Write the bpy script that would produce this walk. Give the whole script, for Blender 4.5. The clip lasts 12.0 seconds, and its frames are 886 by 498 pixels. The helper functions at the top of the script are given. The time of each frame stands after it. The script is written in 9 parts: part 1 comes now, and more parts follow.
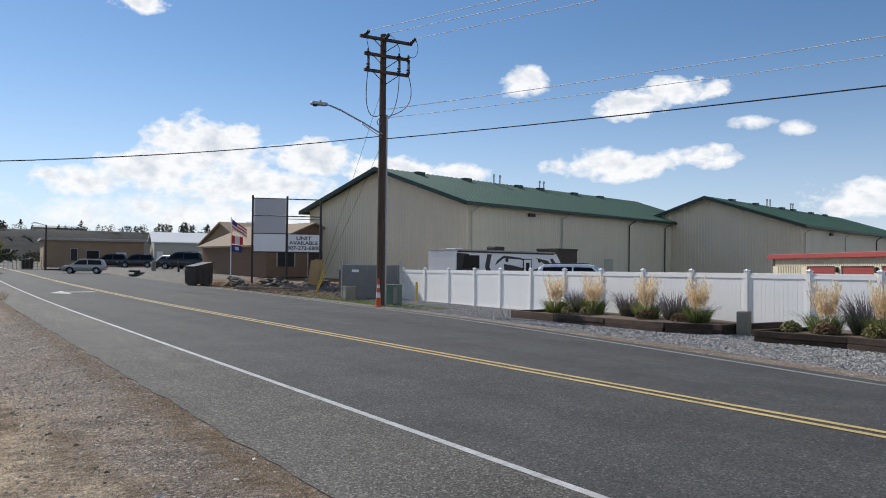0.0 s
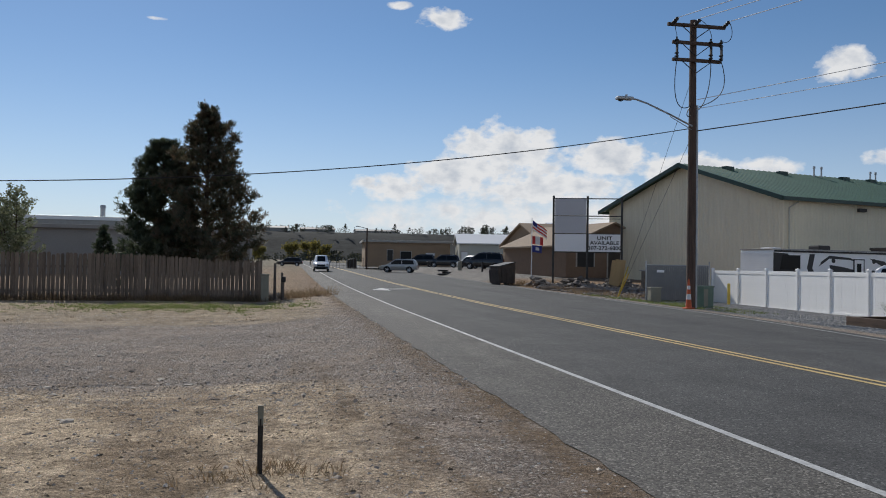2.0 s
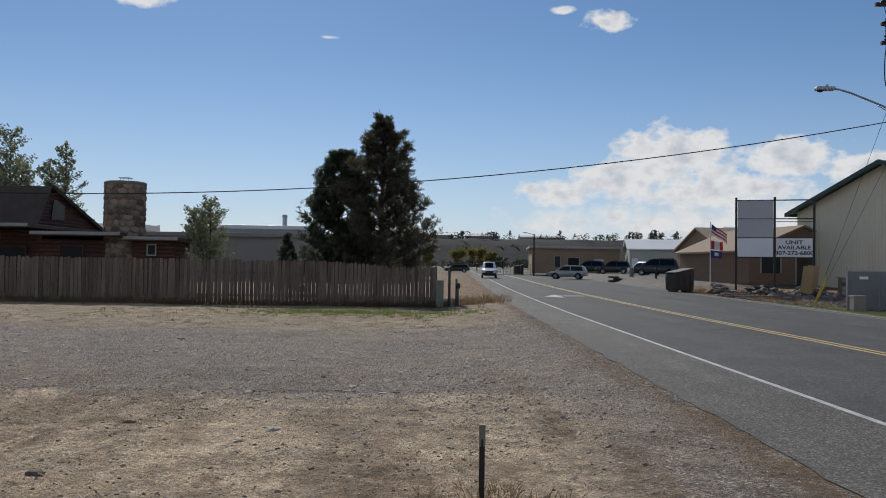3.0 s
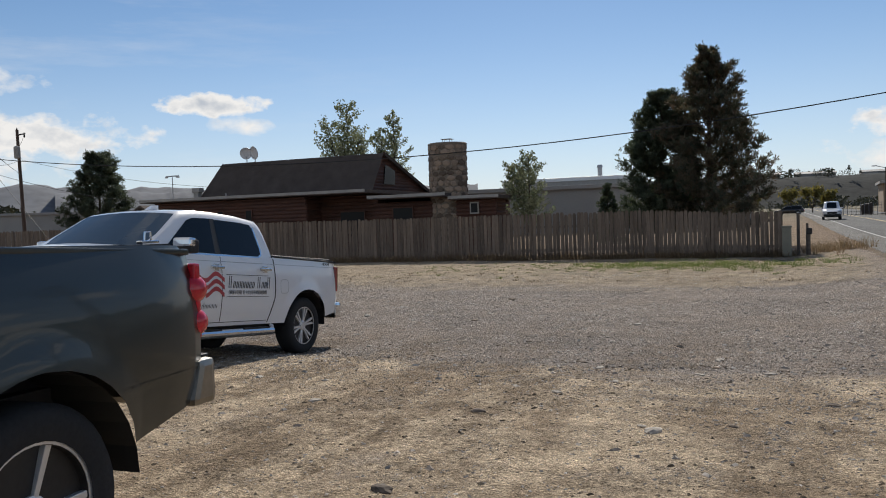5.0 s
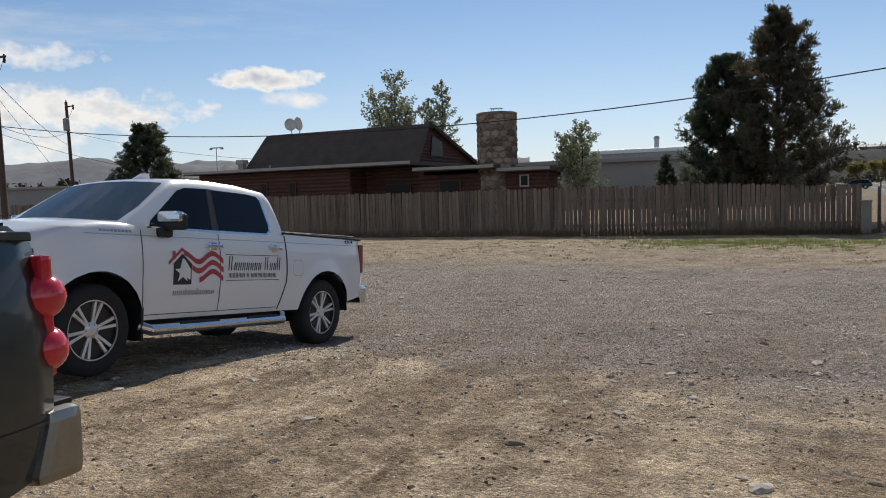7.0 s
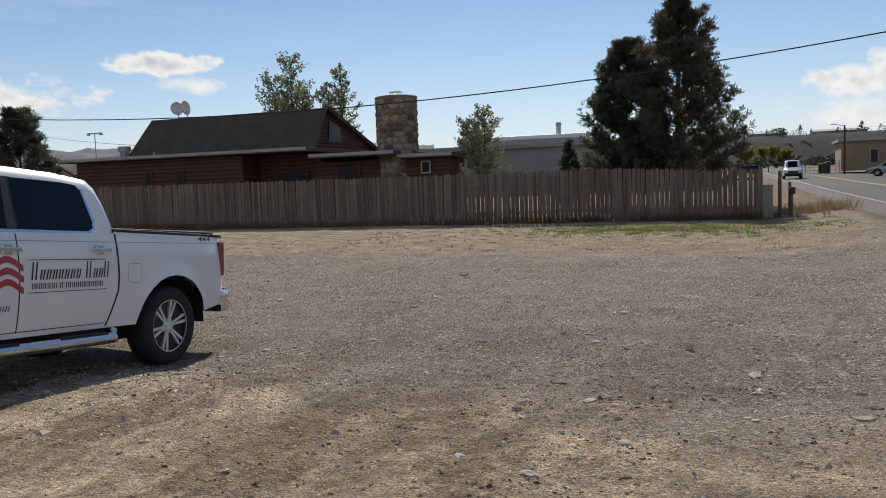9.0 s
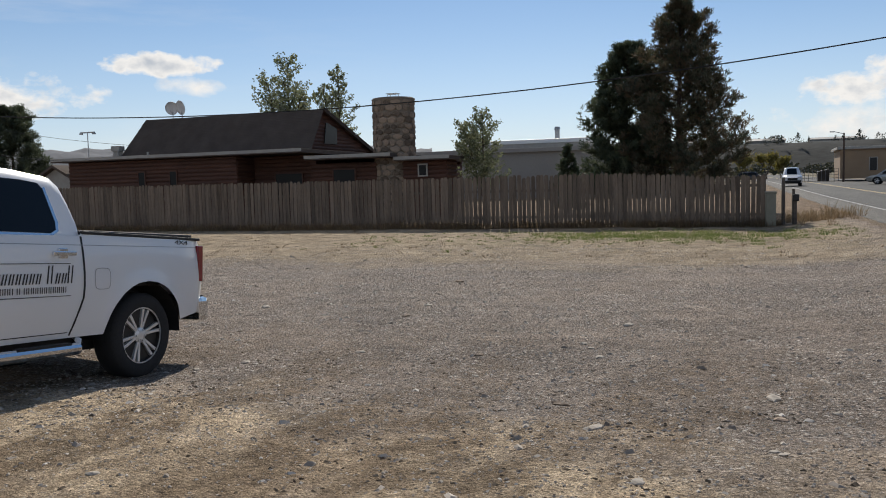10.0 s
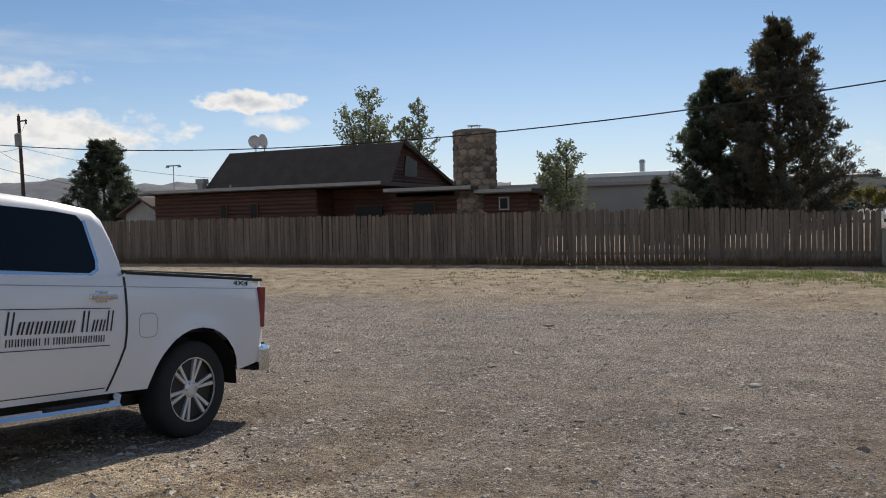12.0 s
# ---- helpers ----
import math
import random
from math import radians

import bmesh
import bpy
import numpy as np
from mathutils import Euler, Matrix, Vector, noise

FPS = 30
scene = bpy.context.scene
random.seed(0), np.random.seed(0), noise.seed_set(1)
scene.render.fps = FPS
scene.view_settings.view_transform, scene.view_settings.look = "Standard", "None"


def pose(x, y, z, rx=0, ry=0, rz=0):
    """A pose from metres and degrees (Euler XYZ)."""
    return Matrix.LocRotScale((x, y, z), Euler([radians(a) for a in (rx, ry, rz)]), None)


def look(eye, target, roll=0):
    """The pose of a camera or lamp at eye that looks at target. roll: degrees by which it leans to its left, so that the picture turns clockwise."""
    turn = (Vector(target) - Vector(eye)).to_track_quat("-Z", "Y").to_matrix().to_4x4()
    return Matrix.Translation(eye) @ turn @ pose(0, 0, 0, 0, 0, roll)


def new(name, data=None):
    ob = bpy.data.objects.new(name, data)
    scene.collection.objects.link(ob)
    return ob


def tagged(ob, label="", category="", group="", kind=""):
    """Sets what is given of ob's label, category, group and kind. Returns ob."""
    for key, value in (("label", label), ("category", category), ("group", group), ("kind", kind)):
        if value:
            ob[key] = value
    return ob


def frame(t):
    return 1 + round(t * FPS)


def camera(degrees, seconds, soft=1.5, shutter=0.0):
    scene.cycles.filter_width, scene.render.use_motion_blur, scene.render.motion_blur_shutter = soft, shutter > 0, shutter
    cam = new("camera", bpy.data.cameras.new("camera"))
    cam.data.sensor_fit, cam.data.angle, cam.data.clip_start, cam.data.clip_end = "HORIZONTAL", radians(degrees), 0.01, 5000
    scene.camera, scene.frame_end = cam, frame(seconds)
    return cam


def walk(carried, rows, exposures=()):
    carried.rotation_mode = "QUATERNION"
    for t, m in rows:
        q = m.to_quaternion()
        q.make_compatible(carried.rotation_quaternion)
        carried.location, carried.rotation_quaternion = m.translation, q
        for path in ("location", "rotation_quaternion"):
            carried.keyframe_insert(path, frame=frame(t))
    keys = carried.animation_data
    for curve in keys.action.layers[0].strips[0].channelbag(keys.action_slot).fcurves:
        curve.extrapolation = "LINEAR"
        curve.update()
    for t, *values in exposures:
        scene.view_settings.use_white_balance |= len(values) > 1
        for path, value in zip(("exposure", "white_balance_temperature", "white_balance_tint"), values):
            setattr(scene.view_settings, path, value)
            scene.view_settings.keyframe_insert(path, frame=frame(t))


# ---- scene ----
cam = camera(57.4, 12.0, 1.0)
# seconds, eye, a point looked at, roll
ROWS = [
    (0, (-0.091, 0.105, 1.549), (0.956, 1.809, 1.595), 0.6),
    (0.5, (-0.079, 0.281, 1.54), (0.752, 2.099, 1.595), 0.6),
    (1.0, (-0.089, 0.374, 1.532), (0.601, 2.251, 1.583), 0.6),
    (1.5, (-0.106, 0.514, 1.509), (0.42, 2.443, 1.554), 0.7),
    (2.0, (-0.232, 0.784, 1.486), (0.146, 2.747, 1.525), 0.9),
    (2.5, (-0.403, 1.07, 1.487), (-0.151, 3.054, 1.526), 1.0),
    (3.0, (-0.602, 1.44, 1.468), (-0.626, 3.44, 1.517), 0.85),
    (3.5, (-0.79, 1.67, 1.52), (-1.063, 3.65, 1.586), 0.2),
    (3.7, (-0.88, 1.828, 1.494), (-1.288, 3.786, 1.524), 0.1),
    (5.3, (-1.472, 3.274, 1.539), (-2.256, 5.112, 1.46), -1.9),
    (5.5, (-1.534, 3.43, 1.555), (-2.328, 5.263, 1.461), -1.8),
    (6.0, (-1.642, 3.835, 1.537), (-2.464, 5.654, 1.412), -1.6),
    (6.5, (-1.721, 4.227, 1.542), (-2.645, 5.996, 1.413), -1.7),
    (7.0, (-1.877, 4.634, 1.493), (-2.76, 6.424, 1.366), -1.7),
    (7.5, (-1.976, 5.061, 1.467), (-2.706, 6.919, 1.338), -1.8),
    (7.7, (-2.004, 5.235, 1.473), (-2.73, 7.094, 1.35), -2.1),
    (9.3, (-2.337, 6.423, 1.47), (-2.999, 8.303, 1.3), -2.0),
    (9.5, (-2.355, 6.532, 1.478), (-3.016, 8.413, 1.315), -1.9),
    (10.0, (-2.46, 6.815, 1.451), (-3.123, 8.696, 1.295), -1.5),
    (10.5, (-2.596, 7.075, 1.478), (-3.219, 8.97, 1.337), -1.2),
    (11.0, (-2.699, 7.363, 1.446), (-3.321, 9.261, 1.334), -1.0),
    (11.5, (-2.802, 7.657, 1.458), (-3.549, 9.51, 1.373), -1.1),
    (12.0, (-3.001, 7.891, 1.466), (-3.842, 9.704, 1.397), -1.2),
]
walk(cam, [(t, look(eye, aim, roll)) for t, eye, aim, roll in ROWS],
     [(0.0, 0.15, 6420, 10), (1.0, 0.0, 6420, 10), (2.0, -0.2, 6420, 10), (2.5, -0.28, 6420, 10), (3.5, -0.25, 6420, 10), (5.5, 0.0, 6800, 10), (12.0, 0.0, 6800, 10)])

# ---- world, sun, exposure ----
SUN_YAW, SUN_EL = 15.0, 36.0
sun_dir = Vector((-math.sin(radians(SUN_YAW)) * math.cos(radians(SUN_EL)), math.cos(radians(SUN_YAW)) * math.cos(radians(SUN_EL)), math.sin(radians(SUN_EL))))
sun = new("sun", bpy.data.lights.new("sun", "SUN"))
sun.data.energy, sun.data.angle, sun.data.color = 4.4, radians(0.53), (1.0, 0.955, 0.88)
sun.matrix_world = look(sun_dir * 100, (0, 0, 0))

# clouds: yaw, elevation, half width, half height (degrees), density
CLOUDS = [
    (-7.4, 5.4, 3.0, 1.1, 0.95), (-10.5, 6.6, 2.6, 1.2, 0.9), (-15.2, 8.3, 4.2, 1.9, 1.0), (-12.5, 6.6, 4.5, 1.6, 1.0), (-17.5, 5.6, 7.5, 1.7, 0.9), (-22.5, 7.5, 4.6, 1.4, 1.0),
    (-27.5, 6.9, 5.0, 1.0, 0.9), (-31.5, 6.7, 3.5, 0.7, 0.75), (-17.0, 3.4, 14.0, 1.7, 0.55), (-37.2, 13.0, 1.7, 1.1, 0.8), (-44.5, 11.4, 2.8, 1.2, 0.95), (-48.2, 12.0, 3.2, 1.0, 0.95), (-43.8, 7.2, 5.0, 1.1, 0.85),
    (-49.9, 7.6, 2.0, 0.9, 0.85), (-52.4, 9.7, 1.6, 0.5, 0.6), (-55.3, 9.3, 1.3, 0.5, 0.6), (-59.5, 4.6, 4.5, 1.3, 0.8),
    (-10.6, 17.0, 2.4, 0.8, 0.9), (-7.6, 17.8, 1.1, 0.3, 0.7), (8.9, 15.8, 0.8, 0.15, 0.7), (21.7, 17.4, 2.0, 0.8, 0.8),
    (37.8, 8.4, 3.6, 0.8, 1.0), (36.2, 7.0, 2.4, 0.7, 0.45), (50.5, 6.2, 8.5, 1.5, 0.8), (54.0, 9.6, 6.0, 0.9, 0.5), (60.0, 4.5, 12.0, 2.6, 0.6),
]


def build_world():
    world = bpy.data.worlds.new("sky")
    scene.world = world
    world.use_nodes = True
    nt = world.node_tree
    nt.nodes.clear()

    def nd(kind, **kw):
        n = nt.nodes.new(kind)
        for k, v in kw.items():
            n.inputs[k].default_value = v
        return n

    def op(operation, a, b=None, c=None, clamp=False):
        n = nt.nodes.new("ShaderNodeMath")
        n.operation, n.use_clamp = operation, clamp
        for i, v in enumerate((a, b, c)):
            if v is None:
                continue
            if isinstance(v, (int, float)):
                n.inputs[i].default_value = v
            else:
                nt.links.new(v, n.inputs[i])
        return n.outputs[0]

    sky = nt.nodes.new("ShaderNodeTexSky")
    sky.sky_type, sky.sun_disc = "NISHITA", False
    sky.sun_elevation, sky.sun_rotation = radians(SUN_EL), radians(-SUN_YAW)
    sky.altitude, sky.air_density, sky.dust_density, sky.ozone_density = 1500, 1.0, 0.25, 2.2
    tc = nt.nodes.new("ShaderNodeTexCoord")
    sep = nt.nodes.new("ShaderNodeSeparateXYZ")
    nt.links.new(tc.outputs["Generated"], sep.inputs[0])
    yaw = op("MULTIPLY", op("ARCTAN2", op("MULTIPLY", sep.outputs[0], -1.0), sep.outputs[1]), 57.2958)
    el = op("MULTIPLY", op("ARCSINE", sep.outputs[2]), 57.2958)
    comb = nt.nodes.new("ShaderNodeCombineXYZ")
    nt.links.new(op("MULTIPLY", yaw, 0.75), comb.inputs[0])
    nt.links.new(op("MULTIPLY", el, 1.1), comb.inputs[1])
    warp = nd("ShaderNodeTexNoise", Scale=0.5, Detail=6.0, Roughness=0.55)
    nt.links.new(comb.outputs[0], warp.inputs["Vector"])
    fine = nd("ShaderNodeTexNoise", Scale=1.5, Detail=6.0, Roughness=0.55)
    nt.links.new(comb.outputs[0], fine.inputs["Vector"])
    n1 = op("SUBTRACT", warp.outputs[0], 0.5)
    n2 = op("SUBTRACT", fine.outputs[0], 0.5)
    puff = op("ADD", op("MULTIPLY", n1, 3.4), op("MULTIPLY", n2, 1.3))
    total = None
    for cy, ce, hw, hh, dens in CLOUDS:
        a = op("DIVIDE", op("SUBTRACT", yaw, cy), hw)
        b = op("DIVIDE", op("SUBTRACT", el, ce), hh)
        r2 = op("ADD", op("MULTIPLY", a, a), op("MULTIPLY", b, b))
        m = op("MULTIPLY", op("SUBTRACT", op("ADD", 1.0, puff), r2), dens)
        m = op("MAXIMUM", m, 0.0)
        total = m if total is None else op("MAXIMUM", total, m)
    # thin streaks of high cloud
    comb2 = nt.nodes.new("ShaderNodeCombineXYZ")
    nt.links.new(op("MULTIPLY", yaw, 0.06), comb2.inputs[0])
    nt.links.new(op("MULTIPLY", el, 0.4), comb2.inputs[1])
    streak = nd("ShaderNodeTexNoise", Scale=1.0, Detail=7.0, Roughness=0.6)
    nt.links.new(comb2.outputs[0], streak.inputs["Vector"])
    thin = op("MULTIPLY", op("SUBTRACT", streak.outputs[0], 0.5), 1.6, clamp=True)
    thin = op("MULTIPLY", thin, op("SUBTRACT", 1.0, op("MULTIPLY", op("ABSOLUTE", op("SUBTRACT", yaw, 62.0)), 0.024), clamp=True))
    # unseen broken cloud outside the view, added to lift fill light on shaded faces
    field = nd("ShaderNodeTexNoise", Scale=2.4, Detail=6.0, Roughness=0.55)
    nt.links.new(tc.outputs["Generated"], field.inputs["Vector"])
    behind = op("MULTIPLY", op("SUBTRACT", op("ABSOLUTE", yaw), 72.0), 0.08, clamp=True)
    behind = op("MULTIPLY", behind, op("SUBTRACT", 1.4, op("MULTIPLY", el, 0.02), clamp=True))
    total = op("MAXIMUM", total, op("MULTIPLY", op("MULTIPLY", op("SUBTRACT", field.outputs[0], 0.50), 4.0, clamp=True), behind))
    # pale haze over the horizon
    haze = op("POWER", op("SUBTRACT", 1.0, op("MULTIPLY", el, 1.0 / 17.0), clamp=True), 2.0)
    haze = op("MULTIPLY", haze, 0.72)
    ramp = op("MULTIPLY", op("POWER", op("MULTIPLY", total, 1.7, clamp=True), 0.9), 0.97)
    cover = op("MAXIMUM", ramp, thin, clamp=True)
    thick = op("MULTIPLY", op("SUBTRACT", total, 0.55), 1.1, clamp=True)
    lump = nd("ShaderNodeTexNoise", Scale=0.9, Detail=5.0, Roughness=0.5)
    nt.links.new(comb.outputs[0], lump.inputs["Vector"])
    shade = op("ADD", op("SUBTRACT", 1.0, op("MULTIPLY", thick, 0.55)), op("MULTIPLY", op("SUBTRACT", lump.outputs[0], 0.5), 2.2))
    col = nt.nodes.new("ShaderNodeMix")
    col.data_type = "RGBA"
    col.inputs[6].default_value = (5.9, 6.5, 7.4, 1)
    col.inputs[7].default_value = (10.4, 10.4, 10.4, 1)
    nt.links.new(op("MULTIPLY", shade, 1.0, clamp=True), col.inputs[0])
    veil = nt.nodes.new("ShaderNodeMix")
    veil.data_type = "RGBA"
    veil.inputs[7].default_value = (7.0, 7.6, 9.5, 1)
    nt.links.new(haze, veil.inputs[0])
    rich = nt.nodes.new("ShaderNodeHueSaturation")
    rich.inputs["Saturation"].default_value, rich.inputs["Value"].default_value = 1.12, 1.10
    nt.links.new(sky.outputs[0], rich.inputs["Color"])
    nt.links.new(rich.outputs[0], veil.inputs[6])
    mix = nt.nodes.new("ShaderNodeMix")
    mix.data_type = "RGBA"
    nt.links.new(cover, mix.inputs[0])
    nt.links.new(veil.outputs[2], mix.inputs[6])
    nt.links.new(col.outputs[2], mix.inputs[7])
    bg = nd("ShaderNodeBackground", Strength=0.085)
    out = nt.nodes.new("ShaderNodeOutputWorld")
    nt.links.new(mix.outputs[2], bg.inputs[0])
    nt.links.new(bg.outputs[0], out.inputs[0])


build_world()


# ---- materials ----
def mat(name, base, rough=0.7, metal=0.0, var=0.25, scale=3.0, fine=40.0, bump=0.1, bump_dist=0.01, second=None, object_random=0.0, stretch=(1, 1, 1), coat=0.0, spec=0.5, alpha_mix=0.5):
    """A surface with variation at two scales: broad stains and fine grain."""
    m = bpy.data.materials.new(name)
    m.use_nodes = True
    nt = m.node_tree
    b = nt.nodes["Principled BSDF"]
    b.inputs["Roughness"].default_value, b.inputs["Metallic"].default_value = rough, metal
    b.inputs["Specular IOR Level"].default_value = spec
    b.inputs["Coat Weight"].default_value = coat
    b.inputs["Coat Roughness"].default_value = 0.05
    tc = nt.nodes.new("ShaderNodeTexCoord")
    mp = nt.nodes.new("ShaderNodeMapping")
    mp.inputs["Scale"].default_value = stretch
    nt.links.new(tc.outputs["Object"], mp.inputs[0])
    vec = mp.outputs[0]
    if object_random:
        info = nt.nodes.new("ShaderNodeObjectInfo")
        add = nt.nodes.new("ShaderNodeVectorMath")
        add.operation = "MULTIPLY_ADD"
        add.inputs[1].default_value = (37, 53, 71)
        nt.links.new(info.outputs["Random"], add.inputs[0])
        nt.links.new(vec, add.inputs[2])
        vec = add.outputs[0]
    n1 = nt.nodes.new("ShaderNodeTexNoise")
    n1.inputs["Scale"].default_value, n1.inputs["Detail"].default_value = scale, 4
    n2 = nt.nodes.new("ShaderNodeTexNoise")
    n2.inputs["Scale"].default_value, n2.inputs["Detail"].default_value = fine, 6
    for n in (n1, n2):
        nt.links.new(vec, n.inputs["Vector"])
    dark = tuple(c * (1 - var) for c in base) if second is None else second
    light = tuple(min(1, c * (1 + var)) for c in base)
    r = nt.nodes.new("ShaderNodeValToRGB")
    r.color_ramp.elements[0].position, r.color_ramp.elements[1].position = 0.34, 0.68
    r.color_ramp.elements[0].color, r.color_ramp.elements[1].color = (*dark, 1), (*light, 1)
    mixv = nt.nodes.new("ShaderNodeMix")
    mixv.inputs[0].default_value = alpha_mix
    nt.links.new(n1.outputs[0], mixv.inputs[2])
    nt.links.new(n2.outputs[0], mixv.inputs[3])
    val = mixv.outputs[0]
    if object_random:
        sh = nt.nodes.new("ShaderNodeMath")
        sh.operation = "MULTIPLY_ADD"
        sh.inputs[1].default_value, sh.inputs[2].default_value = object_random, -object_random / 2
        nt.links.new(info.outputs["Random"], sh.inputs[0])
        ad = nt.nodes.new("ShaderNodeMath")
        nt.links.new(sh.outputs[0], ad.inputs[0])
        nt.links.new(val, ad.inputs[1])
        val = ad.outputs[0]
    nt.links.new(val, r.inputs[0])
    nt.links.new(r.outputs[0], b.inputs["Base Color"])
    if bump:
        bp = nt.nodes.new("ShaderNodeBump")
        bp.inputs["Strength"].default_value, bp.inputs["Distance"].default_value = bump, bump_dist
        nt.links.new(n2.outputs[0], bp.inputs["Height"])
        nt.links.new(bp.outputs[0], b.inputs["Normal"])
    return m


def island_mat(name, colours, rough=0.85, bump=0.3, through_leaf=0.0):
    """For joined loose pieces: each takes its own tone. Thin leaves let some light through."""
    m = bpy.data.materials.new(name)
    m.use_nodes = True
    nt = m.node_tree
    b = nt.nodes["Principled BSDF"]
    b.inputs["Roughness"].default_value = rough
    g = nt.nodes.new("ShaderNodeNewGeometry")
    r = nt.nodes.new("ShaderNodeValToRGB")
    els = r.color_ramp.elements
    els[0].color, els[1].color = (*colours[0], 1), (*colours[-1], 1)
    for i, c in enumerate(colours[1:-1]):
        e = els.new((i + 1) / (len(colours) - 1))
        e.color = (*c, 1)
    nt.links.new(g.outputs["Random Per Island"], r.inputs[0])
    nt.links.new(r.outputs[0], b.inputs["Base Color"])
    if through_leaf:
        tl = nt.nodes.new("ShaderNodeBsdfTranslucent")
        warm = nt.nodes.new("ShaderNodeHueSaturation")
        warm.inputs["Saturation"].default_value, warm.inputs["Value"].default_value = 1.05, 1.35
        nt.links.new(r.outputs[0], warm.inputs["Color"])
        nt.links.new(warm.outputs[0], tl.inputs[0])
        mx = nt.nodes.new("ShaderNodeMixShader")
        mx.inputs[0].default_value = through_leaf
        nt.links.new(b.outputs[0], mx.inputs[1])
        nt.links.new(tl.outputs[0], mx.inputs[2])
        nt.links.new(mx.outputs[0], nt.nodes["Material Output"].inputs[0])
    if bump:
        n = nt.nodes.new("ShaderNodeTexNoise")
        n.inputs["Scale"].default_value = 60
        bp = nt.nodes.new("ShaderNodeBump")
        bp.inputs["Strength"].default_value, bp.inputs["Distance"].default_value = bump, 0.01
        nt.links.new(n.outputs[0], bp.inputs["Height"])
        nt.links.new(bp.outputs[0], b.inputs["Normal"])
    return m


def ground_mat():
    """Gravel, pale packed sand, damp tracks and sparse grass by their own shapes."""
    m = bpy.data.materials.new("lot_gravel_and_sand")
    m.use_nodes = True
    nt = m.node_tree
    b = nt.nodes["Principled BSDF"]
    b.inputs["Roughness"].default_value, b.inputs["Specular IOR Level"].default_value = 0.95, 0.15
    tc = nt.nodes.new("ShaderNodeTexCoord")

    def noise(scale, detail=5.0, rough=0.55, stretch=None, rot=0.0):
        n = nt.nodes.new("ShaderNodeTexNoise")
        n.inputs["Scale"].default_value, n.inputs["Detail"].default_value, n.inputs["Roughness"].default_value = scale, detail, rough
        if stretch:
            mp = nt.nodes.new("ShaderNodeMapping")
            mp.inputs["Scale"].default_value, mp.inputs["Rotation"].default_value = stretch, (0, 0, radians(rot))
            nt.links.new(tc.outputs["Object"], mp.inputs[0])
            nt.links.new(mp.outputs[0], n.inputs["Vector"])
        else:
            nt.links.new(tc.outputs["Object"], n.inputs["Vector"])
        return n.outputs[0]

    def ramp(v, p0, p1, c0=(0, 0, 0), c1=(1, 1, 1)):
        r = nt.nodes.new("ShaderNodeValToRGB")
        r.color_ramp.elements[0].position, r.color_ramp.elements[1].position = p0, p1
        r.color_ramp.elements[0].color, r.color_ramp.elements[1].color = (*c0, 1), (*c1, 1)
        nt.links.new(v, r.inputs[0])
        return r.outputs[0]

    def mixc(f, a, bb):
        x = nt.nodes.new("ShaderNodeMix")
        x.data_type = "RGBA"
        nt.links.new(f, x.inputs[0])
        nt.links.new(a, x.inputs[6])
        nt.links.new(bb, x.inputs[7])
        return x.outputs[2]

    def op(operation, a, bb, clamp=False):
        n = nt.nodes.new("ShaderNodeMath")
        n.operation, n.use_clamp = operation, clamp
        for i, v in enumerate((a, bb)):
            if isinstance(v, (int, float)):
                n.inputs[i].default_value = v
            else:
                nt.links.new(v, n.inputs[i])
        return n.outputs[0]

    sep = nt.nodes.new("ShaderNodeSeparateXYZ")
    nt.links.new(tc.outputs["Object"], sep.inputs[0])
    x, y = sep.outputs[0], sep.outputs[1]
    def cells(scale):
        v = nt.nodes.new("ShaderNodeTexVoronoi")
        v.inputs["Scale"].default_value = scale
        nt.links.new(tc.outputs["Object"], v.inputs["Vector"])
        c = nt.nodes.new("ShaderNodeSeparateColor")
        nt.links.new(v.outputs["Color"], c.inputs[0])
        return v.outputs["Distance"], c.outputs[0], c.outputs[1]

    def times(a, bb, f=1.0):
        x = nt.nodes.new("ShaderNodeMix")
        x.data_type, x.blend_type = "RGBA", "MULTIPLY"
        x.inputs[0].default_value = f
        nt.links.new(a, x.inputs[6])
        nt.links.new(bb, x.inputs[7])
        return x.outputs[2]

    # crushed gravel of two sizes, dark between the stones, a few pale chips
    d1, t1, u1 = cells(36)
    d2, t2, u2 = cells(85)
    stone = ramp(t1, 0.0, 1.0, (0.17, 0.14, 0.118), (0.50, 0.43, 0.37))
    stone = times(stone, ramp(d1, 0.25, 0.8, (1, 1, 1), (0.36, 0.34, 0.32)), 0.85)
    small = ramp(t2, 0.0, 1.0, (0.16, 0.13, 0.108), (0.52, 0.445, 0.38))
    small = times(small, ramp(d2, 0.3, 0.8, (1, 1, 1), (0.42, 0.40, 0.38)), 0.8)
    gravel = mixc(ramp(noise(2.6, 6, 0.7), 0.42, 0.60), stone, small)
    chip = ramp(u1, 0.93, 0.95)
    gravel = mixc(op("MULTIPLY", chip, 0.8), gravel, ramp(t1, 0.0, 1.0, (0.52, 0.48, 0.43), (0.74, 0.70, 0.64)))
    dust = ramp(noise(3.2, 8, 0.7), 0.3, 0.7, (0.22, 0.175, 0.14), (0.42, 0.345, 0.28))
    gravel = mixc(op("MULTIPLY", ramp(noise(0.55, 7, 0.65), 0.42, 0.62), 0.75), gravel, dust)
    # packed pale sand near the walker, with a ragged edge to the gravel
    sand = ramp(noise(4.0, 9, 0.72), 0.30, 0.70, (0.43, 0.33, 0.22), (0.78, 0.63, 0.45))
    sand = times(sand, ramp(t2, 0.0, 1.0, (0.72, 0.72, 0.72), (1.12, 1.12, 1.12)), 0.8)
    ys = op("ADD", y, op("MULTIPLY", x, 0.15))
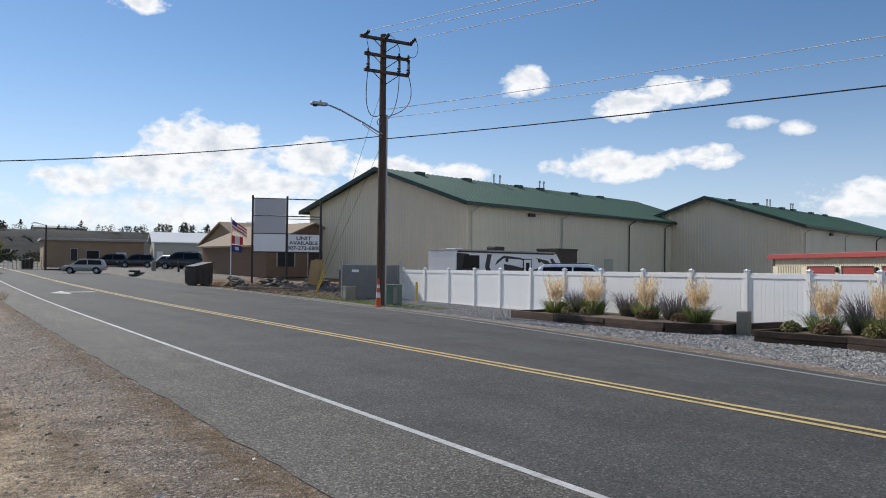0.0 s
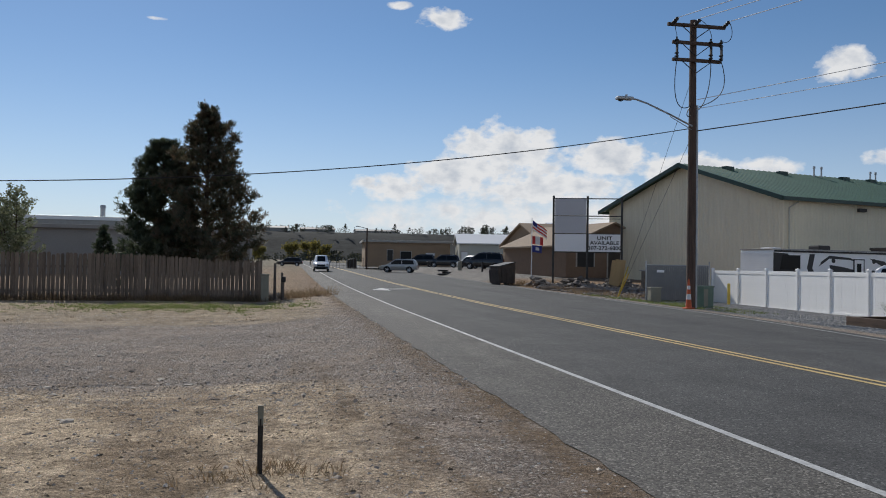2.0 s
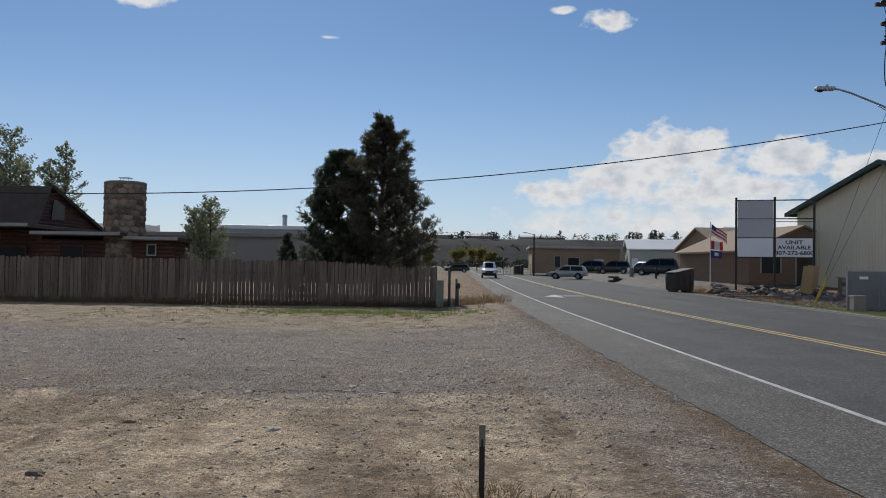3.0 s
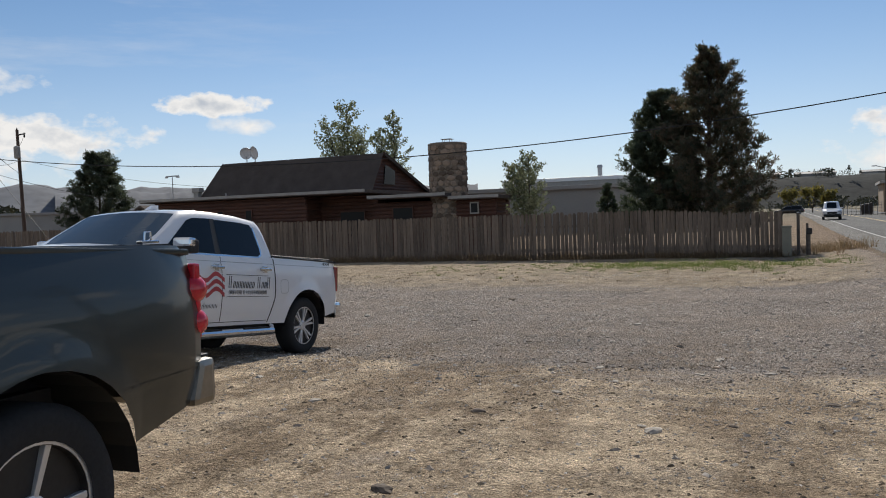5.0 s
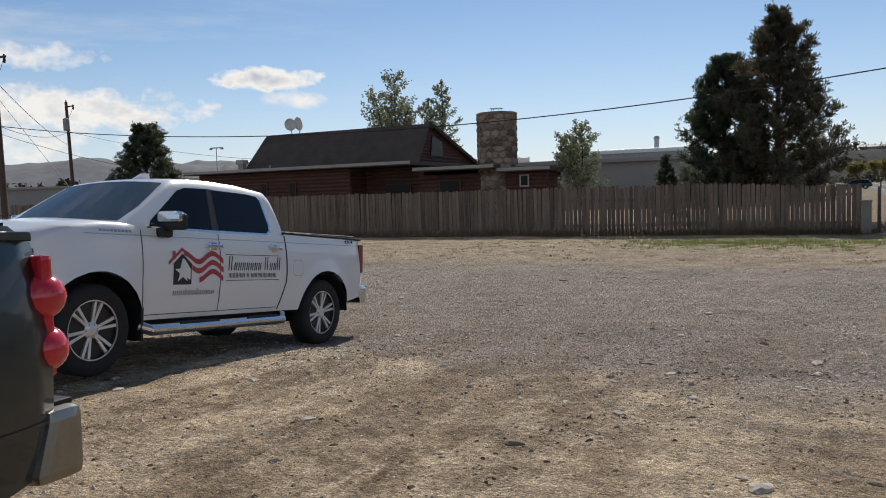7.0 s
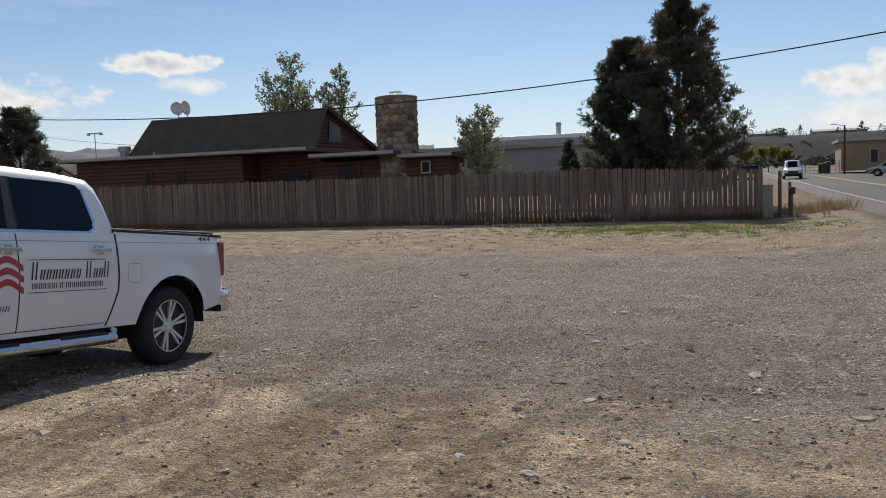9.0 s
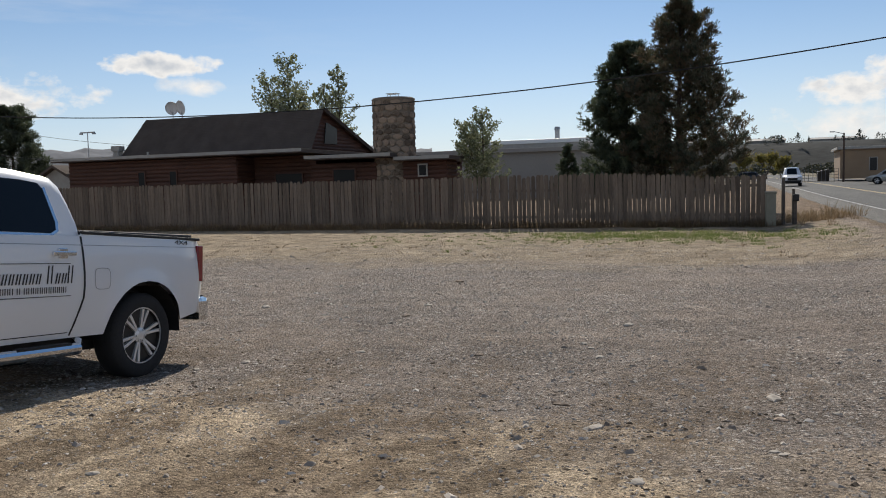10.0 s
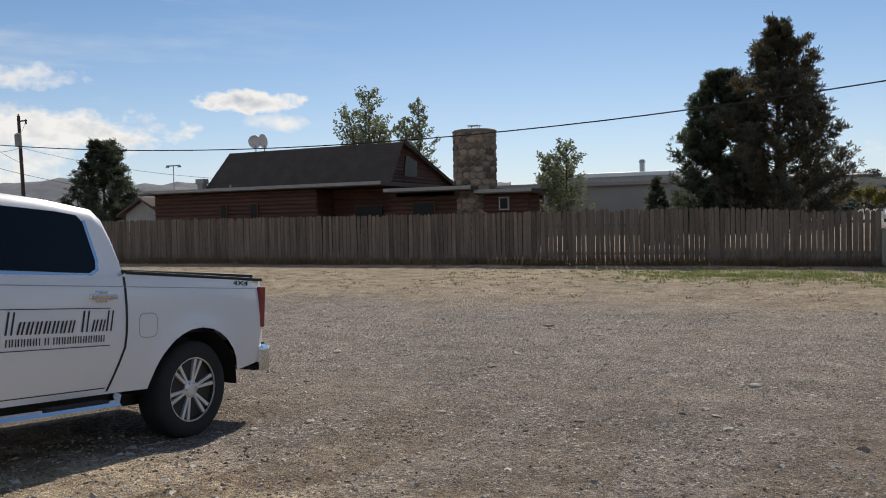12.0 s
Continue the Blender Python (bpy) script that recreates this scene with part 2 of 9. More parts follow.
    ys = op("ADD", ys, op("MULTIPLY", op("SUBTRACT", noise(0.5, 7, 0.65), 0.5), 6.5))
    sandy = op("SUBTRACT", 1.0, op("MULTIPLY", op("SUBTRACT", ys, 10.4), 0.6), True)
    west = op("MULTIPLY", op("SUBTRACT", op("ADD", 1.2, op("MULTIPLY", op("SUBTRACT", noise(0.9, 6, 0.6), 0.5), 2.4)), x), 0.9, True)
    earth = ramp(noise(6.0, 9, 0.75), 0.3, 0.7, (0.20, 0.142, 0.09), (0.46, 0.35, 0.235))
    sand = mixc(op("MULTIPLY", ramp(noise(0.75, 8, 0.68, (1.0, 0.5, 1), 9.0), 0.47, 0.58), 0.8), sand, earth)
    sand = mixc(op("MULTIPLY", ramp(noise(1.1, 8, 0.75), 0.54, 0.64), 0.5), sand, gravel)
    col = mixc(op("MULTIPLY", sandy, west, True), gravel, sand)
    # bare pale strip and straw in front of the board fence
    strip = op("MULTIPLY", op("SUBTRACT", op("ADD", y, op("MULTIPLY", op("SUBTRACT", noise(0.5, 6), 0.5), 6.0)), 22.5), 0.4, True)
    straw = ramp(noise(2.2, 8, 0.7), 0.3, 0.7, (0.22, 0.17, 0.11), (0.50, 0.40, 0.285))
    col = mixc(op("MULTIPLY", strip, op("MULTIPLY", op("SUBTRACT", 1.8, x), 0.6, True), True), col, straw)
    green = op("MULTIPLY", ramp(noise(0.9, 7, 0.7), 0.50, 0.62), op("SUBTRACT", 1.0, op("MULTIPLY", op("ABSOLUTE", op("SUBTRACT", y, 30.0), 0.0), 0.22), True))
    green = op("MULTIPLY", green, op("MULTIPLY", op("SUBTRACT", 1.5, x), 0.7, True), True)
    green = op("MULTIPLY", green, op("MULTIPLY", op("ADD", x, 16.0), 0.12, True), True)
    grass = ramp(noise(20, 4), 0.3, 0.7, (0.06, 0.078, 0.03), (0.17, 0.17, 0.07))
    col = mixc(op("MULTIPLY", green, 0.5, True), col, grass)
    # brown damp earth turned up by tyres, in runs up the lot and an arc towards the road
    damp = ramp(noise(9, 7, 0.72), 0.3, 0.7, (0.105, 0.072, 0.043), (0.27, 0.195, 0.125))
    near = op("SUBTRACT", 1.0, op("MULTIPLY", op("SUBTRACT", y, 12.5), 0.22), True)
    runs = ramp(noise(1.0, 8, 0.66, (0.95, 0.14, 1), 9.0), 0.495, 0.55)
    breakup = ramp(noise(2.4, 7, 0.75), 0.38, 0.58)
    col = mixc(op("MULTIPLY", op("MULTIPLY", op("MULTIPLY", runs, near, True), breakup), 0.85), col, damp)
    gx, gy = op("ADD", x, 3.5), op("SUBTRACT", y, 4.5)
    rad = op("SQRT", op("ADD", op("MULTIPLY", gx, gx), op("MULTIPLY", gy, gy)), 0.0)
    arcv = nt.nodes.new("ShaderNodeCombineXYZ")
    nt.links.new(op("MULTIPLY", rad, 2.6), arcv.inputs[0])
    nt.links.new(op("MULTIPLY", op("ARCTAN2", gy, gx), 1.1), arcv.inputs[1])
    arcn = nt.nodes.new("ShaderNodeTexNoise")
    arcn.inputs["Scale"].default_value, arcn.inputs["Detail"].default_value = 1.0, 6
    nt.links.new(arcv.outputs[0], arcn.inputs["Vector"])
    ring = op("SUBTRACT", 1.0, op("MULTIPLY", op("ABSOLUTE", op("SUBTRACT", rad, 5.7), 0.0), 0.9), True)
    ring = op("MULTIPLY", ring, op("MULTIPLY", op("ADD", x, 4.0), 0.5, True))
    col = mixc(op("MULTIPLY", op("MULTIPLY", ramp(arcn.outputs[0], 0.47, 0.55), ring), op("MULTIPLY", breakup, 0.7)), col, damp)
    spots = ramp(noise(2.9, 8, 0.8), 0.56, 0.64)
    col = mixc(op("MULTIPLY", op("MULTIPLY", spots, near, True), 0.6), col, damp)
    # dark litter and soil under the board fence
    foot = op("ADD", y, op("MULTIPLY", op("SUBTRACT", noise(1.8, 6, 0.7), 0.5), 1.4))
    foot = op("SUBTRACT", 1.2, op("MULTIPLY", op("ABSOLUTE", op("SUBTRACT", foot, 35.6), 0.0), 1.1), True)
    col = mixc(op("MULTIPLY", foot, op("MULTIPLY", op("SUBTRACT", 0.2, x), 1.0, True)), col, damp)
    # dark crumbling soil along the edge of the asphalt
    ex = op("ADD", op("ADD", x, op("MULTIPLY", op("MINIMUM", y, 45.0), 0.008)), op("MULTIPLY", op("SUBTRACT", noise(1.6, 7, 0.7), 0.5), 1.3))
    verge = op("SUBTRACT", 1.0, op("MULTIPLY", op("ABSOLUTE", op("SUBTRACT", ex, 2.0), 0.0), 2.8), True)
    col = mixc(op("MULTIPLY", verge, 0.9), col, damp)
    # crushed rock across the road, brown broken soil beyond it
    over = op("MULTIPLY", op("SUBTRACT", op("SUBTRACT", x, 12.3), op("MULTIPLY", op("MINIMUM", y, 30.0), 0.075)), 1.4, True)
    rocky = ramp(noise(11, 6, 0.75), 0.3, 0.7, (0.13, 0.125, 0.115), (0.34, 0.325, 0.30))
    col = mixc(op("MULTIPLY", over, 0.9), col, rocky)
    soil = ramp(noise(1.4, 8, 0.7), 0.3, 0.7, (0.13, 0.082, 0.048), (0.34, 0.235, 0.15))
    dug = op("MULTIPLY", op("MULTIPLY", op("SUBTRACT", y, 38.0), 0.5, True), op("MULTIPLY", op("SUBTRACT", 66.0, y), 0.2, True))
    dug = op("MULTIPLY", dug, op("MULTIPLY", op("SUBTRACT", x, 14.6), 1.2, True), True)
    col = mixc(dug, col, soil)
    bank = op("MULTIPLY", op("MULTIPLY", op("SUBTRACT", y, 36.5), 0.8, True), op("MULTIPLY", op("SUBTRACT", 2.4, x), 2.0, True))
    col = mixc(op("MULTIPLY", bank, 0.7, True), col, soil)
    # far-off plain, drier and darker
    far = op("MULTIPLY", op("SUBTRACT", y, 70.0), 0.01, True)
    plain = ramp(noise(0.06, 8, 0.6), 0.3, 0.7, (0.14, 0.125, 0.085), (0.25, 0.215, 0.15))
    col = mixc(op("MULTIPLY", far, op("SUBTRACT", 1.0, op("MULTIPLY", op("MULTIPLY", op("SUBTRACT", x, 13.0), 0.5, True), op("MULTIPLY", op("SUBTRACT", 150.0, y), 0.05, True)))), col, plain)
    col = times(col, ramp(noise(70, 5, 0.8), 0.35, 0.65, (0.44, 0.43, 0.42), (1.5, 1.5, 1.5)))
    col = times(col, ramp(noise(1.3, 9, 0.78, (0.8, 1.3, 1), 12.0), 0.36, 0.64, (0.72, 0.715, 0.71), (1.24, 1.235, 1.22)))
    col = times(col, ramp(noise(15, 7, 0.78), 0.36, 0.64, (0.60, 0.59, 0.58), (1.32, 1.32, 1.32)))
    nt.links.new(col, b.inputs["Base Color"])
    h = op("ADD", op("MULTIPLY", d1, -0.45), op("ADD", op("MULTIPLY", d2, -0.22), op("MULTIPLY", noise(18, 8, 0.75), 1.1)))
    bp = nt.nodes.new("ShaderNodeBump")
    bp.inputs["Strength"].default_value, bp.inputs["Distance"].default_value = 1.0, 0.035
    nt.links.new(h, bp.inputs["Height"])
    nt.links.new(bp.outputs[0], b.inputs["Normal"])
    return m


def asphalt_mat(name, dark, light, chips):
    """Rolled aggregate: single stones, wheel-polished bands along the road, patches and stains."""
    m = bpy.data.materials.new(name)
    m.use_nodes = True
    nt = m.node_tree
    b = nt.nodes["Principled BSDF"]
    b.inputs["Roughness"].default_value, b.inputs["Specular IOR Level"].default_value = 0.85, 0.3
    tc = nt.nodes.new("ShaderNodeTexCoord")

    def noise(scale, detail, rough, stretch=(1, 1, 1)):
        mp = nt.nodes.new("ShaderNodeMapping")
        mp.inputs["Scale"].default_value = stretch
        nt.links.new(tc.outputs["Object"], mp.inputs[0])
        n = nt.nodes.new("ShaderNodeTexNoise")
        n.inputs["Scale"].default_value, n.inputs["Detail"].default_value, n.inputs["Roughness"].default_value = scale, detail, rough
        nt.links.new(mp.outputs[0], n.inputs["Vector"])
        return n.outputs[0]

    def ramp(v, p0, p1, c0, c1):
        r = nt.nodes.new("ShaderNodeValToRGB")
        r.color_ramp.elements[0].position, r.color_ramp.elements[1].position = p0, p1
        r.color_ramp.elements[0].color, r.color_ramp.elements[1].color = (*c0, 1), (*c1, 1)
        nt.links.new(v, r.inputs[0])
        return r.outputs[0]

    def mixed(blend, f, a, bb):
        x = nt.nodes.new("ShaderNodeMix")
        x.data_type, x.blend_type = "RGBA", blend
        if isinstance(f, float):
            x.inputs[0].default_value = f
        else:
            nt.links.new(f, x.inputs[0])
        nt.links.new(a, x.inputs[6])
        nt.links.new(bb, x.inputs[7])
        return x.outputs[2]
    v = nt.nodes.new("ShaderNodeTexVoronoi")
    v.inputs["Scale"].default_value = 62
    nt.links.new(tc.outputs["Object"], v.inputs["Vector"])
    c = nt.nodes.new("ShaderNodeSeparateColor")
    nt.links.new(v.outputs["Color"], c.inputs[0])
    col = ramp(c.outputs[0], 0.0, 1.0, dark, light)
    pale = ramp(c.outputs[1], 1 - chips, 1 - chips + 0.02, (0, 0, 0), (1, 1, 1))
    col = mixed("MIX", pale, col, ramp(c.outputs[2], 0.0, 1.0, light, tuple(2.0 * q for q in light)))
    col = mixed("MULTIPLY", 1.0, col, ramp(noise(0.5, 7, 0.6, (1.4, 0.12, 1)), 0.34, 0.66, (0.80, 0.80, 0.80), (1.18, 1.18, 1.17)))
    col = mixed("MULTIPLY", 1.0, col, ramp(noise(0.8, 7, 0.65), 0.34, 0.66, (0.82, 0.82, 0.82), (1.16, 1.16, 1.15)))
    col = mixed("MULTIPLY", 1.0, col, ramp(noise(28, 6, 0.8), 0.34, 0.66, (0.66, 0.66, 0.66), (1.34, 1.34, 1.34)))
    nt.links.new(col, b.inputs["Base Color"])
    bp = nt.nodes.new("ShaderNodeBump")
    bp.inputs["Strength"].default_value, bp.inputs["Distance"].default_value = 0.7, 0.006
    bp.invert = True
    nt.links.new(v.outputs["Distance"], bp.inputs["Height"])
    nt.links.new(bp.outputs[0], b.inputs["Normal"])
    return m


def glass_mat(name, tint=(0.006, 0.008, 0.010), rough=0.03):
    m = bpy.data.materials.new(name)
    m.use_nodes = True
    b = m.node_tree.nodes["Principled BSDF"]
    b.inputs["Base Color"].default_value = (*tint, 1)
    b.inputs["Roughness"].default_value, b.inputs["Specular IOR Level"].default_value = rough, 0.22
    return m


GROUND = ground_mat()
ASPHALT = asphalt_mat("asphalt", (0.030, 0.030, 0.030), (0.085, 0.084, 0.081), 0.08)
SHOULDER = asphalt_mat("worn_shoulder", (0.040, 0.037, 0.033), (0.135, 0.126, 0.112), 0.14)
LINE_WHITE = mat("road_paint_white", (0.42, 0.42, 0.41), 0.7, var=0.4, scale=3, fine=30, bump=0.2)
LINE_YELLOW = mat("road_paint_yellow", (0.52, 0.38, 0.15), 0.7, var=0.3, scale=3, fine=30, bump=0.2)
LINE_WORN = mat("road_paint_worn", (0.26, 0.26, 0.25), 0.8, var=0.35, scale=2, fine=25, bump=0.2)
VINYL = mat("white_vinyl", (0.88, 0.875, 0.86), 0.38, var=0.04, scale=1.5, fine=20, bump=0.02)
BOARD = mat("weathered_boards", (0.175, 0.132, 0.10), 0.9, var=0.5, scale=2.0, fine=24, bump=0.6, object_random=0.16, stretch=(4, 4, 0.5))
RAIL = mat("weathered_rail", (0.12, 0.10, 0.085), 0.9, var=0.4, scale=2, fine=30, bump=0.5, stretch=(0.5, 4, 4))
POLE_WOOD = mat("creosoted_pole", (0.085, 0.055, 0.042), 0.9, var=0.5, scale=3, fine=40, bump=0.6, stretch=(5, 5, 0.4))
TIMBER = mat("landscape_timber", (0.065, 0.042, 0.030), 0.9, var=0.5, scale=2, fine=30, bump=0.6, object_random=0.3)
STEEL_TAN = mat("tan_sheet_steel", (0.66, 0.61, 0.47), 0.5, var=0.06, scale=0.4, fine=6, bump=0.03)
ROOF_GREEN = mat("green_sheet_steel", (0.085, 0.165, 0.115), 0.5, var=0.14, scale=0.4, fine=5, bump=0.03, spec=0.4)
TRIM_GREEN = mat("dark_green_trim", (0.02, 0.05, 0.04), 0.5, var=0.2)
TRIM_TAN = mat("tan_trim", (0.42, 0.41, 0.35), 0.5, var=0.06)
RED_STEEL = mat("red_sheet_steel", (0.30, 0.05, 0.045), 0.5, var=0.12, scale=1, fine=10, bump=0.03)
CREAM = mat("cream_sheet_steel", (0.60, 0.54, 0.40), 0.5, var=0.06, scale=1, fine=10, bump=0.03)
LOG = mat("stained_log_siding", (0.086, 0.036, 0.023), 0.75, var=0.4, scale=1.2, fine=14, bump=0.3, stretch=(0.4, 1, 3))
SHINGLE = mat("dark_shingle", (0.115, 0.092, 0.078), 0.95, var=0.25, scale=1.5, fine=30, bump=0.5, spec=0.2)
FASCIA = mat("pale_fascia", (0.36, 0.34, 0.31), 0.6, var=0.15)
STONE = mat("chimney_stone", (0.23, 0.172, 0.126), 0.9, var=0.5, scale=2.0, fine=18, bump=0.6, object_random=0.5)
STONE_PALE = mat("pale_field_stone", (0.46, 0.40, 0.33), 0.9, var=0.3, scale=3, fine=20, bump=0.5)
MORTAR = mat("chimney_mortar", (0.22, 0.18, 0.14), 0.95, var=0.25, bump=0.4)
GREY_WALL = mat("grey_stucco", (0.30, 0.285, 0.265), 0.85, var=0.1, scale=0.4, fine=8, bump=0.1)
DARK = mat("dark_steel", (0.018, 0.016, 0.015), 0.55, var=0.3)
BLACK = mat("black_plastic", (0.012, 0.012, 0.013), 0.6, var=0.2, fine=60, bump=0.05)
RUBBER = mat("tyre_rubber", (0.018, 0.018, 0.019), 0.85, var=0.3, fine=50, bump=0.2)
GALV = mat("galvanised_steel", (0.38, 0.39, 0.40), 0.45, 0.7, var=0.2, scale=6, fine=40, bump=0.05)
# darker, warmer chrome: the ground's reflection is put into the base colour
BUMPER = mat("ground_toned_chrome", (0.30, 0.285, 0.26), 0.34, 1.0, var=0.1, bump=0.0)
CHROME = mat("chrome", (0.72, 0.73, 0.74), 0.12, 1.0, var=0.05, bump=0.0)
ALLOY = mat("machined_alloy", (0.72, 0.72, 0.73), 0.35, 0.6, var=0.08, bump=0.0)
PAINT_WHITE = mat("white_car_paint", (0.74, 0.75, 0.77), 0.3, var=0.02, scale=1, fine=200, bump=0.0, coat=0.8)
PAINT_GREY = mat("grey_metallic_paint", (0.037, 0.041, 0.037), 0.30, 0.4, var=0.06, scale=1.2, fine=300, bump=0.02, coat=0.45)
PAINT_SILVER = mat("silver_car_paint", (0.42, 0.42, 0.41), 0.3, 0.5, var=0.04, bump=0.0, coat=0.7)
PAINT_BLACK = mat("black_car_paint", (0.012, 0.012, 0.014), 0.25, var=0.1, bump=0.0, coat=0.7)
GLASS = glass_mat("tinted_car_glass")
SCREEN = glass_mat("windscreen_glass", (0.05, 0.062, 0.066), 0.04)
SCREEN.node_tree.nodes["Principled BSDF"].inputs["Specular IOR Level"].default_value = 0.6
DIRT = island_mat("dirt_clods", [(0.09, 0.065, 0.042), (0.17, 0.125, 0.082), (0.30, 0.235, 0.16)], 0.95)
WINDOW = glass_mat("dark_window_glass", (0.02, 0.021, 0.022), 0.2)
WINDOW.node_tree.nodes["Principled BSDF"].inputs["Specular IOR Level"].default_value = 0.1
LAMP_RED = mat("red_lamp_lens", (0.60, 0.02, 0.035), 0.15, var=0.2, bump=0.0, coat=0.6)
ORANGE = mat("cone_orange", (0.55, 0.10, 0.03), 0.6, var=0.15)
YELLOW = mat("yellow_pipe", (0.55, 0.40, 0.06), 0.55, var=0.2)
BOX_GREEN = mat("utility_box_green", (0.10, 0.16, 0.12), 0.6, var=0.15)
BOX_BEIGE = mat("pedestal_beige", (0.22, 0.21, 0.165), 0.7, var=0.15)
SLATE = mat("grey_slatted_fence", (0.155, 0.16, 0.165), 0.7, var=0.15, scale=2, fine=20)
PANEL_GREY = mat("blank_sign_face", (0.46, 0.46, 0.49), 0.5, var=0.05, scale=0.7)
PANEL_PALE = mat("pale_sign_face", (0.78, 0.78, 0.80), 0.5, var=0.05, scale=0.7)
PLYWOOD = mat("plywood", (0.36, 0.24, 0.11), 0.8, var=0.25, scale=1.5, stretch=(1, 1, 0.3))
RUST = mat("rusty_skip", (0.06, 0.045, 0.035), 0.8, var=0.4, scale=3)
BRICK_TAN = mat("tan_block_wall", (0.30, 0.21, 0.135), 0.85, var=0.12, scale=0.6, fine=12)
BARN_PALE = mat("pale_sheet_wall", (0.42, 0.42, 0.37), 0.6, var=0.08, scale=0.5)
ROOF_PALE = mat("white_sheet_roof", (0.76, 0.76, 0.75), 0.45, var=0.05, scale=0.4)
BARK = mat("pine_bark", (0.07, 0.05, 0.038), 0.95, var=0.4, scale=4, fine=30, bump=0.7)
NEEDLES = island_mat("pine_needles", [(0.045, 0.060, 0.036), (0.068, 0.085, 0.05), (0.10, 0.115, 0.068)], 0.7, 0, 0.28)
NEEDLES_BROWN = island_mat("rusty_pine_needles", [(0.05, 0.06, 0.036), (0.08, 0.082, 0.048), (0.135, 0.095, 0.060), (0.09, 0.083, 0.05)], 0.7, 0, 0.28)
LEAF_GREEN = island_mat("grey_green_leaves", [(0.11, 0.13, 0.07), (0.17, 0.185, 0.105), (0.27, 0.275, 0.18)], 0.6, 0, 0.42)
LEAF_YELLOW = island_mat("autumn_leaves", [(0.10, 0.10, 0.03), (0.20, 0.16, 0.04), (0.13, 0.13, 0.05)], 0.7, 0, 0.5)
STRAW = island_mat("straw_plumes", [(0.60, 0.49, 0.32), (0.72, 0.60, 0.42), (0.50, 0.38, 0.23)], 0.9, 0, 0.5)
GRASS = island_mat("green_grass", [(0.07, 0.105, 0.03), (0.13, 0.165, 0.05), (0.20, 0.20, 0.085)], 0.8, 0, 0.45)
DRYWEED = island_mat("dry_weeds", [(0.20, 0.13, 0.075), (0.13, 0.10, 0.06), (0.27, 0.20, 0.13)], 0.9, 0, 0.4)
SAGE = island_mat("purple_sage", [(0.12, 0.105, 0.125), (0.19, 0.17, 0.19), (0.09, 0.08, 0.08)], 0.9, 0, 0.35)
MUMS = island_mat("ochre_mum_heads", [(0.13, 0.14, 0.04), (0.21, 0.19, 0.06), (0.17, 0.11, 0.06)], 0.9, 0)
MUMS_BROWN = island_mat("brown_mum_heads", [(0.17, 0.09, 0.045), (0.12, 0.08, 0.04), (0.22, 0.13, 0.07)], 0.9, 0)
STONES_LOT = island_mat("lot_stones", [(0.18, 0.15, 0.125), (0.36, 0.31, 0.255), (0.54, 0.475, 0.40), (0.27, 0.23, 0.19), (0.68, 0.62, 0.545)], 0.9)
STONES_GREY = island_mat("grey_rock_mulch", [(0.17, 0.168, 0.16), (0.27, 0.262, 0.25), (0.36, 0.35, 0.335), (0.22, 0.213, 0.20)], 0.9)
RUBBLE = island_mat("rubble", [(0.10, 0.085, 0.075), (0.20, 0.17, 0.145), (0.14, 0.12, 0.105), (0.28, 0.25, 0.22)], 0.95)
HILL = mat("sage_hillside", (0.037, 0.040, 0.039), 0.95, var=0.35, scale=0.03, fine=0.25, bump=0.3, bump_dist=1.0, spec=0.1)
# distance haze is painted into this pale blue-grey base colour
HILL_FAR = mat("hazed_far_hills", (0.20, 0.205, 0.215), 0.95, var=0.2, scale=0.008, fine=0.05, bump=0.0, spec=0.1)
# near-white base colour paints the sun's gleam on the wires
WIRE_BRIGHT = mat("sunlit_conductor", (0.80, 0.80, 0.79), 0.5, 0.0, var=0.1, bump=0.0)
LAMP_DEEP = mat("deep_red_lamp_lens", (0.24, 0.012, 0.018), 0.15, var=0.2, bump=0.0, coat=0.6)
INK = mat("dark_vinyl_ink", (0.02, 0.02, 0.022), 0.5, var=0.1, bump=0.0)
INK_RED = mat("red_vinyl_ink", (0.42, 0.05, 0.055), 0.5, var=0.1, bump=0.0)
FLAG_WHITE = mat("flag_white", (0.7, 0.7, 0.7), 0.9, var=0.05)
FLAG_BLUE = mat("flag_blue", (0.04, 0.05, 0.22), 0.9, var=0.1)
FLAG_RED = mat("flag_red", (0.50, 0.04, 0.04), 0.9, var=0.1)
DISH = mat("dish_grey", (0.68, 0.67, 0.66), 0.5, var=0.1)


# ---- mesh helpers ----
def link(name, bm, material, parent=None, label="", smooth=False):
    me = bpy.data.meshes.new(name)
    bm.normal_update()
    bm.to_mesh(me)
    bm.free()
    if smooth:
        me.polygons.foreach_set("use_smooth", [True] * len(me.polygons))
    me.materials.append(material)
    ob = new(name, me)
    if parent:
        ob.parent = parent
    if label:
        ob["label"] = label
    return ob


def part(name, bm, material, parent, label="", smooth=False):
    return link(name, bm, material, parent, label, smooth)


def piece(name, mesh, parent, m):
    ob = new(name, mesh)
    ob.parent = parent
    ob.matrix_basis = m
    return ob


def base(name, m, label, category, group=""):
    e = new(name)
    e.empty_display_size = 0.1
    e.matrix_basis = m
    return tagged(e, label, category, group)


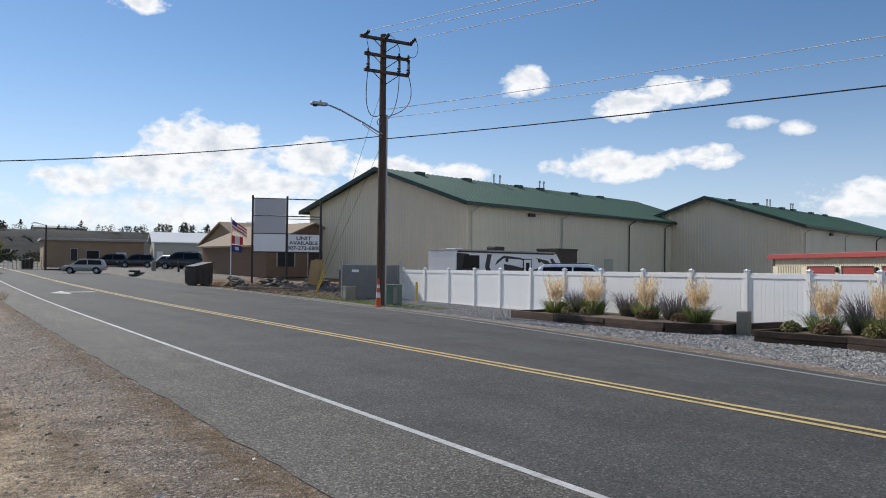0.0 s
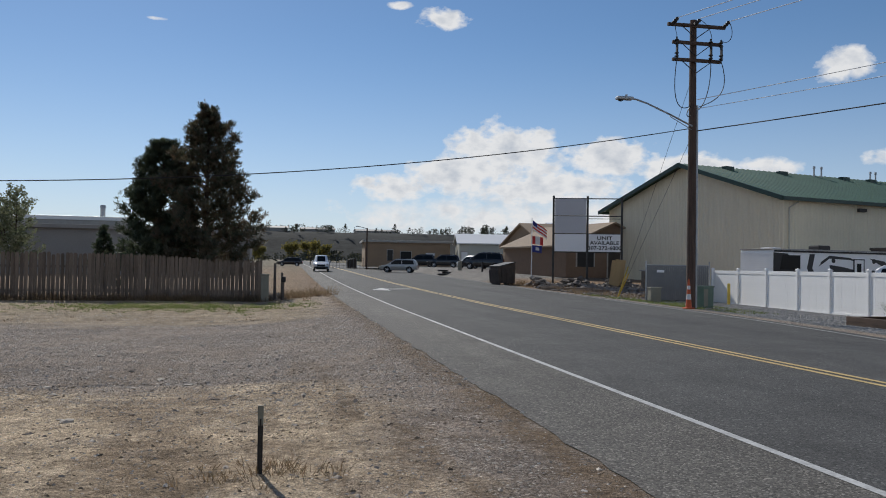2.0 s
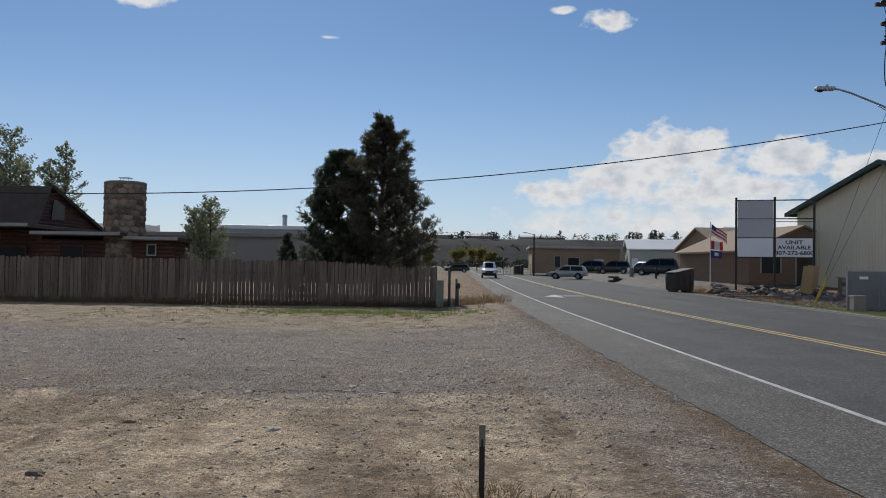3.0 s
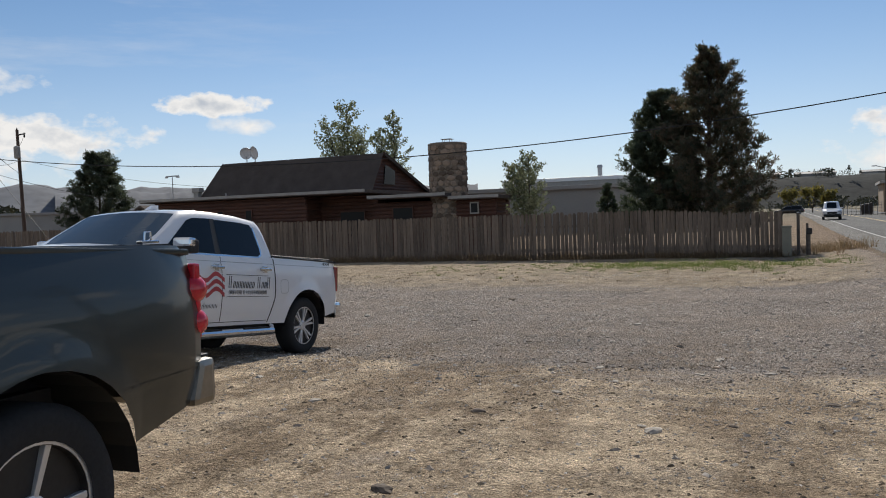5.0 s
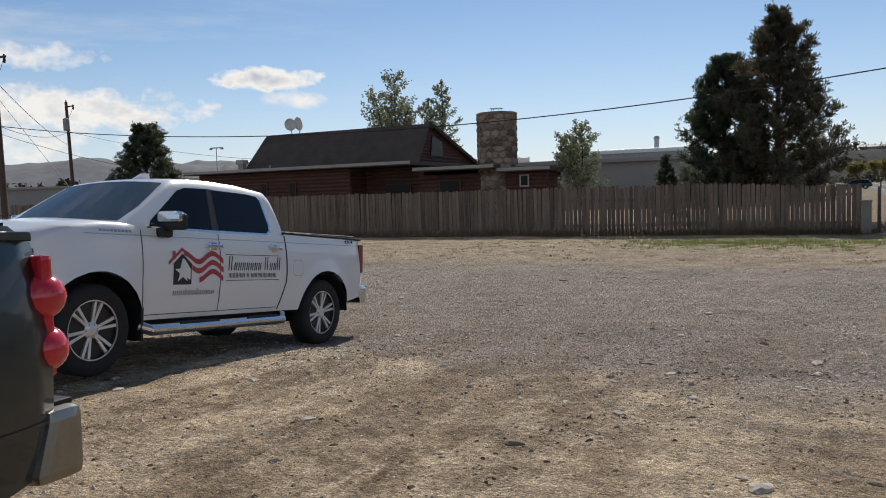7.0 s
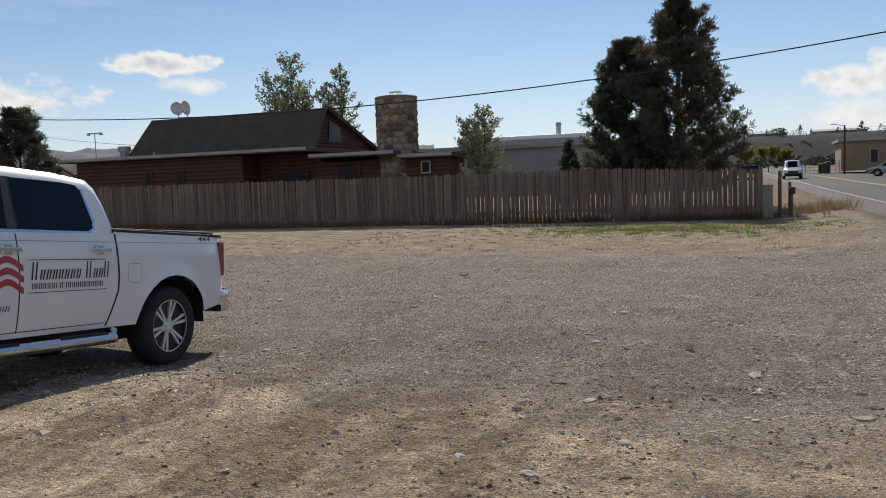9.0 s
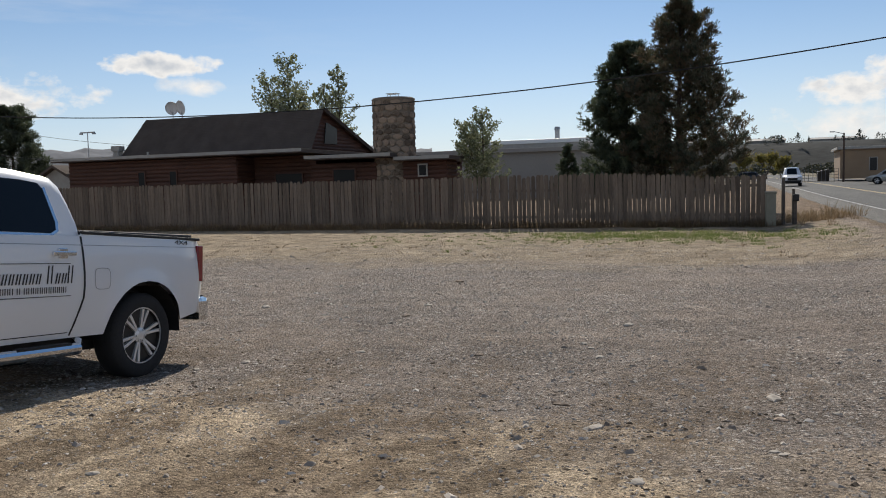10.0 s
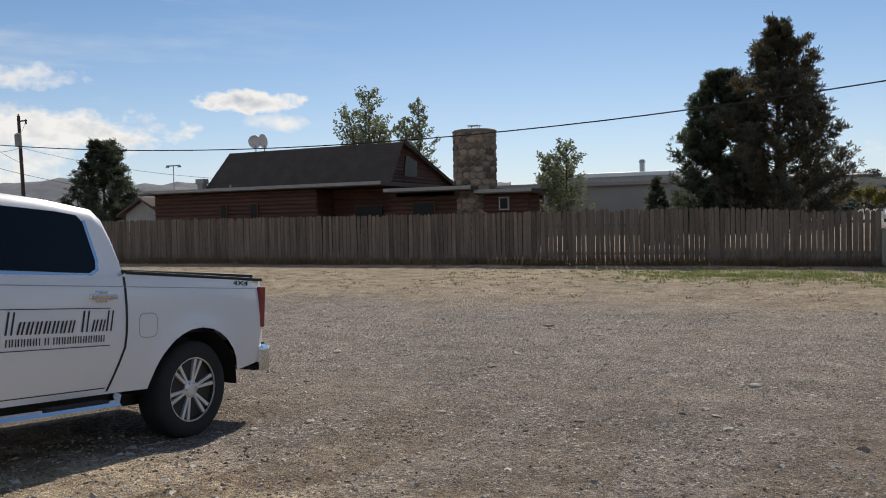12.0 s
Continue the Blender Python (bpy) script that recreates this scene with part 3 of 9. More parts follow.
def box(bm, x0, x1, y0, y1, z0, z1, bevel=0.0, m=None):
    vs = [bm.verts.new(v) for v in ((x0, y0, z0), (x1, y0, z0), (x1, y1, z0), (x0, y1, z0), (x0, y0, z1), (x1, y0, z1), (x1, y1, z1), (x0, y1, z1))]
    fs = [bm.faces.new([vs[i] for i in f]) for f in ((3, 2, 1, 0), (4, 5, 6, 7), (0, 1, 5, 4), (1, 2, 6, 5), (2, 3, 7, 6), (3, 0, 4, 7))]
    out = vs
    if bevel:
        es = list({e for f in fs for e in f.edges})
        r = bmesh.ops.bevel(bm, geom=es, offset=bevel, segments=2, affect="EDGES", profile=0.6)
        out = list({v for v in r["verts"]} | {v for v in vs if v.is_valid})
    if m is not None:
        for v in out:
            v.co = m @ v.co
    return out


def tube(bm, a, b, r0, r1=None, n=10, caps=True):
    a, b = Vector(a), Vector(b)
    r1 = r0 if r1 is None else r1
    d = (b - a).normalized()
    u = d.orthogonal().normalized()
    w = d.cross(u)
    ra, rb = [], []
    for i in range(n):
        t = 2 * math.pi * i / n
        o = u * math.cos(t) + w * math.sin(t)
        ra.append(bm.verts.new(a + o * r0))
        rb.append(bm.verts.new(b + o * r1))
    for i in range(n):
        bm.faces.new((ra[i], ra[(i + 1) % n], rb[(i + 1) % n], rb[i]))
    if caps:
        bm.faces.new(ra[::-1])
        bm.faces.new(rb)


def path_tube(bm, pts, r, n=8):
    """One unbroken tube along a line of points."""
    pts = [Vector(p) for p in pts]
    u = (pts[1] - pts[0]).orthogonal().normalized()
    rings = []
    for i, p in enumerate(pts):
        d = (pts[min(i + 1, len(pts) - 1)] - pts[max(i - 1, 0)]).normalized()
        u = (u - d * u.dot(d)).normalized()
        w = d.cross(u)
        rings.append([bm.verts.new(p + (u * math.cos(2 * math.pi * k / n) + w * math.sin(2 * math.pi * k / n)) * r) for k in range(n)])
    for a, b in zip(rings, rings[1:]):
        for k in range(n):
            bm.faces.new((a[k], a[(k + 1) % n], b[(k + 1) % n], b[k]))
    bm.faces.new(rings[0][::-1])
    bm.faces.new(rings[-1])


def lathe(bm, prof, n=24, axis="Z", m=None, caps=True):
    """prof: (radius, height) pairs, turned about the axis."""
    rings = []
    for r, h in prof:
        ring = []
        for i in range(n):
            t = 2 * math.pi * i / n
            c, s = r * math.cos(t), r * math.sin(t)
            co = Vector((c, s, h)) if axis == "Z" else Vector((c, h, s))
            ring.append(bm.verts.new(m @ co if m is not None else co))
        rings.append(ring)
    for a, b in zip(rings, rings[1:]):
        for i in range(n):
            q = (a[i], a[(i + 1) % n], b[(i + 1) % n], b[i])
            bm.faces.new(q if axis == "Z" else q[::-1])
    if not caps:
        return
    bm.faces.new(rings[0][::-1] if axis == "Z" else rings[0])
    bm.faces.new(rings[-1] if axis == "Z" else rings[-1][::-1])


def prism(bm, poly, y0, y1):
    """poly in (x, z), extruded along y."""
    a = [bm.verts.new((x, y0, z)) for x, z in poly]
    b = [bm.verts.new((x, y1, z)) for x, z in poly]
    n = len(poly)
    bm.faces.new(a)
    bm.faces.new(b[::-1])
    for i in range(n):
        bm.faces.new((a[(i + 1) % n], a[i], b[i], b[(i + 1) % n]))
    bmesh.ops.recalc_face_normals(bm, faces=bm.faces[:])


def text_mesh(body, size, depth=0.004, bold=0.0):
    cu = bpy.data.curves.new("lettering", "FONT")
    cu.body, cu.size, cu.extrude, cu.align_x, cu.align_y, cu.offset = body, size, depth, "CENTER", "CENTER", bold
    ob = bpy.data.objects.new("lettering", cu)
    scene.collection.objects.link(ob)
    dg = bpy.context.evaluated_depsgraph_get()
    me = bpy.data.meshes.new_from_object(ob.evaluated_get(dg))
    bpy.data.objects.remove(ob)
    return me


def smooth01(v, a, b):
    t = min(1.0, max(0.0, (v - a) / (b - a)))
    return t * t * (3 - 2 * t)


def lerp_table(v, table):
    if v <= table[0][0]:
        return table[0][1]
    if v >= table[-1][0]:
        return table[-1][1]
    slopes = [(q - p) / (b - a) for (a, p), (b, q) in zip(table, table[1:])]
    for i, ((a, p), (b, q)) in enumerate(zip(table, table[1:])):
        if v <= b:
            h, t = b - a, (v - a) / (b - a)
            m0 = 0.5 * (slopes[i] + slopes[max(i - 1, 0)])
            m1 = 0.5 * (slopes[i] + slopes[min(i + 1, len(slopes) - 1)])
            return (2 * t ** 3 - 3 * t * t + 1) * p + (t ** 3 - 2 * t * t + t) * h * m0 + (3 * t * t - 2 * t ** 3) * q + (t ** 3 - t * t) * h * m1
    return table[-1][1]


# ---- the lie of the land ----
RISE = [(20, 0.0), (30, 0.0), (60, 0.15), (100, 0.5), (200, 1.2), (420, 3.0)]
LOT_RISE = [(30, 0.0), (42, 0.06), (56, 0.23), (80, 0.57), (105, 0.56), (200, 0.4), (420, 0.3)]
DIP = [(0, 0.0), (6, -0.03), (9, -0.06), (10.5, -0.10), (12, -0.19), (13.3, -0.33), (15, -0.35), (18, -0.29), (24, -0.27), (31, -0.20), (40, -0.16), (70, -0.1)]
FAR_EDGE = [(-60, 10.6), (4, 10.9), (11, 12.0), (18, 13.1), (25, 13.9), (34, 14.4), (60, 15.0), (400, 15.5)]


def land(x, y):
    z = lerp_table(y, RISE)
    z += lerp_table(y, DIP) * smooth01(-x, -2.2, 2.0)
    e = lerp_table(y, FAR_EDGE)
    z += lerp_table(y, LOT_RISE) * smooth01(x, e + 0.3, e + 2.2)
    z += -0.24 * smooth01(x, e + 0.1, e + 3.0) * (1 - smooth01(y, 45, 70))
    return z


DRIFT = [(-80, 0.0), (0, -0.07), (20, -0.25), (45, -0.42), (120, -0.3), (330, 0.0)]


def drift(y):
    return lerp_table(y, DRIFT)


def road_z(x, y):
    crown = 0.05 * (1 - min(1.0, abs(x - drift(y) - 7.4) / 3.57) ** 2)
    return lerp_table(y, RISE) + crown




def lot_relief(x, y):
    """Humps, ruts and clods on top of the lie of the lot."""
    near = smooth01(-x, -1.6, -0.5) * (1 - smooth01(y, 45, 80)) * (1 - smooth01(abs(x), 40, 80))
    if near <= 0:
        return 0.0
    z = 0.030 * noise.noise(Vector((x * 0.55, y * 0.55, 0))) + 0.018 * noise.noise(Vector((x * 1.9, y * 1.9, 3)))
    if y < 22:
        k = 1 - smooth01(y, 12, 20)
        u = x + 0.16 * y
        z += k * 0.020 * noise.noise(Vector((u * 2.4, y * 0.18, 9)))
        z += (0.35 + 0.65 * k) * (0.012 * noise.noise(Vector((x * 4.5, y * 4.5, 5))) + 0.010 * max(0.0, noise.noise(Vector((x * 9, y * 9, 6)))))
    return near * z


# ---- ground, road, distance ----
def build_ground():
    def axis(lo, hi, step, out_lo, out_hi, growth=1.28):
        a = list(np.arange(lo, hi + step / 2, step))
        s, v = step, lo
        while v > out_lo:
            s *= growth
            v -= s
            a.insert(0, max(v, out_lo))
        s, v = step, hi
        while v < out_hi:
            s *= growth
            v += s
            a.append(min(v, out_hi))
        return a
    xs = [v for v in axis(-16, 22, 0.25, -3000, 3000) if v < -9.05 or v > 2.45] + list(np.arange(-9.0, 2.41, 0.09))
    ys = [v for v in axis(3, 40, 0.22, -600, 4000) if v < 5.05 or v > 17.05] + list(np.arange(5.1, 17.0, 0.09))
    xs.sort()
    ys.sort()
    verts, faces = [], []
    for y in ys:
        for x in xs:
            z = land(x, y) + lot_relief(x, y)
            e = lerp_table(y, FAR_EDGE)
            if 2.4 + drift(y) < x < e - 0.1:
                z -= 0.07
            verts.append((x, y, z))
    w = len(xs)
    for j in range(len(ys) - 1):
        for i in range(w - 1):
            faces.append((j * w + i, j * w + i + 1, (j + 1) * w + i + 1, (j + 1) * w + i))
    me = bpy.data.meshes.new("ground")
    me.from_pydata(verts, [], faces)
    me.polygons.foreach_set("use_smooth", [True] * len(faces))
    me.materials.append(GROUND)
    return tagged(new("ground", me), "gravel and pale sand lot with tyre tracks running to the horizon", "ground", kind="structure")


build_ground()


def strip(bm, left, right, y0, y1, lift, wobble=0.0, seed=0, step=1.0):
    """A band along the road between two x functions of y."""
    y, prev = y0, None
    while True:
        a, b = left(y), right(y)
        if wobble:
            a += wobble * noise.noise(Vector((y * 1.3, seed, 0))) + wobble * 0.6 * noise.noise(Vector((y * 5.1, seed, 4)))
        n = max(1, int(abs(b - a) / 1.0))
        row = [bm.verts.new((a + (b - a) * k / n, y, road_z(a + (b - a) * k / n, y) + lift)) for k in range(n + 1)] if n < 2 else None
        if row is None:
            n = 12
            row = [bm.verts.new((a + (b - a) * k / n, y, road_z(a + (b - a) * k / n, y) + lift)) for k in range(n + 1)]
        if prev and len(prev) == len(row):
            for k in range(len(row) - 1):
                bm.faces.new((prev[k], prev[k + 1], row[k + 1], row[k]))
        prev = row
        if y >= y1:
            break
        y = min(y1, y + (step if y < 60 else step * 6))


def build_road():
    bm = bmesh.new()
    strip(bm, lambda y: 3.80 + drift(y), lambda y: lerp_table(y, FAR_EDGE), -80, 330, 0.004)
    tagged(link("road", bm, ASPHALT, smooth=True), "two-lane grey asphalt road with worn patches", "road", kind="structure")
    bm = bmesh.new()
    strip(bm, lambda y: 2.25 + drift(y), lambda y: 3.81 + drift(y), -80, 330, 0.008, 0.12, 1, 0.3)
    tagged(link("pavement_shoulder", bm, SHOULDER, smooth=True), "narrow crumbling paler asphalt shoulder beside the road", "road shoulder", kind="structure")
    bm = bmesh.new()
    strip(bm, lambda y: 3.76 + drift(y), lambda y: 3.85 + drift(y), -80, 330, 0.012)
    tagged(link("road_line", bm, LINE_WHITE), "worn white edge line painted on asphalt", "road marking", kind="structure")
    for x in (7.28, 7.50):
        bm = bmesh.new()
        strip(bm, lambda y: x - 0.05 + drift(y), lambda y: x + 0.05 + drift(y), -80, 330, 0.010)
        tagged(link("road_line", bm, LINE_YELLOW), "yellow centre line painted on asphalt", "road marking", kind="structure")
    bm = bmesh.new()
    strip(bm, lambda y: lerp_table(y, FAR_EDGE) - 0.42, lambda y: lerp_table(y, FAR_EDGE) - 0.32, -80, 330, 0.010)
    tagged(link("road_line", bm, LINE_WORN), "faded white far edge line on asphalt", "road marking", kind="structure")
    # worn arrow in the lane
    bm = bmesh.new()
    pts = [(4.3, 44.2), (5.1, 46.6), (5.15, 45.3), (6.5, 45.4), (6.5, 44.7), (5.15, 44.5), (5.1, 42.6)]
    bm.faces.new([bm.verts.new((x, y, road_z(x, y) + 0.018)) for x, y in pts[::-1]])
    bmesh.ops.recalc_face_normals(bm, faces=bm.faces[:])
    tagged(link("road_arrow", bm, LINE_WHITE), "worn white arrow painted on the lane", "road marking", kind="structure")


build_road()


def build_hills():
    """A flat-topped bench behind the valley and lower far hills, their haze painted as colour."""
    def ridge(name, yaw0, yaw1, dist, depth, h0, material, label, rough, seed):
        bm = bmesh.new()
        rows = []
        n, k = 110, 9
        for i in range(n + 1):
            yaw = radians(yaw0 + (yaw1 - yaw0) * i / n)
            row = []
            for j in range(k + 1):
                d = dist + depth * j / k
                f = j / k
                top = h0 * (1 + rough * noise.noise(Vector((i * 0.09, seed, 0))) + rough * 0.4 * noise.noise(Vector((i * 0.5, seed, 2))))
                z = 1.6 + top * smooth01(f, 0.02, 0.55) * (1 + 0.12 * noise.noise(Vector((i * 0.8, j * 0.9, seed))) * (1 - smooth01(f, 0.4, 0.6)))
                row.append(bm.verts.new((-math.sin(yaw) * d, math.cos(yaw) * d, z if j else -2.0)))
            rows.append(row)
        for a, b in zip(rows, rows[1:]):
            for j in range(k):
                bm.faces.new((a[j], a[j + 1], b[j + 1], b[j]))
        bmesh.ops.recalc_face_normals(bm, faces=bm.faces[:])
        return tagged(link(name, bm, material, smooth=True), label, "hill", kind="structure")
    ridge("hillside", -48, 24, 440, 150, 19.6, HILL, "dark sagebrush bench with a flat top behind the valley", 0.05, 1.0)
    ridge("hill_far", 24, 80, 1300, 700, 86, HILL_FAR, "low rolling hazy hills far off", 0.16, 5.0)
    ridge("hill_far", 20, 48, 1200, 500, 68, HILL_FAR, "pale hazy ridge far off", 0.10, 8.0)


build_hills()


# ---- steel warehouses and storage units ----
def warehouse(x, y, z0, width, length, eave, rise, turn, name_label):
    """Local x runs along the long side, y along the gable end; the corner nearest the road is the origin."""
    w = base("warehouse", pose(x, y, z0, 0, 0, turn), name_label, "warehouse", "steel warehouses")
    w["kind"] = ""
    del w["kind"]
    # ribbed gable wall
    def ribbed(along, n0, n1, top, flat, normal_out, name):
        bm = bmesh.new()
        pitch = 0.30
        cnt = int((n1 - n0) / pitch)
        prev = None
        cols = []
        for i in range(cnt + 1):
            u = n0 + (n1 - n0) * i / cnt
            for du, off in ((0, 0.0), (0.045, 0.03), (0.10, 0.03), (0.145, 0.0)):
                if u + du <= n1:
                    cols.append((u + du, off))
        for u, off in cols:
            o = flat - normal_out * off * 1.0 if False else flat + normal_out * off
            p = (o, u) if along == "y" else (u, o)
            cur = (bm.verts.new((*p, 0)), bm.verts.new((*p, top(u))))
            if prev:
                bm.faces.new((prev[0], cur[0], cur[1], prev[1]))
            prev = cur
        bmesh.ops.recalc_face_normals(bm, faces=bm.faces[:])
        return part(name, bm, STEEL_TAN, w, "ribbed tan sheet steel wall")
    gable = lambda u: eave + rise * (1 - abs(u - width / 2) / (width / 2))
    ribbed("y", 0, width, gable, 0.0, -1, "wall")
    ribbed("y", 0, width, gable, length, 1, "wall")
    ribbed("x", 0, length, lambda u: eave, 0.0, -1, "wall")
    ribbed("x", 0, length, lambda u: eave, width, 1, "wall")
    # two roof slopes with overhang and standing ribs
    oh, og = 0.55, 0.75
    for side in (0, 1):
        bm = bmesh.new()
        ya, yb = (-oh, width / 2) if side == 0 else (width + oh, width / 2)
        za, zb = eave - rise * oh / (width / 2) + 0.12, eave + rise + 0.12
        n = int((length + 2 * og) / 0.6)
        prev = None
        for i in range(n + 1):
            u = -og + (length + 2 * og) * i / n
            for du, off in ((0, 0.0), (0.03, 0.05), (0.07, 0.05), (0.10, 0.0)):
                if u + du > length + og:
                    continue
                cur = (bm.verts.new((u + du, ya, za + off)), bm.verts.new((u + du, yb, zb + off)))
                if prev:
                    bm.faces.new((prev[0], cur[0], cur[1], prev[1]))
                prev = cur
        for s in (-og, length + og):
            a = [bm.verts.new((s, ya, za - 0.02)), bm.verts.new((s, yb, zb - 0.02)), bm.verts.new((s, yb, zb - 0.14)), bm.verts.new((s, ya, za - 0.14))]
            bm.faces.new(a)
        bmesh.ops.recalc_face_normals(bm, faces=bm.faces[:])
        part("roof", bm, ROOF_GREEN, w, "green standing-seam steel roof")
        bm = bmesh.new()
        sgn = -1 if side == 0 else 1
        box(bm, -og, length + og, ya - 0.1, ya + 0.1, za - 0.24, za + 0.0)
        part("eave_gutter", bm, TRIM_GREEN, w)
        for s in (-og, length + og):
            bm = bmesh.new()
            a = Vector((s, ya, za - 0.06))
            b = Vector((s, yb, zb - 0.06))
            d = b - a
            v = [bm.verts.new(a + Vector((dx, 0, dz))) for dx in (-0.05, 0.05) for dz in (-0.22, 0.10)]
            u = [bm.verts.new(b + Vector((dx, 0, dz))) for dx in (-0.05, 0.05) for dz in (-0.22, 0.10)]
            for q in ((0, 1, 3, 2),):
                bm.faces.new([v[i] for i in q])
                bm.faces.new([u[i] for i in q][::-1])
            for i, j in ((0, 1), (1, 3), (3, 2), (2, 0)):
                bm.faces.new((v[i], u[i], u[j], v[j]))
            bmesh.ops.recalc_face_normals(bm, faces=bm.faces[:])
            part("rake_trim", bm, TRIM_GREEN, w)
    # soffit, vents, downpipes, doors
    for u in (3.0, 9.0, 16.5, 20.0, 26.0, 31.0):
        bm = bmesh.new()
        box(bm, u, u + 0.9, width / 2 - 1.2, width / 2 - 0.75, eave + rise * 0.88 + 0.05, eave + rise * 0.88 + 0.42)
        part("ridge_vent", bm, TRIM_GREEN, w)
    for u in (13.8, 14.7, 21.0, 21.7):
        bm = bmesh.new()
        tube(bm, (u, width / 2 - 0.5, eave + rise - 0.1), (u, width / 2 - 0.5, eave + rise + 0.65), 0.07)
        tube(bm, (u, width / 2 - 0.5, eave + rise + 0.65), (u, width / 2 - 0.5, eave + rise + 0.85), 0.12, 0.09)
        part("vent_pipe", bm, GALV, w)
    for u in (0.35, 12.0, 23.0, 30.0):
        bm = bmesh.new()
        path_tube(bm, [(u + 0.5, -0.5, eave - 0.35), (u, -0.16, eave - 0.75), (u, -0.13, 0.2)], 0.06, 8)
        part("downpipe", bm, TRIM_TAN if u in (0.35, 12.0) else DARK, w)
    bm = bmesh.new()
    box(bm, 7.3, 8.1, -0.25, -0.06, eave - 0.75, eave - 0.5, 0.02)
    part("wall_light", bm, DARK, w)
    bm = bmesh.new()
    box(bm, 18.8, 20.2, -0.12, -0.02, 0, 2.3, 0.02)
    part("door", bm, TRIM_TAN, w)
    bm = bmesh.new()
    prism(bm, [(-0.05, 0), (-0.05, 0.01), (0, 0.01), (0, 0)], 0, 1) if False else box(bm, 0.05, length - 0.05, 0.05, width - 0.05, eave - 0.06, eave - 0.02)
    part("ceiling", bm, STEEL_TAN, w)
    return w


warehouse(32.46, 49.76, 0.2, 18.63, 39.84, 6.25, 3.02, 15.5, "tan ribbed steel warehouse with a green gable roof")
warehouse(66.4, 45.8, 0.2, 18.04, 40.0, 5.61, 2.9, 15.5, "farther tan ribbed steel warehouse with a green roof")


def storage_row():
    s = base("storage_units", pose(44.5, 32.6, -0.2, 0, 0, -118), "cream self-storage row with red roof edge and red roll doors", "storage building")
    n, wd = 6, 3.6
    bm = bmesh.new()
    cols = int(n * wd / 0.2)
    prev = None
    for i in range(cols + 1):
        u = i * 0.2
        for du, off in ((0, 0.0), (0.05, 0.03), (0.1, 0.03), (0.15, 0.0)):
            cur = (bm.verts.new((u + du, -off, 2.05)), bm.verts.new((u + du, -off, 2.5)))
            if prev:
                bm.faces.new((prev[0], cur[0], cur[1], prev[1]))
            prev = cur
    bmesh.ops.recalc_face_normals(bm, faces=bm.faces[:])
    part("header_wall", bm, CREAM, s)
    for i in range(n + 1):
        bm = bmesh.new()
        box(bm, i * wd - 0.3 + 0.002 * i, i * wd + 0.3, -0.02, 0.25, 0, 2.05)
        part("pier", bm, CREAM, s)
    bm = bmesh.new()
    for k in range(14):
        box(bm, 0.302 + k * 0.214, 0.40 + k * 0.214, -0.03, 0.1, 0, 2.05)
        box(bm, 0.40 + k * 0.214, 0.516 + k * 0.214, 0.0, 0.1, 0, 2.05)
    part("front_wall", bm, CREAM, s, "ribbed cream sheet steel wall")
    for i in range(1, n):
        bm = bmesh.new()
        z = 0.0
        while z < 2.0:
            box(bm, i * wd + 0.34, (i + 1) * wd - 0.34, 0.05, 0.13, z, z + 0.085)
            z += 0.1
        box(bm, i * wd + 0.33, (i + 1) * wd - 0.33, 0.12, 0.16, 0, 2.05)
        part("roll_door", bm, RED_STEEL, s)
        bm = bmesh.new()
        box(bm, (i + 1) * wd - 0.08, (i + 1) * wd + 0.08, -0.18, -0.04, 1.7, 2.0, 0.02)
        part("lamp", bm, DARK, s)
    bm = bmesh.new()
    v = 0.0
    prev = None
    while v < 7.0:
        for du, off in ((0, 0.0), (0.05, 0.03), (0.15, 0.03), (0.2, 0.0)):
            cur = (bm.verts.new((-0.32 - off, v + du, 0)), bm.verts.new((-0.32 - off, v + du, 2.5)))
            if prev:
                bm.faces.new((prev[0], cur[0], cur[1], prev[1]))
            prev = cur
        v += 0.3
    bmesh.ops.recalc_face_normals(bm, faces=bm.faces[:])
    part("end_wall", bm, CREAM, s)
    bm = bmesh.new()
    box(bm, -0.45, n * wd + 0.5, -0.35, 7.4, 2.5, 2.78, 0.03)
    part("roof", bm, RED_STEEL, s, "red sheet steel roof with a deep fascia")
    bm = bmesh.new()
    box(bm, -0.3, n * wd + 0.3, 6.9, 7.05, 0, 2.5)
    part("back_wall", bm, CREAM, s)


storage_row()


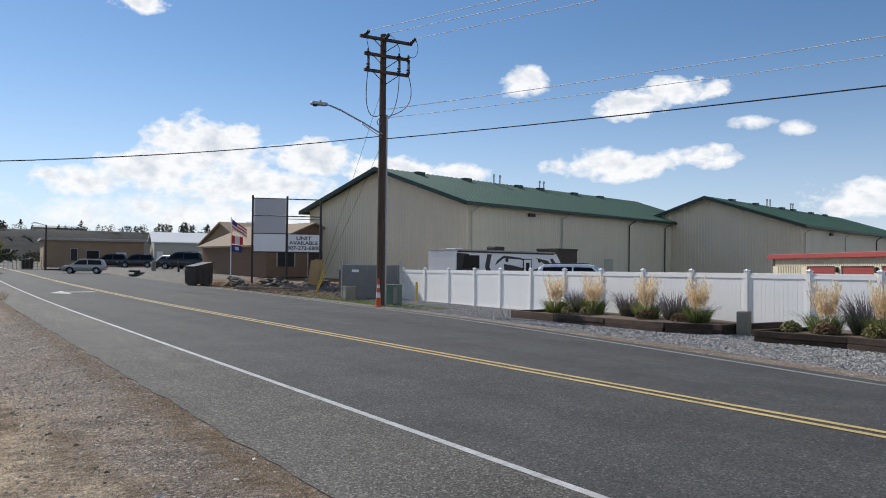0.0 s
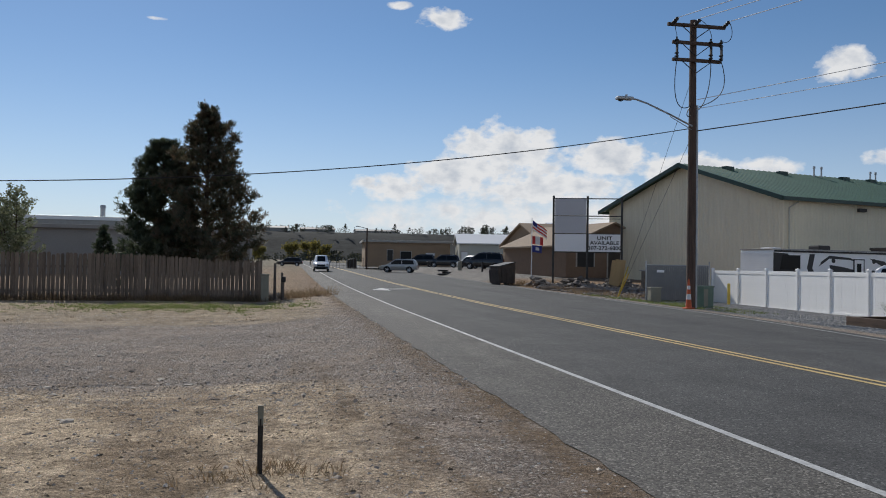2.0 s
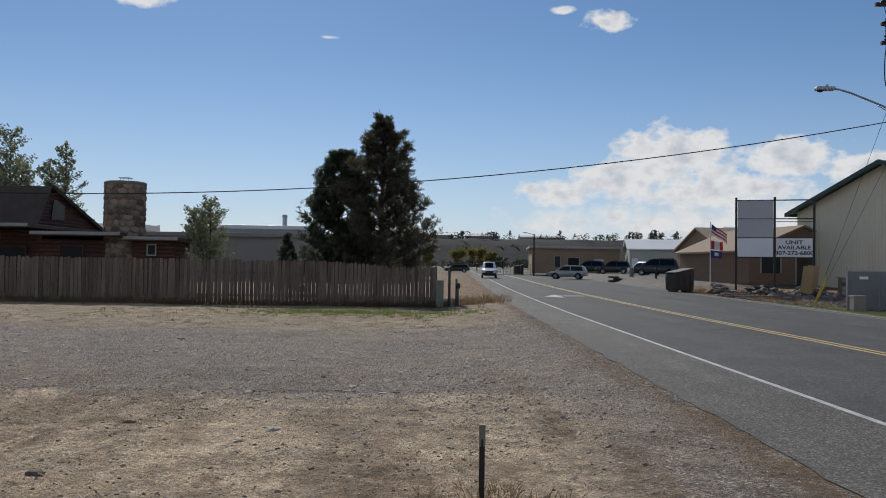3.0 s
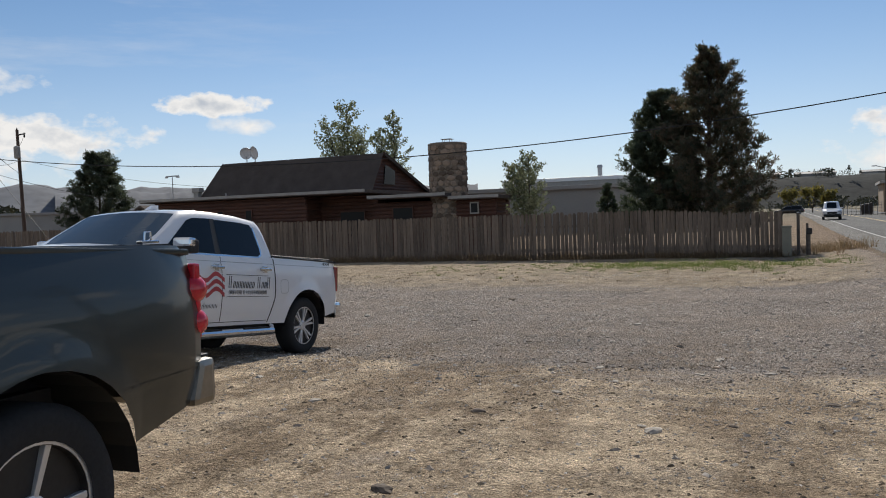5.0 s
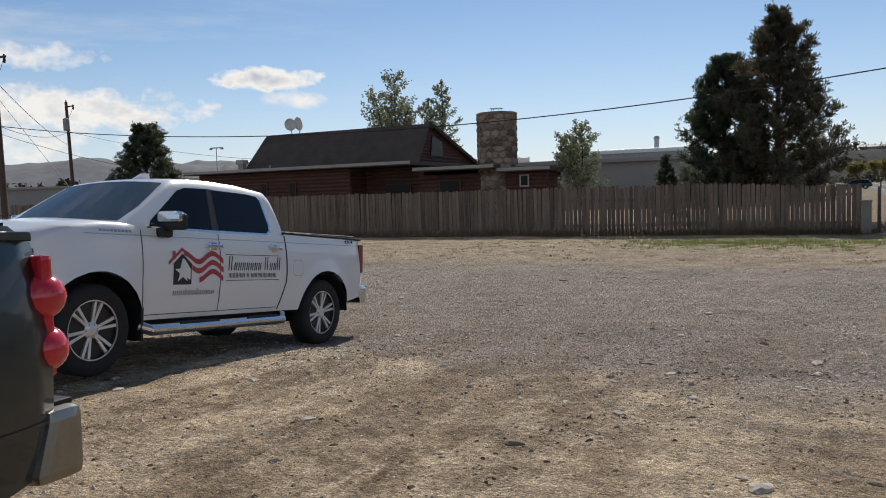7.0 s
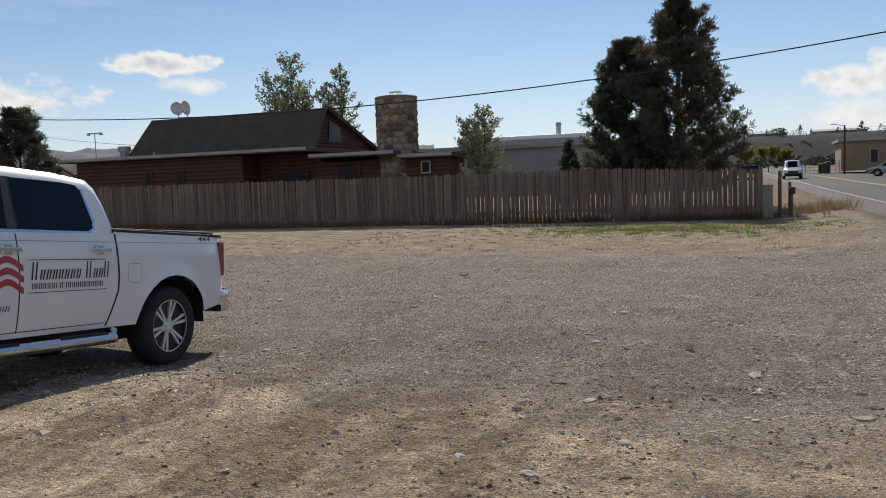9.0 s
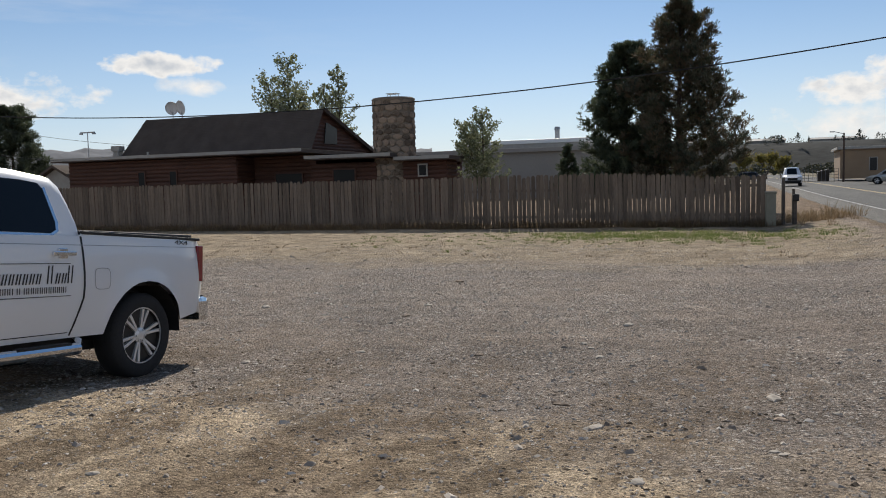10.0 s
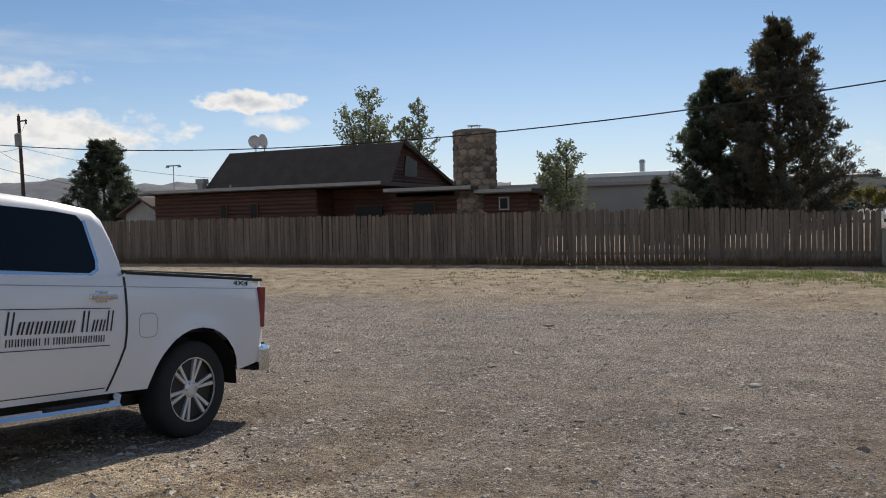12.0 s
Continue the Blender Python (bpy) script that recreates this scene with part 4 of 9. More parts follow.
# ---- white vinyl fence ----
def vinyl_fence():
    f = base("vinyl_fence", pose(21.15, 0, 0), "white vinyl privacy fence with square capped posts on gravel", "fence")
    ys = [38.79, 36.42, 34.09, 31.79, 29.70, 27.50, 25.30, 23.16, 20.99, 18.80, 16.60, 14.46, 12.36, 10.2, 8.0, 5.8, 3.6]
    post = bmesh.new()
    box(post, -0.065, 0.065, -0.065, 0.065, 0, 1.86, 0.006)
    pm = link("post", post, VINYL, f)
    cap = bmesh.new()
    box(cap, -0.085, 0.085, -0.085, 0.085, 1.862, 1.885, 0.005)
    vs = [cap.verts.new(p) for p in ((-0.075, -0.075, 1.885), (0.075, -0.075, 1.885), (0.075, 0.075, 1.885), (-0.075, 0.075, 1.885), (0, 0, 1.94))]
    for i in range(4):
        cap.faces.new((vs[i], vs[(i + 1) % 4], vs[4]))
    cm = link("cap", cap, VINYL, f)
    for i, y in enumerate(ys):
        z = -0.38 + (0.07 * (i / 12.0))
        if i == 0:
            p, c = pm, cm
        else:
            p, c = new("post", pm.data), new("cap", cm.data)
        p.parent = f
        p.location = (0, y, z)
        c.parent, c.location = p, (0, 0, 0)
        if i + 1 < len(ys):
            y1 = ys[i + 1]
            a, b = y1 + 0.066, y - 0.066
            for nm, z0, z1 in (("bottom_rail", 0.06, 0.20), ("top_rail", 1.64, 1.80)):
                bm = bmesh.new()
                box(bm, -0.035, 0.035, a, b, z + z0, z + z1, 0.006)
                part(nm, bm, VINYL, f)
            n = int((b - a) / 0.15)
            bw = (b - a) / n
            slat = bmesh.new()
            box(slat, -0.014, 0.014, 0.0015, bw - 0.0015, 0, 1.44, 0.003)
            sm = link("slat", slat, VINYL, f)
            for k in range(n):
                s = sm if k == 0 else new("slat", sm.data)
                s.parent = f
                s.location = (0, a + k * bw, z + 0.20)


vinyl_fence()


def slatted_return():
    f = base("slatted_fence", pose(17.6, 38.95, -0.28), "grey slatted chain-link return between post and white fence", "fence")
    n = 30
    for k in range(n):
        bm = bmesh.new()
        u = k * 3.4 / n
        box(bm, u + 0.004, u + 3.4 / n - 0.006, 0.0, 0.012, 0.05, 1.9)
        part("slat", bm, SLATE, f)
    for u in (-0.03, 3.44):
        bm = bmesh.new()
        tube(bm, (u, 0, 0), (u, 0, 2.05), 0.035)
        lathe(bm, [(0.04, 2.05), (0.05, 2.08), (0.035, 2.12), (0.005, 2.14)], 10, "Z", Matrix.Translation((u, 0, 0)))
        part("post", bm, GALV, f)
    bm = bmesh.new()
    tube(bm, (0, 0.03, 1.92), (3.4, 0.03, 1.92), 0.025)
    part("top_rail", bm, GALV, f)
    bm = bmesh.new()
    box(bm, 0.55, 0.95, -0.012, -0.004, 1.55, 1.68)
    part("notice_plate", bm, PANEL_PALE, f)


slatted_return()


# ---- weathered board fence ----
FENCE_Y = 35.75


def board_fence():
    f = base("board_fence", pose(0, FENCE_Y, 0), "weathered grey-brown wooden board fence, gappy and uneven, on weedy ground", "fence")
    meshes = []
    rnd = random.Random(4)
    for k in range(7):
        bm = bmesh.new()
        w, h = 0.135 + 0.008 * (k % 3), 1.0
        c = 0.035
        pts = [(0, 0), (w, 0), (w, h - c), (w - c, h), (c, h), (0, h - c)]
        prism(bm, pts, 0, 0.02)
        me = bpy.data.meshes.new("board")
        bm.to_mesh(me)
        bm.free()
        me.materials.append(BOARD)
        meshes.append((me, w))
    x, k = -1.25, 0
    while x > -45:
        me, w = meshes[rnd.randrange(7)]
        gap = 0.012 + 0.01 * rnd.random() + (0.014 if -21 < x < -8 and rnd.random() < 0.5 else 0)
        top = 1.52 + 0.22 * smooth01(-x, 1.5, 7.0) + 0.05 * smooth01(-x, 14, 26) + rnd.uniform(-0.035, 0.03) - (0.06 if rnd.random() < 0.05 else 0)
        b = land(x, FENCE_Y) + 0.02 + rnd.uniform(-0.01, 0.05)
        x -= w + gap
        if k < 296:
            piece("board", me, f, Matrix.Translation((x, -0.012 + rnd.uniform(-0.006, 0.006), b)) @ Euler((rnd.uniform(-0.01, 0.01), rnd.uniform(-0.012, 0.012), 0)).to_matrix().to_4x4() @ Matrix.Diagonal((1, 1, top - b, 1)))
        k += 1
    for z in (0.32, 1.28):
        xx = -1.3
        while xx > -45:
            g0, g1 = land(xx, FENCE_Y), land(xx - 2.4, FENCE_Y)
            bm = bmesh.new()
            for p in box(bm, xx - 2.397, xx - 0.003, 0.03, 0.07, z, z + 0.09):
                p.co.z += (g0 if p.co.x > xx - 1.2 else g1) * 0.9
            part("rail", bm, RAIL, f)
            xx -= 2.4
    xx = -1.3
    while xx > -45:
        bm = bmesh.new()
        g = land(xx, FENCE_Y)
        box(bm, xx - 0.05, xx + 0.05, 0.071, 0.17, g - 0.05, g + 1.7, 0.005)
        part("post", bm, RAIL, f)
        xx -= 2.4


board_fence()


def fence_end():
    for x, y, h, r, nm in ((-0.72, 35.7, 1.55, 0.06, "fence_post"), (-0.42, 35.6, 1.15, 0.05, "fence_post")):
        bm = bmesh.new()
        tube(bm, (0, 0, -0.1), (0, 0, h), r, r * 0.9, 8)
        o = link(nm, bm, RAIL)
        o.location = (x, y, land(x, y))
        tagged(o, "dark weathered round wooden post by the fence end", "post")
    bm = bmesh.new()
    box(bm, -0.16, 0.16, -0.16, 0.16, 0, 1.12, 0.03)
    box(bm, -0.18, 0.18, -0.18, 0.18, 1.05, 1.125, 0.02)
    o = link("utility_pedestal", bm, BOX_BEIGE)
    o.location = (-1.12, 35.35, land(-1.1, 35.35))
    tagged(o, "beige utility pedestal at the end of the board fence", "utility box")
    m = base("mailbox", pose(-0.36, 35.5, land(-0.36, 35.5)), "small dark mailbox on a wooden stub", "mailbox")
    bm = bmesh.new()
    box(bm, -0.1, 0.1, -0.15, 0.15, 0.75, 0.98, 0.03)
    part("body", bm, DARK, m)
    bm = bmesh.new()
    box(bm, -0.04, 0.04, -0.04, 0.04, 0, 0.75)
    part("stub", bm, RAIL, m)


fence_end()


# ---- log house with stone chimney ----
def log_course(a, b, z, h):
    """One half-round log from a to b."""
    d = (b - a).normalized()
    nrm = Vector((d.y, -d.x, 0))
    bm = bmesh.new()
    prof = [(-0.04, 0.0), (0.0, 0.0), (0.045, h * 0.2), (0.06, h * 0.5), (0.045, h * 0.8), (0.0, h), (-0.04, h)]
    ra = [bm.verts.new(Vector((*(a + nrm * o).xy, z + q))) for o, q in prof]
    rb = [bm.verts.new(Vector((*(b + nrm * o).xy, z + q))) for o, q in prof]
    for i in range(len(prof) - 1):
        bm.faces.new((ra[i], rb[i], rb[i + 1], ra[i + 1]))
    bm.faces.new(ra[::-1])
    bm.faces.new(rb)
    return bm


def log_house():
    g = -0.15
    h = base("log_house", pose(0, 0, 0), "reddish-brown log house with flat-roofed wing and dark mansard roof", "house")
    def wall(a, b, z1, z0=g):
        a, b = Vector(a), Vector(b)
        d = (b - a).normalized()
        nrm = Vector((d.y, -d.x, 0))
        bm = bmesh.new()
        q = [bm.verts.new((*p.xy, zz)) for zz in (z0, z1) for p in (a - nrm * 0.05, b - nrm * 0.05, b - nrm * 0.25, a - nrm * 0.25)]
        for f in ((3, 2, 1, 0), (4, 5, 6, 7), (0, 1, 5, 4), (1, 2, 6, 5), (2, 3, 7, 6), (3, 0, 4, 7)):
            bm.faces.new([q[k] for k in f])
        w = part("wall", bm, LOG, h, "red-brown stained log siding")
        z = z0
        while z < z1 - 0.02:
            part("log", log_course(a, b, z, min(0.22, z1 - z)), LOG, w)
            z += 0.22

    # wing under the long flat eave
    wall((-38.2, 43.9, 0), (-27.0, 43.9, 0), 3.3)
    wall((-27.0, 43.9, 0), (-27.0, 45.6, 0), 3.3)
    wall((-27.0, 45.6, 0), (-22.9, 45.6, 0), 3.3)
    wall((-22.9, 45.6, 0), (-22.9, 44.6, 0), 3.0)
    wall((-22.9, 44.6, 0), (-15.5, 44.6, 0), 2.75)
    wall((-15.5, 44.6, 0), (-15.5, 46.2, 0), 2.75)
    wall((-15.5, 46.2, 0), (-18.4, 46.2, 0), 2.75)
    wall((-18.4, 46.2, 0), (-18.4, 56.0, 0), 2.75)
    wall((-38.2, 56.0, 0), (-38.2, 43.9, 0), 3.3)
    wall((-18.4, 56.0, 0), (-38.2, 56.0, 0), 3.3)
    for x0, x1, y0, y1, z, nm in ((-39.0, -22.8, 43.35, 56.4, 3.32, "flat_roof"), (-22.75, -18.0, 43.5, 56.4, 2.92, "flat_roof"), (-18.0, -15.1, 43.9, 46.6, 2.72, "flat_roof")):
        bm = bmesh.new()
        box(bm, x0, x1, y0, y1, z, z + 0.2, 0.02)
        r = part(nm, bm, SHINGLE, h)
        bm = bmesh.new()
        box(bm, x0, x1, y0 - 0.03, y0 - 0.002, z + 0.06, z + 0.22)
        part("fascia", bm, FASCIA, r, "pale weathered metal fascia")
    # tall mansard part: steep front slope and log gable end
    X0, X1 = -36.4, -24.0
    yb, ya, yr = 46.1, 55.2, 47.8
    zb, zr = 3.45, 5.9
    bm = bmesh.new()
    n = 26
    for i in range(n):
        f0, f1 = i / n, (i + 1) / n
        y0, z0 = yb + (yr - yb) * f0, zb + (zr - zb) * f0
        y1, z1 = yb + (yr - yb) * f1, zb + (zr - zb) * f1
        k = 0.03
        inset0, inset1 = 0.75 * f0, 0.75 * f1
        if i == 0:
            last = [bm.verts.new((X0 - 0.2, y0, z0)), bm.verts.new((X1 + 0.25, y0, z0))]
        lip = [bm.verts.new((X0 + inset0 - 0.2, y0 - k, z0)), bm.verts.new((X1 + 0.25, y0 - k, z0))]
        up = [bm.verts.new((X0 + inset1 - 0.2, y1, z1)), bm.verts.new((X1 + 0.25, y1, z1))]
        bm.faces.new((last[0], last[1], lip[1], lip[0]))
        bm.faces.new((lip[0], lip[1], up[1], up[0]))
        last = up
    v = [bm.verts.new(p) for p in ((X0 + 0.55, yr, zr), (X1 + 0.3, yr, zr), (X1 + 0.3, ya + 0.4, zb - 0.1), (X0 + 0.0, ya + 0.4, zb - 0.1))]
    bm.faces.new(v)
    bmesh.ops.recalc_face_normals(bm, faces=bm.faces[:])
    part("mansard_roof", bm, SHINGLE, h, "dark brown shingle mansard roof")
    z, gw = zb, None
    while z < zr:
        bm = bmesh.new()
        f = (z - zb) / (zr - zb)
        y0 = yb + (yr - yb) * f + 0.1
        y1 = ya - (ya - yr) * f
        z2 = min(zr, z + 0.2)
        prof = [(0, z), (0.05, z + (z2 - z) * 0.5), (0, z2)]
        ra = [bm.verts.new((X1 + o, y0, q)) for o, q in prof]
        rb = [bm.verts.new((X1 + o, max(y0 + 0.05, y1), q)) for o, q in prof]
        for i in range(2):
            bm.faces.new((ra[i], rb[i], rb[i + 1], ra[i + 1]))
        z += 0.2
        bmesh.ops.recalc_face_normals(bm, faces=bm.faces[:])
        row = part("log" if gw else "gable_wall", bm, LOG, gw or h, "" if gw else "red-brown log gable end")
        gw = gw or row
    bm = bmesh.new()
    a, b = Vector((X1 + 0.28, yr, zr + 0.02)), Vector((X1 + 0.28, ya + 0.4, zb - 0.05))
    vs = []
    for p in (a, b):
        for dx, dz in ((-0.05, -0.16), (0.05, -0.16), (0.05, 0.06), (-0.05, 0.06)):
            vs.append(bm.verts.new(p + Vector((dx, 0, dz))))
    for i in range(4):
        bm.faces.new((vs[i], vs[(i + 1) % 4], vs[4 + (i + 1) % 4], vs[4 + i]))
    bm.faces.new(vs[:4][::-1])
    bm.faces.new(vs[4:])
    part("rake_board", bm, TIMBER, h)
    bm = bmesh.new()
    prism(bm, [(48.0, 4.0), (49.6, 4.0), (49.6, 4.9), (48.3, 5.2)], 0, 0.04)
    for v in bm.verts:
        v.co = Vector((X1 + 0.07 + v.co.y, v.co.x, v.co.z))
    part("gable_window", bm, WINDOW, h)
    for x0, x1, z0, z1, y in ((-33.3, -32.9, 1.7, 2.6, 43.83), (-31.2, -30.8, 1.7, 2.6, 43.83), (-25.6, -24.0, 0.9, 2.3, 45.5), (-21.6, -20.4, 1.0, 2.4, 44.5), (-16.88, -16.5, 2.0, 2.5, 44.5)):
        bm = bmesh.new()
        box(bm, x0, x1, y - 0.03, y + 0.02, z0, z1)
        wdw = part("window", bm, WINDOW, h)
        bm = bmesh.new()
        for q in ((x0 - 0.07, x0, z0 - 0.07, z1 + 0.07), (x1, x1 + 0.07, z0 - 0.07, z1 + 0.07)):
            box(bm, q[0], q[1], y - 0.05, y + 0.02, q[2], q[3])
        for q in ((z0 - 0.07, z0), (z1, z1 + 0.07)):
            box(bm, x0, x1, y - 0.05, y + 0.02, *q)
        part("frame", bm, LOG if x0 < -17 else FASCIA, wdw)
    bm = bmesh.new()
    box(bm, -36.9, -36.5, 46.0, 46.4, 3.5, 4.25, 0.02)
    box(bm, -37.0, -36.4, 45.95, 46.45, 4.0, 4.3, 0.03)
    part("flue", bm, FASCIA, h)
    bm = bmesh.new()
    tube(bm, (-33.0, 44.3, 3.5), (-33.0, 44.3, 3.75), 0.06)
    part("vent", bm, FASCIA, h)


log_house()


def stone_chimney():
    c = base("stone_chimney", pose(-18.5, 45.3, -0.2), "massive rounded river-stone chimney with flat cap", "chimney")
    rx, ry, H = 1.08, 0.95, 6.0
    bm = bmesh.new()
    lathe(bm, [(1.0, 0), (1.0, H)], 28)
    for v in bm.verts:
        v.co.x *= rx
        v.co.y *= ry
    part("core", bm, MORTAR, c, smooth=False)
    rnd = random.Random(8)
    shapes = []
    for k in range(6):
        bm = bmesh.new()
        bmesh.ops.create_icosphere(bm, subdivisions=1, radius=1)
        for v in bm.verts:
            v.co += Vector((rnd.uniform(-0.18, 0.18), rnd.uniform(-0.18, 0.18), rnd.uniform(-0.18, 0.18)))
        me = bpy.data.meshes.new("stone")
        bm.to_mesh(me)
        bm.free()
        me.polygons.foreach_set("use_smooth", [True] * len(me.polygons))
        me.materials.append(STONE)
        shapes.append(me)
    cnt = 0
    z = 0.1
    while z < H - 0.1 and cnt < 290:
        hgt = rnd.uniform(0.24, 0.36)
        a = rnd.uniform(0, 0.4)
        end = a + 2 * math.pi - 0.2
        while a < end:
            w = rnd.uniform(0.30, 0.52)
            am = a + w / 2
            if math.sin(am) < 0.35 and cnt < 290:
                p = Vector((math.cos(am) * rx, math.sin(am) * ry, z + hgt / 2 + rnd.uniform(-0.03, 0.03)))
                piece("stone", shapes[rnd.randrange(6)], c, Matrix.Translation(p) @ Euler((0, 0, am)).to_matrix().to_4x4() @ Matrix.Diagonal((0.038, w * 0.55, hgt * 0.58, 1)))
                cnt += 1
            a += w
        z += hgt
    bm = bmesh.new()
    lathe(bm, [(1.02, H - 0.02), (1.05, H + 0.08), (0.98, H + 0.14)], 28)
    for v in bm.verts:
        v.co.x *= rx
        v.co.y *= ry
    part("cap", bm, MORTAR, c)
    bm = bmesh.new()
    box(bm, -0.25, 0.25, -0.2, 0.2, H + 0.14, H + 0.2)
    for dx in (-0.22, 0.22):
        for dy in (-0.17, 0.17):
            tube(bm, (dx, dy, H + 0.2), (dx, dy, H + 0.36), 0.015, n=6)
    box(bm, -0.3, 0.3, -0.25, 0.25, H + 0.36, H + 0.38)
    part("flue_guard", bm, GALV, c)


stone_chimney()


# ---- other buildings in the distance ----
def simple_house(name, m, wx, wy, eave, rise, wall_m, roof_m, label, ridge_x=True, overhang=0.4, openings=()):
    h = base(name, m, label, "building")
    bm = bmesh.new()
    t = 0.25
    box(bm, 0, wx, 0, t, 0, eave)
    part("wall", bm, wall_m, h)
    bm = bmesh.new()
    box(bm, 0, wx, wy - t, wy, 0, eave)
    part("wall", bm, wall_m, h)
    for x0 in (0, wx - t):
        bm = bmesh.new()
        box(bm, x0, x0 + t, t, wy - t, 0, eave)
        part("wall", bm, wall_m, h)
    if rise:
        for s in (0, 1):
            bm = bmesh.new()
            if ridge_x:
                ya, yb = (-overhang, wy / 2) if s == 0 else (wy + overhang, wy / 2)
                za = eave - rise * overhang / (wy / 2)
                pts = [(-overhang, ya, za), (wx + overhang, ya, za), (wx + overhang, yb, eave + rise), (-overhang, yb, eave + rise)]
            else:
                xa, xb = (-overhang, wx / 2) if s == 0 else (wx + overhang, wx / 2)
                za = eave - rise * overhang / (wx / 2)
                pts = [(xa, -overhang, za), (xa, wy + overhang, za), (xb, wy + overhang, eave + rise), (xb, -overhang, eave + rise)]
            lo = [bm.verts.new(p) for p in pts]
            hi = [bm.verts.new((p[0], p[1], p[2] + 0.15)) for p in pts]
            bm.faces.new(lo[::-1])
            bm.faces.new(hi)
            for i in range(4):
                bm.faces.new((lo[i], lo[(i + 1) % 4], hi[(i + 1) % 4], hi[i]))
            bmesh.ops.recalc_face_normals(bm, faces=bm.faces[:])
            part("roof", bm, roof_m, h)
        for e in (0, 1):
            bm = bmesh.new()
            if ridge_x:
                x = 0.0 if e == 0 else wx
                pts = [(x, 0, eave), (x, wy, eave), (x, wy / 2, eave + rise)]
                q = [(p[0] + (t if e == 0 else -t), p[1], p[2]) for p in pts]
            else:
                y = 0.0 if e == 0 else wy
                pts = [(0, y, eave), (wx, y, eave), (wx / 2, y, eave + rise)]
                q = [(p[0], p[1] + (t if e == 0 else -t), p[2]) for p in pts]
            a = [bm.verts.new(p) for p in pts]
            b = [bm.verts.new(p) for p in q]
            bm.faces.new(a)
            bm.faces.new(b)
            for i in range(3):
                bm.faces.new((a[i], a[(i + 1) % 3], b[(i + 1) % 3], b[i]))
            bmesh.ops.recalc_face_normals(bm, faces=bm.faces[:])
            part("gable", bm, wall_m, h)
    else:
        bm = bmesh.new()
        box(bm, -overhang, wx + overhang, -overhang, wy + overhang, eave, eave + 0.35, 0.03)
        part("roof", bm, roof_m, h)
    for nm, x0, x1, z0, z1, mm in openings:
        bm = bmesh.new()
        box(bm, x0, x1, -0.06, -0.003, z0, z1)
        o = part(nm, bm, mm, h)
        bm = bmesh.new()
        box(bm, x0 - 0.1, x0, -0.09, -0.003, z0, z1 + 0.1)
        box(bm, x1, x1 + 0.1, -0.09, -0.003, z0, z1 + 0.1)
        box(bm, x0, x1, -0.09, -0.003, z1, z1 + 0.1)
        part("frame", bm, FASCIA, o)
    return h


# long grey building beyond the board fence
simple_house("grey_building", pose(-36.0, 74.0, -0.2, 0, 0, 2), 29.0, 14.0, 4.3, 0, GREY_WALL, GREY_WALL, "long low grey stucco building with flat roof", openings=(("window", 12.6, 13.1, 2.7, 3.2, PANEL_PALE),))
simple_house("rooftop_unit", pose(-26.0, 78.0, 4.45, 0, 0, 2), 12.0, 6.0, 0.55, 0, FASCIA, ROOF_PALE, "pale raised roof section on the grey building", overhang=0.1)
bm = bmesh.new()
tube(bm, (0, 0, 0), (0, 0, 0.9), 0.22, n=10)
tube(bm, (0, 0, 0.9), (0, 0, 1.15), 0.3, 0.2, n=10)
o = link("roof_vent", bm, GALV)
o.location = (-17.0, 80.0, 5.35)
tagged(o, "galvanised roof vent pipe on the grey building", "vent")
simple_house("pale_shed", pose(-9.5, 84.0, 0.4, 0, 0, 0), 5.6, 6.0, 3.2, 1.4, GREY_WALL, FASCIA, "small grey gabled shed beyond the pines", ridge_x=False)
simple_house("lean_to", pose(-41.3, 44.6, -0.2, 0, 0, 0), 3.0, 5.0, 2.5, 0.8, FASCIA, SHINGLE, "pale lean-to beside the log house", ridge_x=False)
simple_house("white_house", pose(-19.0, 95.0, 0.3), 6.0, 6.0, 2.6, 1.0, ROOF_PALE, FASCIA, "small white building behind the trees")
simple_house("far_gable_house", pose(-50.0, 66.0, 0.2, 0, 0, 0), 8.0, 8.0, 3.2, 1.3, BARN_PALE, SHINGLE, "pale house with a dark gable behind the log house", ridge_x=False)
simple_house("grey_industrial", pose(-118.0, 86.0, 0.0, 0, 0, 28), 60.0, 20.0, 4.6, 0, GREY_WALL, GREY_WALL, "long grey industrial building far behind the fence")

# ---- vehicles ----
def poly_at(x, pts):
    if x <= pts[0][0]:
        return pts[0][1]
    for (a, p), (b, q) in zip(pts, pts[1:]):
        if x <= b:
            return p + (q - p) * (x - a) / max(1e-6, b - a)
    return pts[-1][1]


